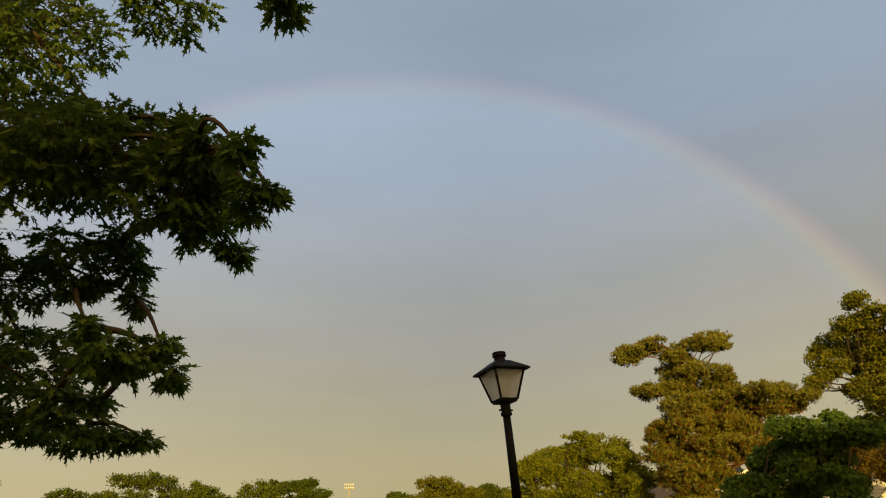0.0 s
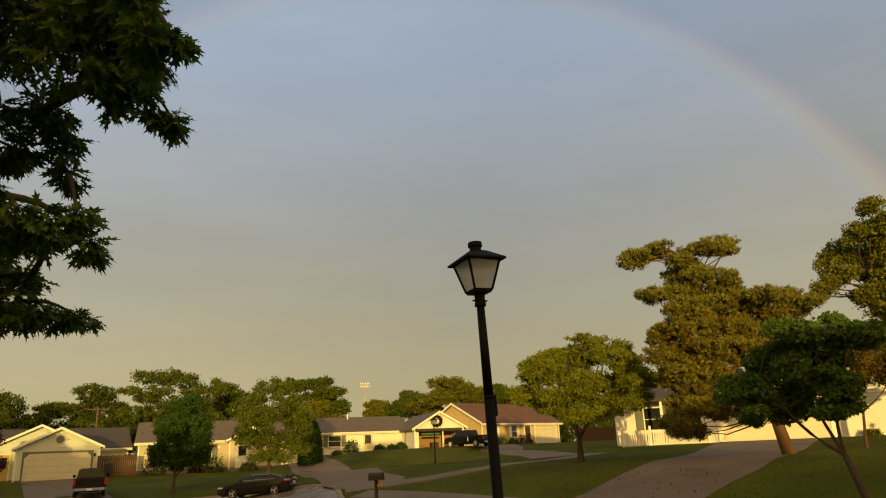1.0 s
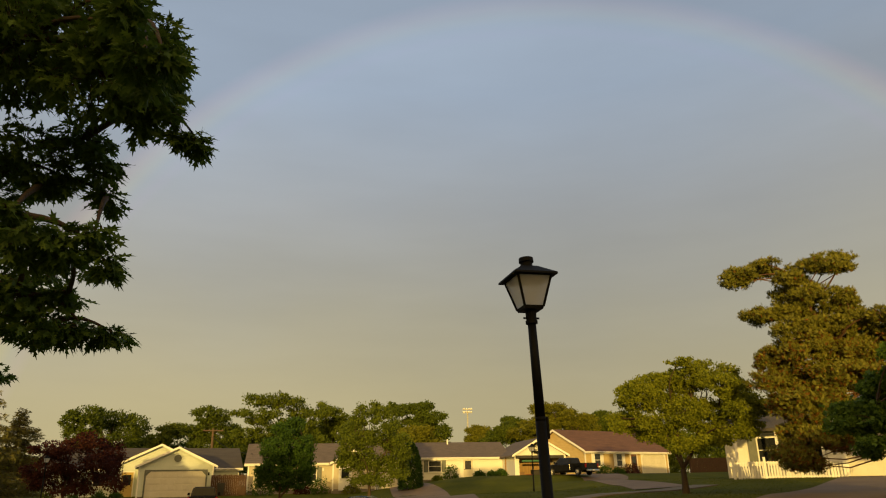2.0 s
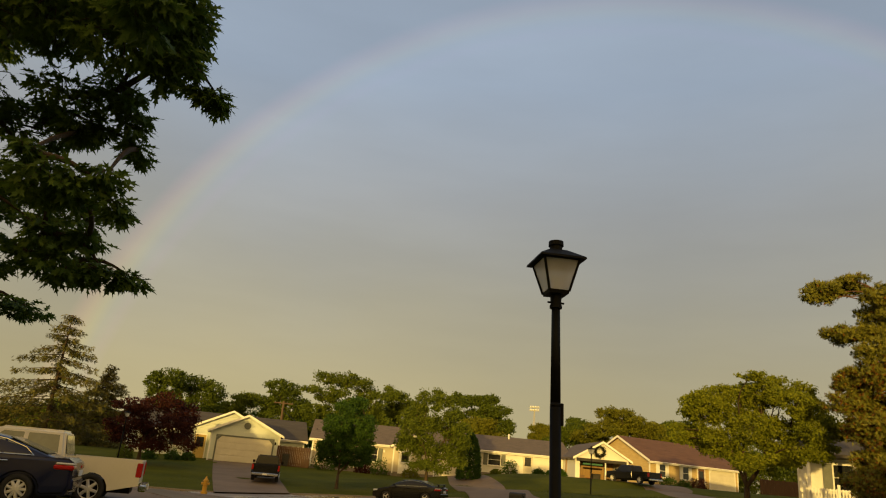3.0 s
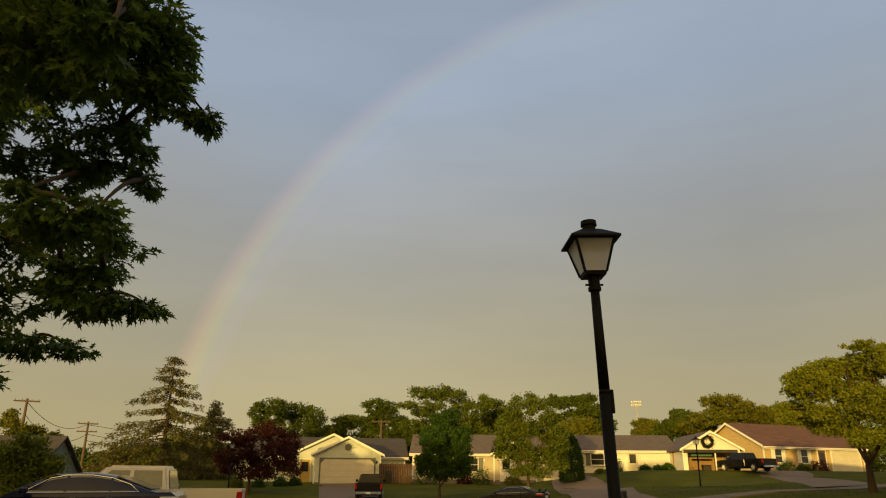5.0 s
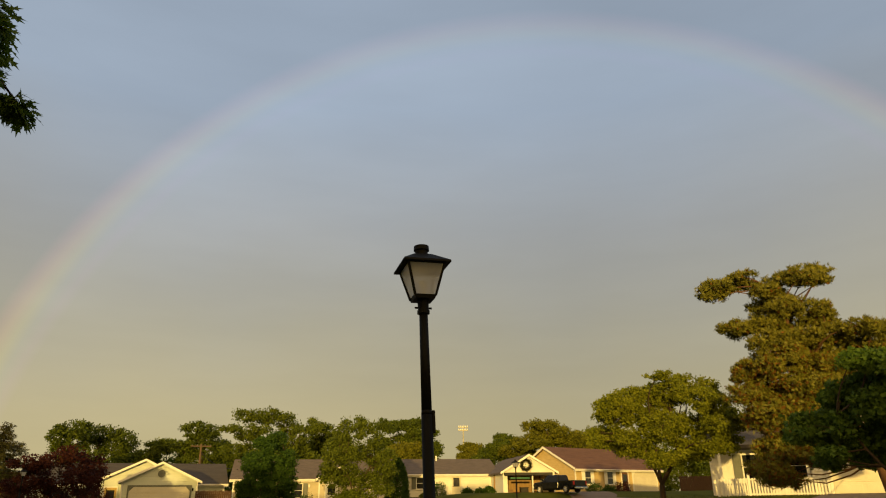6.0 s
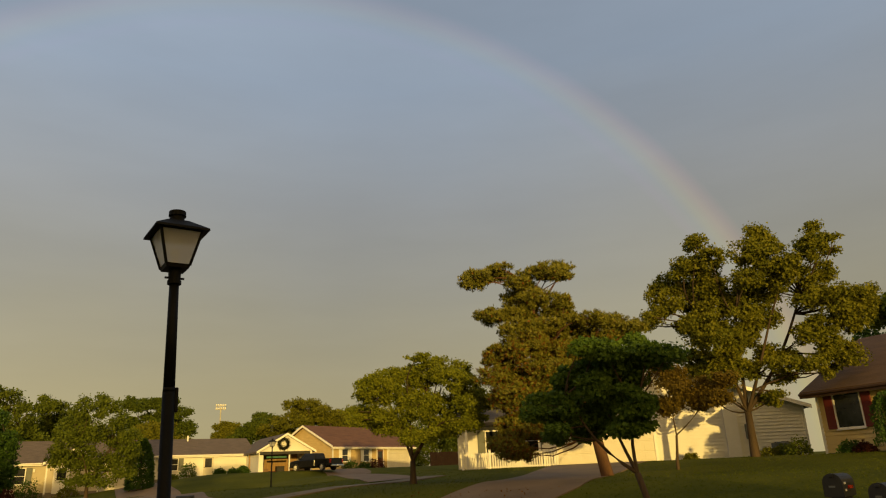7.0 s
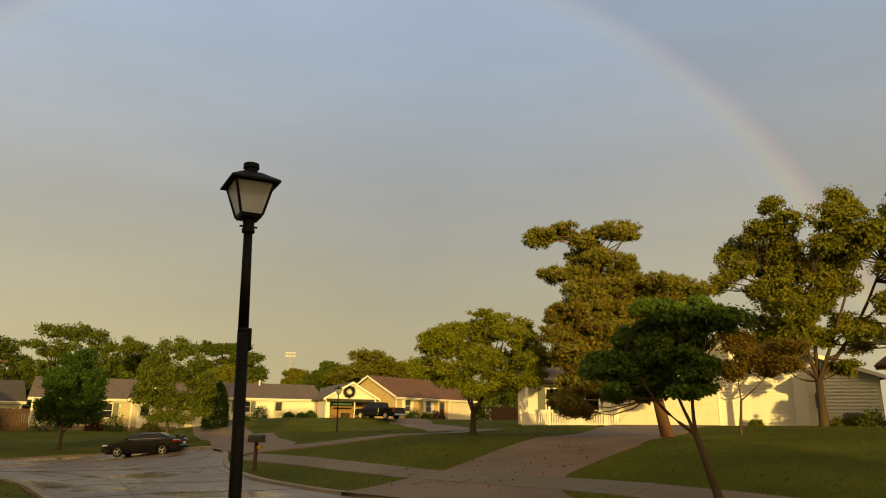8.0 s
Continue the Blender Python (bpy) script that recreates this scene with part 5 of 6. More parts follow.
# the white house up the driveway, and its porch
h5 = house_at("house", (20.17, 34.05, 1.50), -36, "white clapboard house with a wide garage door and porch")
volume(h5, 4.2, 17.6, 0, 9.0, 2.55, 2.35, "y", SIDING, DARK_SHINGLE, 0.17)
volume(h5, -0.6, 6.5, 2.2, 10.0, 2.5, 1.7, "x", SIDING, DARK_SHINGLE, 0.17)
garage_door(h5, 4.95, 9.95, 2.1, -0.03, z0=0.1)
part("corner_pilaster", boxed((13.6, -0.16, 0), (14.25, -0.035, 2.6)), WHITE, h5)
window(h5, 1.0, 0.9, 0.9, 1.2, 2.17, SHUTTER_GREY)
window(h5, 3.2, 0.9, 0.9, 1.2, 2.17, SHUTTER_GREY)
part("porch_roof", boxed((-0.3, 0.1, 2.35), (4.1, 2.15, 2.5)), DARK_SHINGLE, h5)
part("porch_floor", boxed((-0.3, 0.15, -0.5), (4.1, 2.15, 0.1)), CONCRETE, h5)
for xp in (0.05, 2.0, 4.0):
    part("porch_post", boxed((xp - 0.07, 0.15, 0.0), (xp + 0.07, 0.29, 2.35), 0.01), WHITE, h5, "white square porch post")
rail = thing("picket_railing", (20.17, 34.05, 1.50), "white picket railing along the porch", "railing", rz=-36)
for za in (0.12, 0.80):
    part("rail", boxed((-0.15, -0.08, za), (4.75, -0.02, za + 0.07)), WHITE, rail)
picket = mesh_from(boxed((-0.035, -0.105, 0.04), (0.035, -0.082, 0.90), 0.006), "picket", WHITE)
for i in range(37):
    ob = new("picket", picket)
    ob.parent = rail
    ob.location = (-0.1 + i * 0.13, 0, 0)
for xp in (-0.15, 1.3, 2.9, 4.75):
    part("post", boxed((xp - 0.06, -0.16, -0.4), (xp + 0.06, -0.04, 1.1), 0.01), WHITE, rail)
meter = part("electric_meter", boxed((14.6, -0.16, 1.0), (14.95, -0.03, 1.75), 0.02), SHUTTER_GREY, h5, "grey electric meter box")
ac = thing("air_conditioner", (20.17 + 0.809 * 16.1 - 0.588 * 0.6, 34.05 - 0.588 * 16.1 - 0.809 * 0.6, 1.5), "dark grey outdoor air conditioner unit by a wall", "air conditioner", rz=-36)
bm = boxed((-0.4, -0.4, 0), (0.4, 0.4, 0.75), 0.03)
for i in range(9):
    box(bm, (-0.37, -0.42, 0.08 + i * 0.07), (0.37, -0.398, 0.11 + i * 0.07))
part("casing", bm, SHUTTER_GREY, ac)
bm = bmesh.new()
cone(bm, (0, 0, 0.75), (0, 0, 0.79), 0.34, 0.32, 20)
part("fan_grille", bm, BLACK_PAINT, ac)

# the yellow house with red shutters
h6 = house_at("house", (29.07, 19.25, 1.50), -94.5, "yellow clapboard ranch house with dark red shutters")
volume(h6, 0, 17.0, 0, 8.4, 2.75, 2.3, "x", YELLOW_SIDING, SHINGLE, 0.17, over=0.45, edge_mat=SHUTTER_BROWN)
window(h6, 0.84, 1.1, 1.12, 1.45, -0.03, SHUTTER_RED, cross=False)
window(h6, 5.85, 1.1, 2.2, 1.45, -0.03, SHUTTER_RED, cross=False)
window(h6, 10.8, 1.1, 1.1, 1.45, -0.03, SHUTTER_RED, cross=False)

# the white garage on the near side
h7 = house_at("house", (-9.63, 11.11, 0.2), 112, "white clapboard garage with a wide white door")
volume(h7, 0, 6.5, 0, 9.0, 2.55, 1.9, "y", SIDING, DARK_SHINGLE, 0.115, over=0.13)
garage_door(h7, 0.9, 5.45, 2.1, -0.03, material=WHITE)
lam = part("wall_lamp", boxed((6.02, -0.10, 1.72), (6.12, -0.03, 2.0), 0.02), BLACK_PAINT, h7, "black coach lamp, lit")
BULB = bpy.data.materials.new("lit_bulb")
BULB.use_nodes = True
BULB.node_tree.nodes["Principled BSDF"].inputs["Emission Color"].default_value = (1, 0.75, 0.4, 1)
BULB.node_tree.nodes["Principled BSDF"].inputs["Emission Strength"].default_value = 6
bm = bmesh.new()
cone(bm, (6.07, -0.16, 1.79), (6.07, -0.16, 1.90), 0.022, 0.032, 8)
part("bulb", bm, BULB, lam)
bm = bmesh.new()
cone(bm, (6.07, -0.16, 1.905), (6.07, -0.16, 1.97), 0.055, 0.01, 8)
part("hood", bm, BLACK_PAINT, lam)

# the grey-green house
h8 = house_at("house", (-31.61, 51.01, -0.87), 100, "dark grey-green gabled house half hidden by a tree")
volume(h8, -4.0, 4.0, 0, 9, 2.3, 2.6, "y", TEAL_SIDING, DARK_SHINGLE, 0.2, rake=False)
window(h8, -0.4, 2.6, 0.8, 0.7, -0.03)

# unseen houses and trees added behind the walker close the street, block low sun
h9 = house_at("house", (4.0, -9.0, 0.1), 180, "unseen ranch house added behind the walker to block the sun")
volume(h9, -3.0, 22.0, 0, 9.0, 2.7, 2.6, "x", SIDING, GREY_SHINGLE, 0)



# ---- vehicles ----
def paint(name, low, high, rough=0.22):
    return surface(name, low, high, rough, 1.0, 60, 0.0, spec=0.25, coat=0.3)


TYRE = surface("tyre_rubber", (0.012, 0.012, 0.012), (0.028, 0.027, 0.026), 0.85, 6, 60, 0.2)
RIM = surface("alloy_rim", (0.62, 0.60, 0.56), (0.78, 0.76, 0.71), 0.35, 6, 60, 0.02, metal=0.35)
CHROME = surface("chrome", (0.55, 0.55, 0.54), (0.68, 0.68, 0.66), 0.15, 6, 60, 0.0, metal=1.0)
TAIL = surface("red_lamp_glass", (0.30, 0.008, 0.006), (0.42, 0.02, 0.012), 0.2, 6, 40, 0.0)
# opaque; the pale grey-green stands in for daylight seen through the windows
CAR_GLASS = surface("car_glass", (0.09, 0.105, 0.082), (0.17, 0.19, 0.15), 0.05, 2, 5, 0.0, spec=0.8)
TINT = surface("tinted_glass", (0.006, 0.006, 0.006), (0.014, 0.014, 0.013), 0.08, 2, 5, 0.0, spec=0.3)
CLEAR = surface("headlamp_glass", (0.45, 0.45, 0.42), (0.6, 0.6, 0.56), 0.15, 6, 40, 0.0)


def wheel(root, x, y, r, out, spokes=5, width=0.2):
    """A wheel with its tyre, rim and spokes; out: +1 or -1, the side it faces."""
    bm = bmesh.new()
    ring = [(r * 0.64, -width / 2), (r * 0.93, -width / 2), (r, -width * 0.3), (r, width * 0.3), (r * 0.93, width / 2), (r * 0.64, width / 2)]
    seg = 28
    vs = [[bm.verts.new((x + rad * math.cos(2 * math.pi * k / seg), y + off, r + rad * math.sin(2 * math.pi * k / seg))) for rad, off in ring] for k in range(seg)]
    for k in range(seg):
        for i in range(6):
            bm.faces.new((vs[k][i], vs[k][(i + 1) % 6], vs[(k + 1) % seg][(i + 1) % 6], vs[(k + 1) % seg][i]))
    bmesh.ops.recalc_face_normals(bm, faces=bm.faces)
    w_ = part("wheel", bm, TYRE, root, smooth=True)
    face = y + out * width * 0.42
    bm = bmesh.new()
    cone(bm, (x, face - out * 0.10, r), (x, face - out * 0.08, r), r * 0.65, r * 0.65, 24)
    part("brake_disc", bm, BLACK_PAINT, w_)
    bm = bmesh.new()
    for k in range(spokes):
        a_ = 2 * math.pi * k / spokes + 0.3
        cone(bm, (x, face, r), (x + r * 0.62 * math.cos(a_), face - out * 0.01, r + r * 0.62 * math.sin(a_)), r * 0.13, r * 0.10, 6)
    cone(bm, (x, face - out * 0.04, r), (x, face + out * 0.012, r), r * 0.17, r * 0.14, 12)
    rim_ring = [(Vector((x + r * 0.63 * math.cos(2 * math.pi * k / 24), face - out * 0.02, r + r * 0.63 * math.sin(2 * math.pi * k / 24))), 0.022) for k in range(25)]
    tv, tf = tube([rim_ring], 6)
    me_v = [bm.verts.new(v) for v in tv]
    for f in tf:
        bm.faces.new([me_v[i] for i in f])
    part("rim", bm, RIM, w_, "silver alloy rim")
    return w_


def arch(x, r, n=9):
    """The upper half of a wheel opening, from its front to its back."""
    return [(x + r * math.cos(math.pi * k / n), r * 0.72 + r * 0.98 * math.sin(math.pi * k / n)) for k in range(n + 1)]


def slab_body(outline, half, bevel, taper=0.0, z_mid=0.6):
    bm = bmesh.new()
    prism(bm, outline, -half, half)
    bmesh.ops.recalc_face_normals(bm, faces=bm.faces)
    rims = [e for e in bm.edges if all(abs(abs(v.co.y) - half) < 1e-5 for v in e.verts) and e.verts[0].co.y * e.verts[1].co.y > 0]
    bmesh.ops.bevel(bm, geom=rims, offset=bevel, segments=3, affect="EDGES", clamp_overlap=True)
    for v in bm.verts:
        if v.co.z > z_mid:
            v.co.y *= 1 - taper * (v.co.z - z_mid)
    return bm


def cabin_block(base, roof, half0, half1, z0, z1, bevel=0.07):
    """A cabin from the belt (x from, to) up to the narrower roof."""
    bm = bmesh.new()
    v = [bm.verts.new(p) for p in ((base[0], half0, z0), (base[1], half0, z0), (base[1], -half0, z0), (base[0], -half0, z0), (roof[0], half1, z1), (roof[1], half1, z1), (roof[1], -half1, z1), (roof[0], -half1, z1))]
    for f in ((0, 1, 2, 3), (7, 6, 5, 4), (0, 4, 5, 1), (1, 5, 6, 2), (2, 6, 7, 3), (3, 7, 4, 0)):
        bm.faces.new([v[i] for i in f])
    bmesh.ops.recalc_face_normals(bm, faces=bm.faces)
    bmesh.ops.bevel(bm, geom=bm.edges[:], offset=bevel, segments=3, affect="EDGES", clamp_overlap=True)
    return bm


def pane(corners, thick=0.012):
    """A thin flat plate over the corners, lifted along its own normal."""
    bm = bmesh.new()
    pts = [Vector(c) for c in corners]
    nrm = (pts[1] - pts[0]).cross(pts[2] - pts[0]).normalized()
    lo, hi = [bm.verts.new(p) for p in pts], [bm.verts.new(p + nrm * thick) for p in pts]
    bm.faces.new(lo[::-1])
    bm.faces.new(hi)
    for i in range(len(pts)):
        j = (i + 1) % len(pts)
        bm.faces.new((lo[i], lo[j], hi[j], hi[i]))
    return bm


def side_glass(root, shapes, half0, half1, z0, z1, trim=None, glass=None):
    for s in (1, -1):
        for shape in shapes:
            c = [(x, s * (half0 + (half1 - half0) * (z - z0) / (z1 - z0) + 0.004), z) for x, z in shape]
            part("side_window", pane(c if s < 0 else c[::-1]), glass or CAR_GLASS, root, "opaque car side window")
        if trim:
            pts = [(Vector((x, s * (half0 + (half1 - half0) * (z - z0) / (z1 - z0) + 0.012), z)), 0.010) for x, z in trim]
            tv, tf = tube([pts], 5)
            sheet("window_trim", tv, tf, CHROME, root, label="chrome window trim")


def arched_cabin(profile, half, lean_in, belt):
    """A rounded cabin: at each (x, roof height) an arch that leans in from the belt."""
    bm = bmesh.new()
    rows = []
    for x, z in profile:
        k = max(0.0, (z - belt) / 0.53)
        top = half - lean_in * k
        ring_ = [(half, belt), (half - lean_in * k * 0.78, belt + (z - belt) * 0.80), (top * 0.93, belt + (z - belt) * 0.955), (top * 0.6, z), (0, z + 0.012)]
        ring_ = ring_ + [(-y, zz) for y, zz in ring_[-2::-1]]
        rows.append([bm.verts.new((x, y, zz)) for y, zz in ring_])
    for a, b in zip(rows, rows[1:]):
        for i in range(len(a) - 1):
            bm.faces.new((a[i], a[i + 1], b[i + 1], b[i]))
    bmesh.ops.recalc_face_normals(bm, faces=bm.faces)
    return bm


def sedan(at, heading, colour, label, spokes=5, spoiler=False, size=1.0, chrome=True, pitch=0.0):
    """A four-door saloon, 4.85 m long, nose along +x."""
    root = thing("car", at, label, "car", rz=heading, tilt=(0, pitch))
    root.scale = (size,) * 3
    half = 0.90
    out = [(2.40, 0.30), (2.43, 0.52), (2.34, 0.70), (1.9, 0.84), (1.05, 0.97), (-1.75, 1.03), (-2.28, 1.04), (-2.42, 0.95), (-2.43, 0.45), (-2.36, 0.26), (-1.86, 0.22)]
    back, front = arch(-1.40, 0.385)[::-1], arch(1.40, 0.385)[::-1]
    out += [(x, z) for x, z in back] + [(-0.9, 0.20), (0.9, 0.20)] + [(x, z) for x, z in front] + [(1.95, 0.22)]
    part("body", slab_body(out[::-1], half, 0.07, 0.10), colour, root)
    part("underbody", boxed((-2.2, -0.72, 0.16), (2.2, 0.72, 0.62)), BLACK_PAINT, root)
    cab = part("cabin", arched_cabin([(1.28, 0.95), (0.92, 1.13), (0.55, 1.31), (0.2, 1.41), (-0.2, 1.455), (-0.55, 1.45), (-0.9, 1.40), (-1.3, 1.28), (-1.75, 1.11), (-2.08, 1.0)], 0.83, 0.22, 0.93), colour, root, smooth=True)
    side_glass(cab, [[(0.84, 1.03), (0.03, 1.03), (0.03, 1.375), (0.38, 1.31)], [(-0.03, 1.03), (-0.92, 1.03), (-0.92, 1.335), (-0.5, 1.39), (-0.03, 1.385)], [(-0.98, 1.03), (-1.50, 1.055), (-1.34, 1.19), (-0.98, 1.315)]], 0.83, 0.60, 0.93, 1.46,
               [(0.90, 1.02), (-1.58, 1.045), (-1.38, 1.205), (-0.95, 1.35), (-0.5, 1.41), (0.03, 1.405), (0.38, 1.335), (0.90, 1.02)] if chrome else None)
    part("windscreen", pane([(1.06, -0.68, 1.085), (1.06, 0.68, 1.085), (0.30, 0.56, 1.41), (0.30, -0.56, 1.41)], 0.02), CAR_GLASS, cab)
    part("rear_window", pane([(-1.82, 0.66, 1.10), (-1.82, -0.66, 1.10), (-1.0, -0.56, 1.385), (-1.0, 0.56, 1.385)], 0.02), CAR_GLASS, cab)
    for s in (1, -1):
        for x in (1.40, -1.40):
            wheel(root, x, s * 0.79, 0.325, s, spokes)
        part("tail_lamp", boxed((-2.44, min(s * 0.45, s * 0.905), 0.79), (-2.02, max(s * 0.45, s * 0.905), 0.895), 0.03), TAIL, root, "red tail lamp")
        part("reverse_lamp", boxed((-2.43, min(s * 0.5, s * 0.90), 0.897), (-2.06, max(s * 0.5, s * 0.90), 0.945), 0.02), CLEAR, root)
        part("headlamp", boxed((2.02, min(s * 0.5, s * 0.90), 0.64), (2.38, max(s * 0.5, s * 0.90), 0.76), 0.04), CLEAR, root)
        part("wing_mirror", boxed((0.72, min(s * 0.90, s * 1.04), 1.02), (0.90, max(s * 0.90, s * 1.04), 1.14), 0.03), colour, root)
        for x in (-0.28, -1.12):
            part("door_handle", boxed((x, min(s * 0.895, s * 0.925), 0.885), (x + 0.2, max(s * 0.895, s * 0.925), 0.915), 0.01), CHROME if chrome else colour, root)
        for x in (1.0, 0.0, -0.98):
            part("door_seam", boxed((x, min(s * 0.87, s * 0.902), 0.32), (x + 0.012, max(s * 0.87, s * 0.902), 0.93)), BLACK_PAINT, root)
        part("sill_strip", boxed((-0.85, min(s * 0.89, s * 0.915), 0.30), (0.85, max(s * 0.89, s * 0.915), 0.35), 0.01), CHROME if chrome else BLACK_PAINT, root)
    part("rear_bumper", boxed((-2.48, -0.82, 0.36), (-2.30, 0.82, 0.62), 0.05), colour, root)
    part("number_plate", boxed((-2.50, -0.26, 0.66), (-2.475, 0.26, 0.79), 0.005), WHITE, root, "plain white number plate")
    part("grille", boxed((2.36, -0.5, 0.40), (2.45, 0.5, 0.58), 0.02), BLACK_PAINT, root)
    if spoiler:
        bm = boxed((-2.36, -0.72, 1.17), (-2.12, 0.72, 1.21), 0.015)
        for s in (1, -1):
            box(bm, (-2.28, s * 0.62 - 0.03, 1.0), (-2.18, s * 0.62 + 0.03, 1.18))
        part("spoiler", bm, colour, root)
    return root


def pickup(at, heading, colour, label, size=1.0, crew=1.9, length=5.5, cover=False, glass=None):
    """A pickup truck, nose along +x, with an open bed."""
    root = thing("pickup_truck", at, label, "pickup truck", rz=heading)
    root.scale = (size,) * 3
    half, nose = 0.92, length / 2
    front_axle, rear_axle = nose - 0.85, -nose + 1.15
    cab_back = nose - 1.35 - crew
    out = [(nose, 0.38), (nose + 0.02, 0.85), (nose - 0.12, 1.02), (nose - 1.15, 1.12), (cab_back, 1.12), (cab_back, 0.45)]
    out += [(front_axle - 0.5, 0.38)] + [(x, z + 0.04) for x, z in arch(front_axle, 0.43)[::-1]] + [(front_axle + 0.5, 0.38)]
    part("body", slab_body(out[::-1], half, 0.06, 0.06, 0.8), colour, root)
    cab = part("cabin", cabin_block((nose - 1.15, cab_back), (nose - 1.85, cab_back + 0.12), 0.86, 0.68, 1.06, 1.72), colour, root)
    a0, a1 = nose - 1.45, cab_back + 0.18
    m = (a0 + a1) / 2 - 0.1
    side_glass(cab, [[(a0, 1.16), (m + 0.05, 1.16), (m + 0.05, 1.60), (nose - 1.95, 1.60)], [(m - 0.05, 1.16), (a1, 1.16), (a1 + 0.06, 1.60), (m - 0.05, 1.60)]], 0.86, 0.68, 1.06, 1.72, None, glass)
    part("windscreen", pane([(nose - 1.18, -0.72, 1.14), (nose - 1.18, 0.72, 1.14), (nose - 1.78, 0.62, 1.65), (nose - 1.78, -0.62, 1.65)], 0.03), glass or CAR_GLASS, cab)
    part("rear_window", pane([(cab_back - 0.004, 0.7, 1.16), (cab_back - 0.004, -0.7, 1.16), (cab_back + 0.09, -0.6, 1.60), (cab_back + 0.09, 0.6, 1.60)], 0.015), glass or CAR_GLASS, cab)
    # the bed: floor, two sides with wheel openings, tailgate
    bx0, bx1 = -nose, cab_back - 0.03
    part("bed_floor", boxed((bx0 + 0.05, -0.85, 0.55), (bx1, 0.85, 0.62)), BLACK_PAINT, root)
    for s in (1, -1):
        o = [(bx1, 0.45), (bx1, 1.13), (bx0, 1.13), (bx0, 0.52), (rear_axle - 0.5, 0.45)] + [(x, z + 0.04) for x, z in arch(rear_axle, 0.43)] + [(rear_axle + 0.5, 0.45)]
        o = [(bx1, 0.45), (bx1, 1.13), (bx0, 1.13), (bx0, 0.52)] + [(x, z + 0.04) for x, z in arch(rear_axle, 0.43)[::-1]]
        bm = bmesh.new()
        prism(bm, o, min(s * 0.86, s * 0.92), max(s * 0.86, s * 0.92))
        bmesh.ops.recalc_face_normals(bm, faces=bm.faces)
        part("bed_side", bm, colour, root)
        part("tail_lamp", boxed((bx0 - 0.03, min(s * 0.80, s * 0.935), 0.72), (bx0 + 0.12, max(s * 0.80, s * 0.935), 1.08), 0.02), TAIL, root, "red tail lamp")
        for x in (front_axle, rear_axle):
            wheel(root, x, s * 0.80, 0.37, s, 6, 0.24)
        part("wing_mirror", boxed((nose - 1.5, min(s * 0.92, s * 1.10), 1.15), (nose - 1.38, max(s * 0.92, s * 1.10), 1.34), 0.03), BLACK_PAINT, root)
        part("door_handle", boxed((m + 0.15, min(s * 0.90, s * 0.94), 0.98), (m + 0.33, max(s * 0.90, s * 0.94), 1.02), 0.01), BLACK_PAINT, root)
        part("headlamp", boxed((nose - 0.2, min(s * 0.5, s * 0.9), 0.72), (nose + 0.03, max(s * 0.5, s * 0.9), 0.92), 0.03), CLEAR, root)
    part("tailgate", boxed((bx0, -0.79, 0.55), (bx0 + 0.06, 0.79, 1.13), 0.015), colour, root)
    part("rear_bumper", boxed((bx0 - 0.2, -0.88, 0.38), (bx0 - 0.005, 0.88, 0.55), 0.03), CHROME, root, "dull chrome rear bumper")
    part("number_plate", boxed((bx0 - 0.225, -0.16, 0.41), (bx0 - 0.203, 0.16, 0.53)), WHITE, root, "plain white number plate")
    part("grille", boxed((nose - 0.02, -0.5, 0.6), (nose + 0.05, 0.5, 0.92), 0.02), BLACK_PAINT, root)
    part("underbody", boxed((bx0 + 0.2, -0.6, 0.3), (nose - 0.2, 0.6, 0.56)), BLACK_PAINT, root)
    if cover:
        part("bed_cover", boxed((bx0 + 0.06, -0.85, 1.10), (bx1, 0.85, 1.16), 0.02), BLACK_PAINT, root, "black bed cover")
    return root


NAVY = paint("navy_paint", (0.005, 0.007, 0.026), (0.010, 0.013, 0.045))
BLACK_CAR = paint("black_car_paint", (0.004, 0.004, 0.004), (0.009, 0.009, 0.009))
CREAM = paint("cream_white_paint", (0.60, 0.56, 0.46), (0.70, 0.66, 0.56), 0.3)
sedan((-8.98, 16.2, 0.17), -164, NAVY, "dark blue saloon car with chrome window trim, parked", 9, size=0.95)
pickup((-8.55, 18.5, 0.12), -164, CREAM, "cream white pickup truck parked beside the blue car", 0.94, 2.1, 5.3)
x_, y_ = 1.2, 37.2
slope = math.degrees(math.atan((rise(x_ + 0.93, y_ - 0.37) - rise(x_ - 0.93, y_ + 0.37)) / 2.0)) * 0.4
sedan((x_, y_, rise(x_, y_) - 0.075), 158, BLACK_CAR, "black saloon car with rear spoiler at the kerb", 3, True, 0.74, False, slope)
x_, y_ = aim(-9.4, 50.0)
pickup((x_, y_, rise(x_, y_) + 0.03), 98, BLACK_CAR, "black pickup truck parked on a driveway", 0.94, 1.9, 5.4, glass=TINT)
x_, y_ = aim(18.75, 61.5)
pickup((x_, y_, rise(x_, y_) + 0.03), 118, BLACK_CAR, "black crew-cab pickup truck on the gravel driveway", 0.82, 2.1, 5.6, True, TINT)

# ---- letter boxes ----
MAIL_WOOD = surface("dark_wood", (0.030, 0.018, 0.012), (0.07, 0.042, 0.028), 0.8, 4, 40, 0.3, stretch=(1, 1, 0.2))
HYDRANT = surface("yellow_hydrant_paint", (0.42, 0.22, 0.02), (0.58, 0.34, 0.04), 0.45, 4, 40, 0.1)
MAIL_BLACK = surface("black_plastic", (0.012, 0.012, 0.012), (0.03, 0.03, 0.028), 0.5, 5, 50, 0.08)


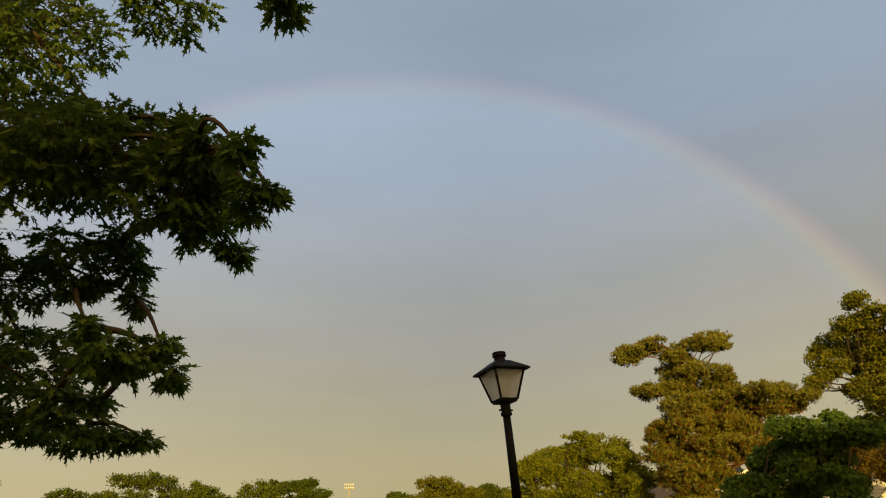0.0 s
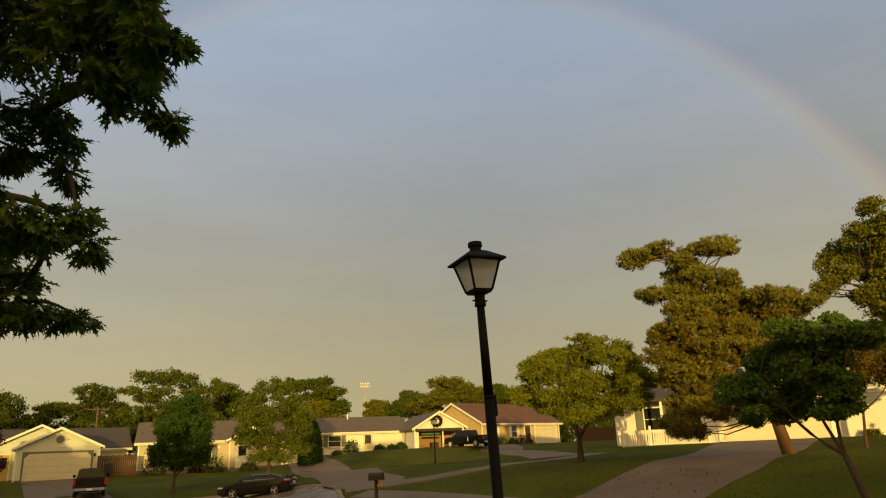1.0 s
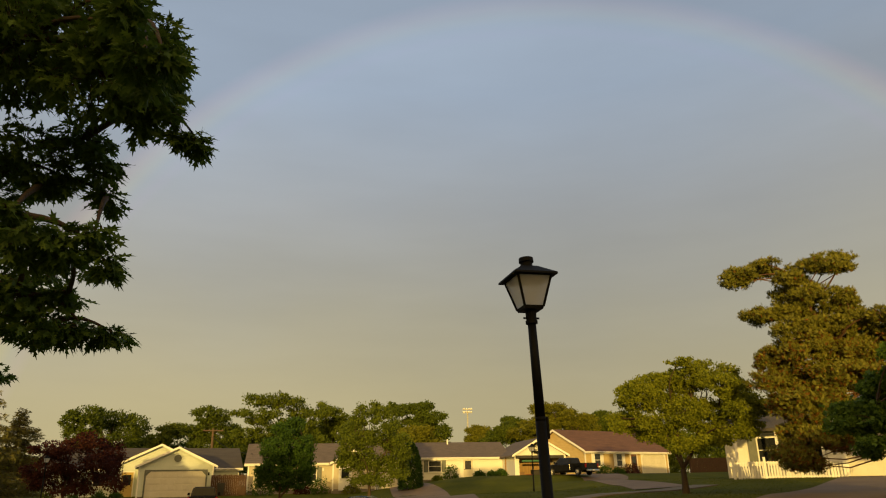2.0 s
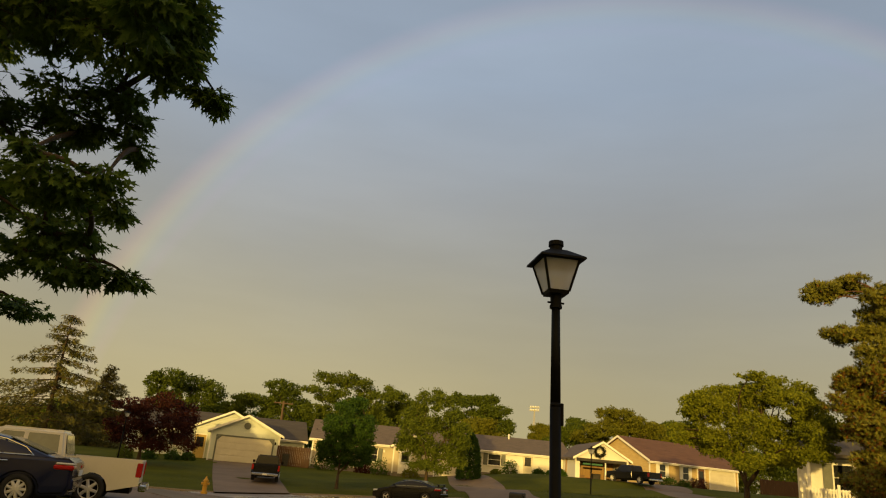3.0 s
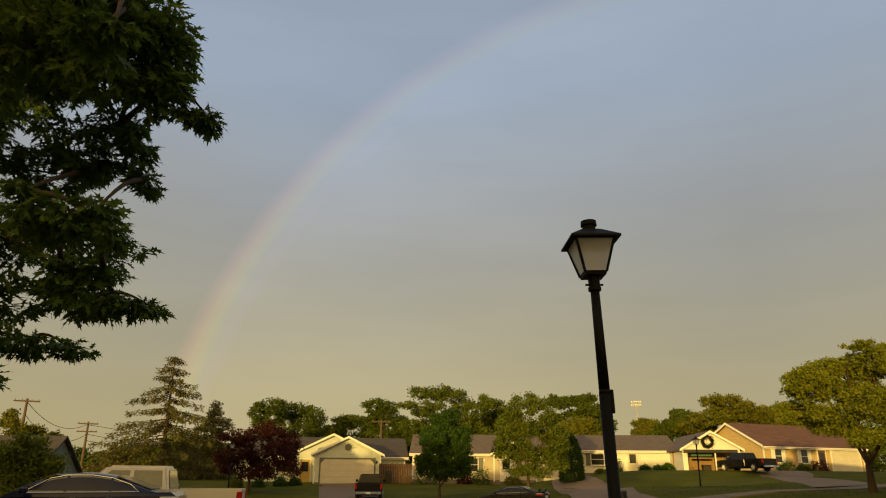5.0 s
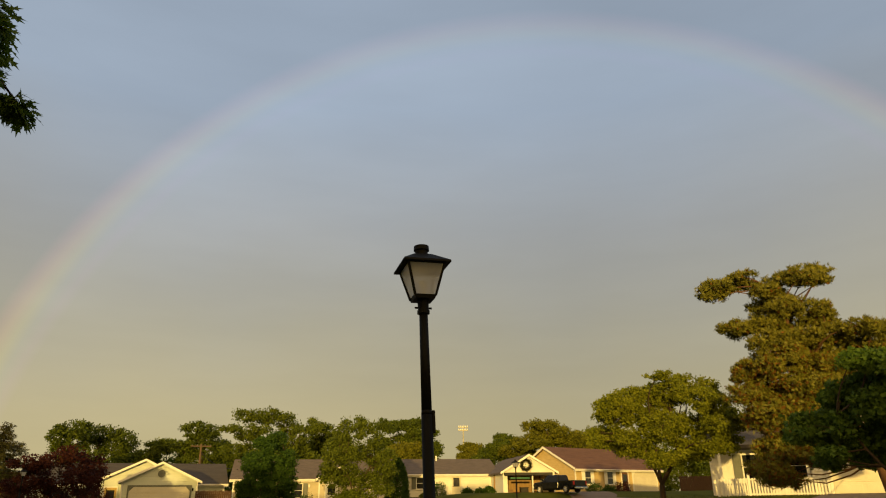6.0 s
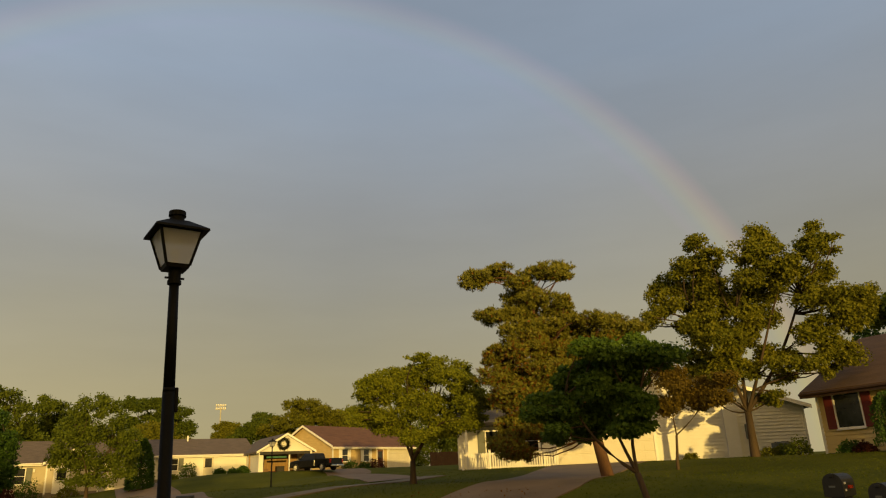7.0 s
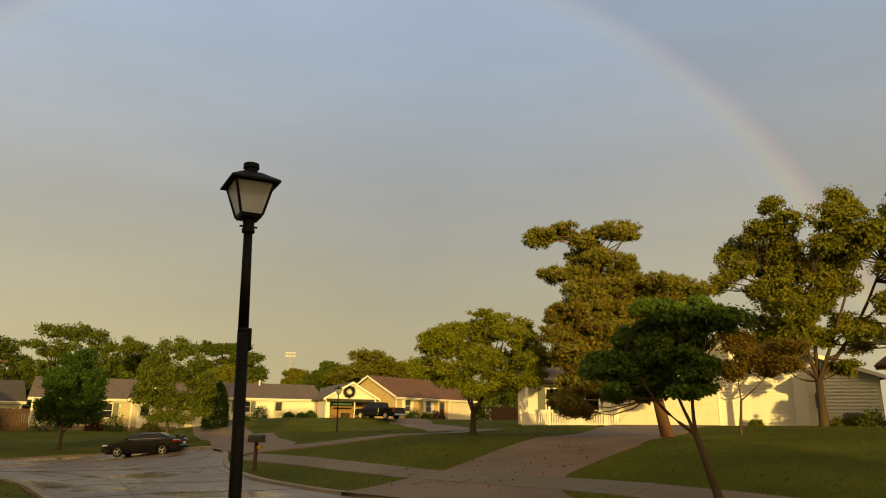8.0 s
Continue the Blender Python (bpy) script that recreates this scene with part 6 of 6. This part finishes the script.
def mail_shell(w_, h, l_):
    """A letter box with a round top, its door towards -y."""
    bm = bmesh.new()
    o = [(-w_ / 2, 0), (w_ / 2, 0), (w_ / 2, h - w_ / 2)] + [(w_ / 2 * math.cos(math.pi * k / 8), h - w_ / 2 + w_ / 2 * math.sin(math.pi * k / 8)) for k in range(1, 8)] + [(-w_ / 2, h - w_ / 2)]
    prism(bm, o, 0, l_)
    bmesh.ops.recalc_face_normals(bm, faces=bm.faces)
    return bm


def mailbox(at, rz, post, label, box_z=1.0, size=1.0):
    root = thing("mailbox", at, label, "mailbox", rz=rz)
    root.scale = (size,) * 3
    bm = mail_shell(0.24, 0.30, 0.50)
    bm.transform(Matrix.Translation((0, -0.25, box_z)))
    shell = part("box", bm, MAIL_BLACK, root)
    bm = mail_shell(0.255, 0.31, 0.025)
    bm.transform(Matrix.Translation((0, -0.277, box_z - 0.004)))
    lid = part("door", bm, MAIL_BLACK, shell)
    part("latch", boxed((-0.03, -0.30, box_z + 0.25), (0.03, -0.278, box_z + 0.29), 0.005), MAIL_BLACK, lid)
    part("flag", boxed((0.1205, -0.06, box_z + 0.10), (0.135, 0.12, box_z + 0.14)), TAIL, shell, "red signal flag")
    for i in range(2):
        part("number_bar", boxed((0.1205, -0.20, box_z + 0.07 + i * 0.09), (0.125, -0.13, box_z + 0.10 + i * 0.09)), WHITE, shell, "white plain bar")
    part("number_bar", boxed((-0.05, -0.283, box_z + 0.12), (0.03, -0.2785, box_z + 0.145)), SHUTTER_GREY, shell, "grey plain bar")
    if post == "plastic":
        part("post", boxed((-0.075, -0.06, -0.3), (0.075, 0.09, box_z - 0.005), 0.015), MAIL_BLACK, root)
        part("collar", boxed((-0.11, -0.15, box_z - 0.10), (0.11, 0.16, box_z - 0.006), 0.02), MAIL_BLACK, root)
    else:
        part("post", cone(bmesh.new(), (0, 0.12, -0.3), (0, 0.02, box_z - 0.005), 0.032, 0.032, 10), MAIL_BLACK, root)
        part("brace", cone(bmesh.new(), (0, 0.07, box_z - 0.35), (0, -0.18, box_z - 0.005), 0.016, 0.016, 8), MAIL_BLACK, root)
    return root


mailbox((10.74, 7.01, 0.04), -74, "plastic", "black mailbox on a thick black plastic post", 0.87, 1.05)
mailbox((10.23, 6.05, 0.02), -78, "metal", "black mailbox on a thin braced metal post", 0.86, 0.98)
tw = thing("mailbox", (4.25, 23.6, 0.0), "pair of dark mailboxes on a wooden post by the kerb", "mailbox", rz=62)
for s_ in (-0.13, 0.13):
    bm = mail_shell(0.17, 0.20, 0.42)
    bm.transform(Matrix.Translation((s_, -0.21, 0.95)))
    part("box", bm, MAIL_BLACK, tw)
part("shelf", boxed((-0.25, -0.23, 0.915), (0.25, 0.21, 0.948), 0.005), MAIL_WOOD, tw)
part("post", boxed((-0.05, -0.05, -0.3), (0.05, 0.05, 0.913), 0.008), MAIL_WOOD, tw, "weathered brown wooden post")
part("paper_tube", boxed((-0.08, -0.20, 0.70), (0.08, -0.052, 0.82), 0.02), HYDRANT, tw, "yellow paper tube under the boxes")

# ---- hydrant ----
hy = thing("fire_hydrant", (-9.17, 37.91, rise(-9.17, 37.91)), "yellow fire hydrant on the grass by the kerb", "fire hydrant")
bm = bmesh.new()
cone(bm, (0, 0, -0.1), (0, 0, 0.06), 0.17, 0.17, 14)
cone(bm, (0, 0, 0.06), (0, 0, 0.55), 0.115, 0.105, 14)
part("barrel", bm, HYDRANT, hy)
bm = bmesh.new()
cone(bm, (0, 0, 0.55), (0, 0, 0.60), 0.15, 0.15, 14)
cone(bm, (0, 0, 0.60), (0, 0, 0.74), 0.125, 0.04, 14)
cone(bm, (0, 0, 0.74), (0, 0, 0.80), 0.03, 0.03, 6)
part("bonnet", bm, HYDRANT, hy)
for d_ in ((1, 0), (-1, 0), (0, -1)):
    part("outlet", cone(bmesh.new(), (d_[0] * 0.09, d_[1] * 0.09, 0.44), (d_[0] * 0.20, d_[1] * 0.20, 0.44), 0.06, 0.065, 10), HYDRANT, hy)

# ---- poles, wires, floodlight mast ----
POLE = surface("weathered_pole", (0.07, 0.045, 0.03), (0.14, 0.095, 0.065), 0.9, 3, 40, 0.4, stretch=(1, 1, 0.15))


def utility_pole(az, far, top_el, label, arms=2, rz=0):
    x, y = aim(az, far)
    h = 1.6 + far * math.tan(radians(top_el))
    root = thing("utility_pole", (x, y, 0), label, "utility pole", "utility poles", rz=rz)
    part("pole", cone(bmesh.new(), (0, 0, -0.5), (0, 0, h), 0.20, 0.13, 10), POLE, root)
    for i in range(arms):
        part("crossarm", boxed((-1.25, -0.16, h - 0.35 - i * 1.0), (1.25, -0.13 + 0.1, h - 0.2 - i * 1.0), 0.01), POLE, root)
        for k in (-1.1, -0.45, 0.45, 1.1):
            part("insulator", cone(bmesh.new(), (k, -0.1, h - 0.2 - i), (k, -0.1, h - 0.03 - i), 0.045, 0.03, 6), SHUTTER_GREY, root)
    return (x, y, h)


p1 = utility_pole(-30.6, 105, 3.5, "weathered wooden utility pole with two crossarms", 2, 25)
p2 = utility_pole(-34.6, 88, 4.9, "tall wooden utility pole with one crossarm", 1, 30)
p3 = utility_pole(-9.0, 96, 4.2, "slim wooden utility pole behind the houses", 1, 10)
p4 = utility_pole(63.2, 52, 11.8, "dark utility pole behind the yellow house", 1, 50)
sag = []
for a, b, drop, low in ((p2, p1, 1.5, 0.3), (p2, p1, 1.8, 1.6), (p1, (-30, 120, 5.5), 1.2, 1.6), (p1, (-30, 120, 5.0), 1.2, 2.4), (p1, (-30, 120, 7.2), 1.0, 0.4), (p3, (-7.2, 68.0, 4.4), 0.5, 1.0)):
    va, vb = Vector(a) - Vector((0, 0, low)), Vector(b)
    if b is p1:
        vb = vb - Vector((0, 0, low))
    sag.append([(va.lerp(vb, k / 12) - Vector((0, 0, drop * 4 * (k / 12) * (1 - k / 12))), 0.03) for k in range(13)])
for line in sag:
    tv, tf = tube([line], 5)
    tagged(sheet("overhead_wire", tv, tf, BLACK_PAINT), "thin dark overhead wire hung between poles", "wire", "overhead wires")
x_, y_ = aim(11.02, 380)
mast = thing("floodlight_mast", (x_, y_, 0), "tall pale sports floodlight mast far off", "floodlight mast", rz=-11)
MAST = surface("galvanised_steel", (0.35, 0.32, 0.27), (0.45, 0.42, 0.36), 0.5, 1, 10, 0.05)
part("pole", cone(bmesh.new(), (0, 0, -1), (0, 0, 37.5), 0.45, 0.28, 10), MAST, mast)
part("crossbar", boxed((-2.6, -0.2, 36.6), (2.6, 0.1, 36.9)), MAST, mast)
part("crossbar", boxed((-2.6, -0.2, 38.2), (2.6, 0.1, 38.5)), MAST, mast)
for k in range(6):
    for zz in (36.9, 38.5):
        part("floodlight", boxed((-2.5 + k * 0.9, -0.9, zz), (-2.0 + k * 0.9, -0.1, zz + 0.75), 0.1), WHITE, mast)

# ---- fences and small garden things ----
fen = thing("wooden_fence", (*aim(-8.9, 65.5), 0.8), "red-brown wooden board fence between two houses", "fence", rz=8)
for i in range(19):
    part("board", boxed((i * 0.155, 0, -0.3), (i * 0.155 + 0.145, 0.025, 1.75 + 0.03 * math.sin(i * 2.1))), RUST_WOOD, fen)
for z_ in (0.3, 1.4):
    part("rail", boxed((0, 0.027, z_), (2.95, 0.07, z_ + 0.09)), RUST_WOOD, fen)
fen2 = thing("wooden_fence", (24.8, 66.0, 1.9), "brown board fence beyond the gravel driveway", "fence", rz=-10)
for i in range(70):
    part("board", boxed((9 + i * 0.155, 0, -0.3), (9 + i * 0.155 + 0.145, 0.025, 1.55 + 0.03 * math.sin(i * 2.1))), RUST_WOOD, fen2)

for az, far, r, h, mat, lab in [(9.35, 67.6, 0.75, 1.15, DEEP, "round clipped dark green shrub by a white wall"), (8.3, 67.8, 0.5, 0.4, GREEN, "low green shrub by a white wall"), (11.6, 66.5, 0.5, 0.45, DEEP, "low dark shrub by a white wall"), (12.6, 65.0, 0.45, 0.4, DEEP, "low dark shrub by a white wall"), (13.3, 64.0, 0.5, 0.5, DEEP, "low dark shrub by a white wall"),
                               (-0.9, 65.4, 0.9, 1.3, DEEP, "dark rounded shrub in front of the tan house"), (-2.2, 65.4, 0.7, 0.9, RED, "dark reddish shrub in front of the tan house"), (-5.2, 64.8, 1.0, 1.5, DEEP, "dark green shrub at a house corner"), (1.6, 64.4, 0.8, 0.8, OLIVE, "low olive shrub before the porch"),
                               (-15.3, 63.3, 0.5, 0.7, DEEP, "small dark shrub beside a door"), (-16.4, 63.0, 0.6, 0.8, DEEP, "small dark shrub below windows"), (-18.0, 62.5, 0.6, 0.7, DEEP, "small dark shrub below windows"), (-19.6, 62.0, 0.6, 0.9, GREEN, "green shrub at a house end"),
                               (21.3, 74.5, 0.8, 0.9, DEEP, "dark shrub below a brick wall"), (22.4, 75.5, 0.7, 0.7, DEEP, "dark shrub below a brick wall"), (23.4, 76, 0.9, 1.0, RED, "reddish shrub below a brick wall"),
                               (57.9, 33.4, 0.45, 0.45, DEEP, "small dark shrub below a yellow wall"), (58.8, 33.1, 0.4, 0.35, RED, "small reddish shrub below a yellow wall"), (63.2, 31.2, 0.4, 0.4, GREEN, "small leafy plant below a yellow wall"), (64.5, 30.6, 0.35, 0.35, DEEP, "small leafy plant below a yellow wall"), (65.8, 30.2, 0.4, 0.45, RED, "small reddish plant below a yellow wall"),
                               (53.9, 36, 0.5, 0.45, GREEN, "low green plants in a flower bed"), (54.8, 35, 0.5, 0.7, GREEN, "leafy green plant in a flower bed"), (52.9, 36, 0.5, 0.35, OLIVE, "low green plants in a flower bed"), (47.5, 39.5, 0.4, 0.3, OLIVE, "low plants at a wall foot")]:
    shrub(aim(az, far), r, h, mat, lab, 650, 0.13 if far > 45 else 0.09)
# weeping tree by the yellow house
wx, wy = aim(60.9, 32.0)
weep = thing("weeping_tree", (wx, wy, rise(wx, wy)), "small dark green weeping tree before a yellow wall", "weeping tree")
lines, pts, outs = [limb((0, 0, -0.2), (0.05, 0, 1.75), 0.07, 0.04)], [], []
for k in range(46):
    a = rng.uniform(0, 2 * math.pi)
    r = rng.uniform(0.2, 0.80)
    start, bot = Vector((0.05, 0, 1.7)), rng.uniform(0.05, 0.55)
    line = [(start, 0.015), (Vector((r * 0.6 * math.cos(a), r * 0.6 * math.sin(a), 2.15 - 0.1 * r)), 0.012), (Vector((r * math.cos(a), r * math.sin(a), 1.75 - 0.2 * r)), 0.008), (Vector((r * 1.08 * math.cos(a), r * 1.08 * math.sin(a), bot)), 0.004)]
    lines.append(line)
    for (p, _), (q, _) in zip(line[1:], line[2:]):
        t = rng.uniform(0, 1, 60)[:, None]
        pts.append(np.array(p) * (1 - t) + np.array(q) * t + rng.normal(size=(60, 3)) * 0.05)
        outs.append(np.repeat([[math.cos(a) * 0.2, math.sin(a) * 0.4, -1.0]], 60, axis=0))
vs, fs = tube(lines, 5)
sheet("trunk", vs, fs, BARK, weep, True)
scatter("crown", np.concatenate(pts), 0.10, LEAF_PLAIN, DEEP, weep, 0.9, np.concatenate(outs), wild=0.6)

# fallen leaves on the driveway and rough tufts in the lawns
lx = rng.uniform(0, 1, (230, 2))
spots = []
for u_, v_ in lx:
    p = np.array((6.6, 16.2)) + u_ * np.array((5.8, 3.2)) + (v_ - 0.5) * np.array((2.4, -4.4))
    spots.append((p[0], p[1], rise(*p) + 0.05))
fallen = scatter("fallen_leaves", np.array(spots), 0.055, LEAF_PAIR, RUST, None, -0.2)
tagged(fallen, "brown fallen leaves strewn over a driveway", "leaves", kind="stuff")
tufts = []
while len(tufts) < 60000:
    x, y = rng.uniform(-14, 28), rng.uniform(8, 50)
    if rng.uniform() > 12.0 / max(12.0, math.hypot(x, y)) or -2 < 0.92 * x + 0.38 * y - 10.6 < -8:
        continue
    tufts.append((x, y))


def lines_keep(points):
    """Drop points that lie on the street, the driveways or the pavements."""
    down = Vector((0, 0, -1))
    graph = bpy.context.evaluated_depsgraph_get()
    kept = []
    for x, y in points:
        hit, place, _, _, ob, _ = scene.ray_cast(graph, Vector((x, y, 2.6)), down, distance=4)
        if hit and ob.name == "ground":
            kept.append((x, y, place.z - 0.015))
    return np.array(kept)


BLADE = (np.array([(-0.10, 0, 0), (0.10, 0, 0), (0.02, 1, 0.1), (0.16, 0.05, 0.1), (0.34, 0.02, 0.15), (0.36, 0.85, 0.3), (-0.3, 0.02, -0.1), (-0.14, 0.02, -0.15), (-0.34, 0.8, -0.2)]), [(0, 1, 2), (3, 4, 5), (6, 7, 8)])
GRASS_BLADE = leafy("grass_blades", (0.045, 0.066, 0.004), (0.115, 0.130, 0.009), 0.05, 0.4)
sod = lines_keep(tufts)
blades = scatter("grass", sod, 0.06, BLADE, GRASS_BLADE, None, -2.2, wild=0.5)
tagged(blades, "short uneven grass blades on the lawns", "grass", kind="stuff")

# dark cracks and tar seams in the street
TAR = surface("tar", (0.008, 0.008, 0.007), (0.02, 0.019, 0.017), 0.3, 2, 30, 0.2)
for way_, wide_ in (([(3.6, 26.5), (1.5, 27.5), (-1.5, 27.2), (-6, 29.5), (-12, 31)], 0.10), ([(4.0, 21.5), (2.2, 20.6), (0.4, 20.9), (-1.2, 20.0)], 0.07), ([(4.5, 18.0), (3.0, 17.6), (1.6, 17.9), (-0.4, 17.2)], 0.07), ([(1.2, 12), (0.9, 15.5), (0.7, 19), (0.2, 23), (-1.8, 26.5), (-5, 30)], 0.08),
                    ([(-1.4, 24), (-3.4, 29), (-4.0, 33), (-6, 37)], 0.10), ([(3.8, 34), (0.5, 33.6), (-3.5, 34.2), (-9, 34)], 0.09), ([(-2.4, 23.9), (-4.4, 27.0), (-7, 29.4), (-10, 33)], 0.12), ([(-6, 27.2), (-7.6, 30.5), (-9, 36)], 0.08), ([(5.6, 15.3), (4.6, 17.9), (3.75, 21.3), (3.4, 25)], 0.09)):
    pts_ = [(x + 0.12 * noise.noise((x * 1.7, y * 1.7, 1)), y + 0.12 * noise.noise((x * 1.7, y * 1.7, 5))) for x, y in resample(rounded(way_, 1), 0.5)]
    vs, fs = ribbon(offset(pts_, -wide_ / 2), offset(pts_, wide_ / 2), -0.043, 2, 0.5)
    tagged(sheet("road_crack", vs, fs, TAR), "dark tar-filled crack in the wet asphalt", "crack", "street cracks", "structure")

# tall trees added out of view behind the walker to shade the houses ahead
for az, far, top, wide in [(-109, 46, 9.6, 6), (-113.2, 38, 8.4, 6), (-119, 31, 9.0, 5.5), (-126, 26, 9.0, 5), (-100, 44, 10, 6), (-92, 40, 9, 6), (-85, 34, 8, 5), (-82, 30, 8.6, 5.5)]:
    h = top - 0.5
    tree("broadleaf_tree", az, far, 0.2, [(0, h * 0.66, wide * 0.7, h * 0.32), (0.4 * wide, h * 0.55, wide * 0.55, h * 0.3), (-0.4 * wide, h * 0.55, wide * 0.55, h * 0.3)], h * 0.25, 0.5, 4000, GREEN, "unseen tall leafy tree added on the near side to block sun", trunk=0.25, clump=0.8, twigs=8, group="trees on the near side", template=LEAF_PLAIN)

# unseen houses added to close the surroundings that car paint and glass mirror
h10 = house_at("house", (30.0, -24.0, 0.4), 180, "unseen ranch house added across the street behind the walker")
volume(h10, 0, 17.0, 0, 9.0, 2.5, 1.7, "x", TAN_SIDING, GREY_SHINGLE, 0)
h11 = house_at("house", (-24.0, -10.0, 0.3), 180, "unseen ranch house added beside the near garage")
volume(h11, 0, 16.0, 0, 9.0, 2.6, 2.2, "x", TAN_SIDING, DARK_SHINGLE, 0)
h12 = house_at("house", (36.0, -4.0, 1.2), -94.5, "unseen ranch house added next to the yellow one")
volume(h12, 0, 15.0, 0, 8.0, 2.5, 1.9, "x", TAN_SIDING, GREY_SHINGLE, 0)
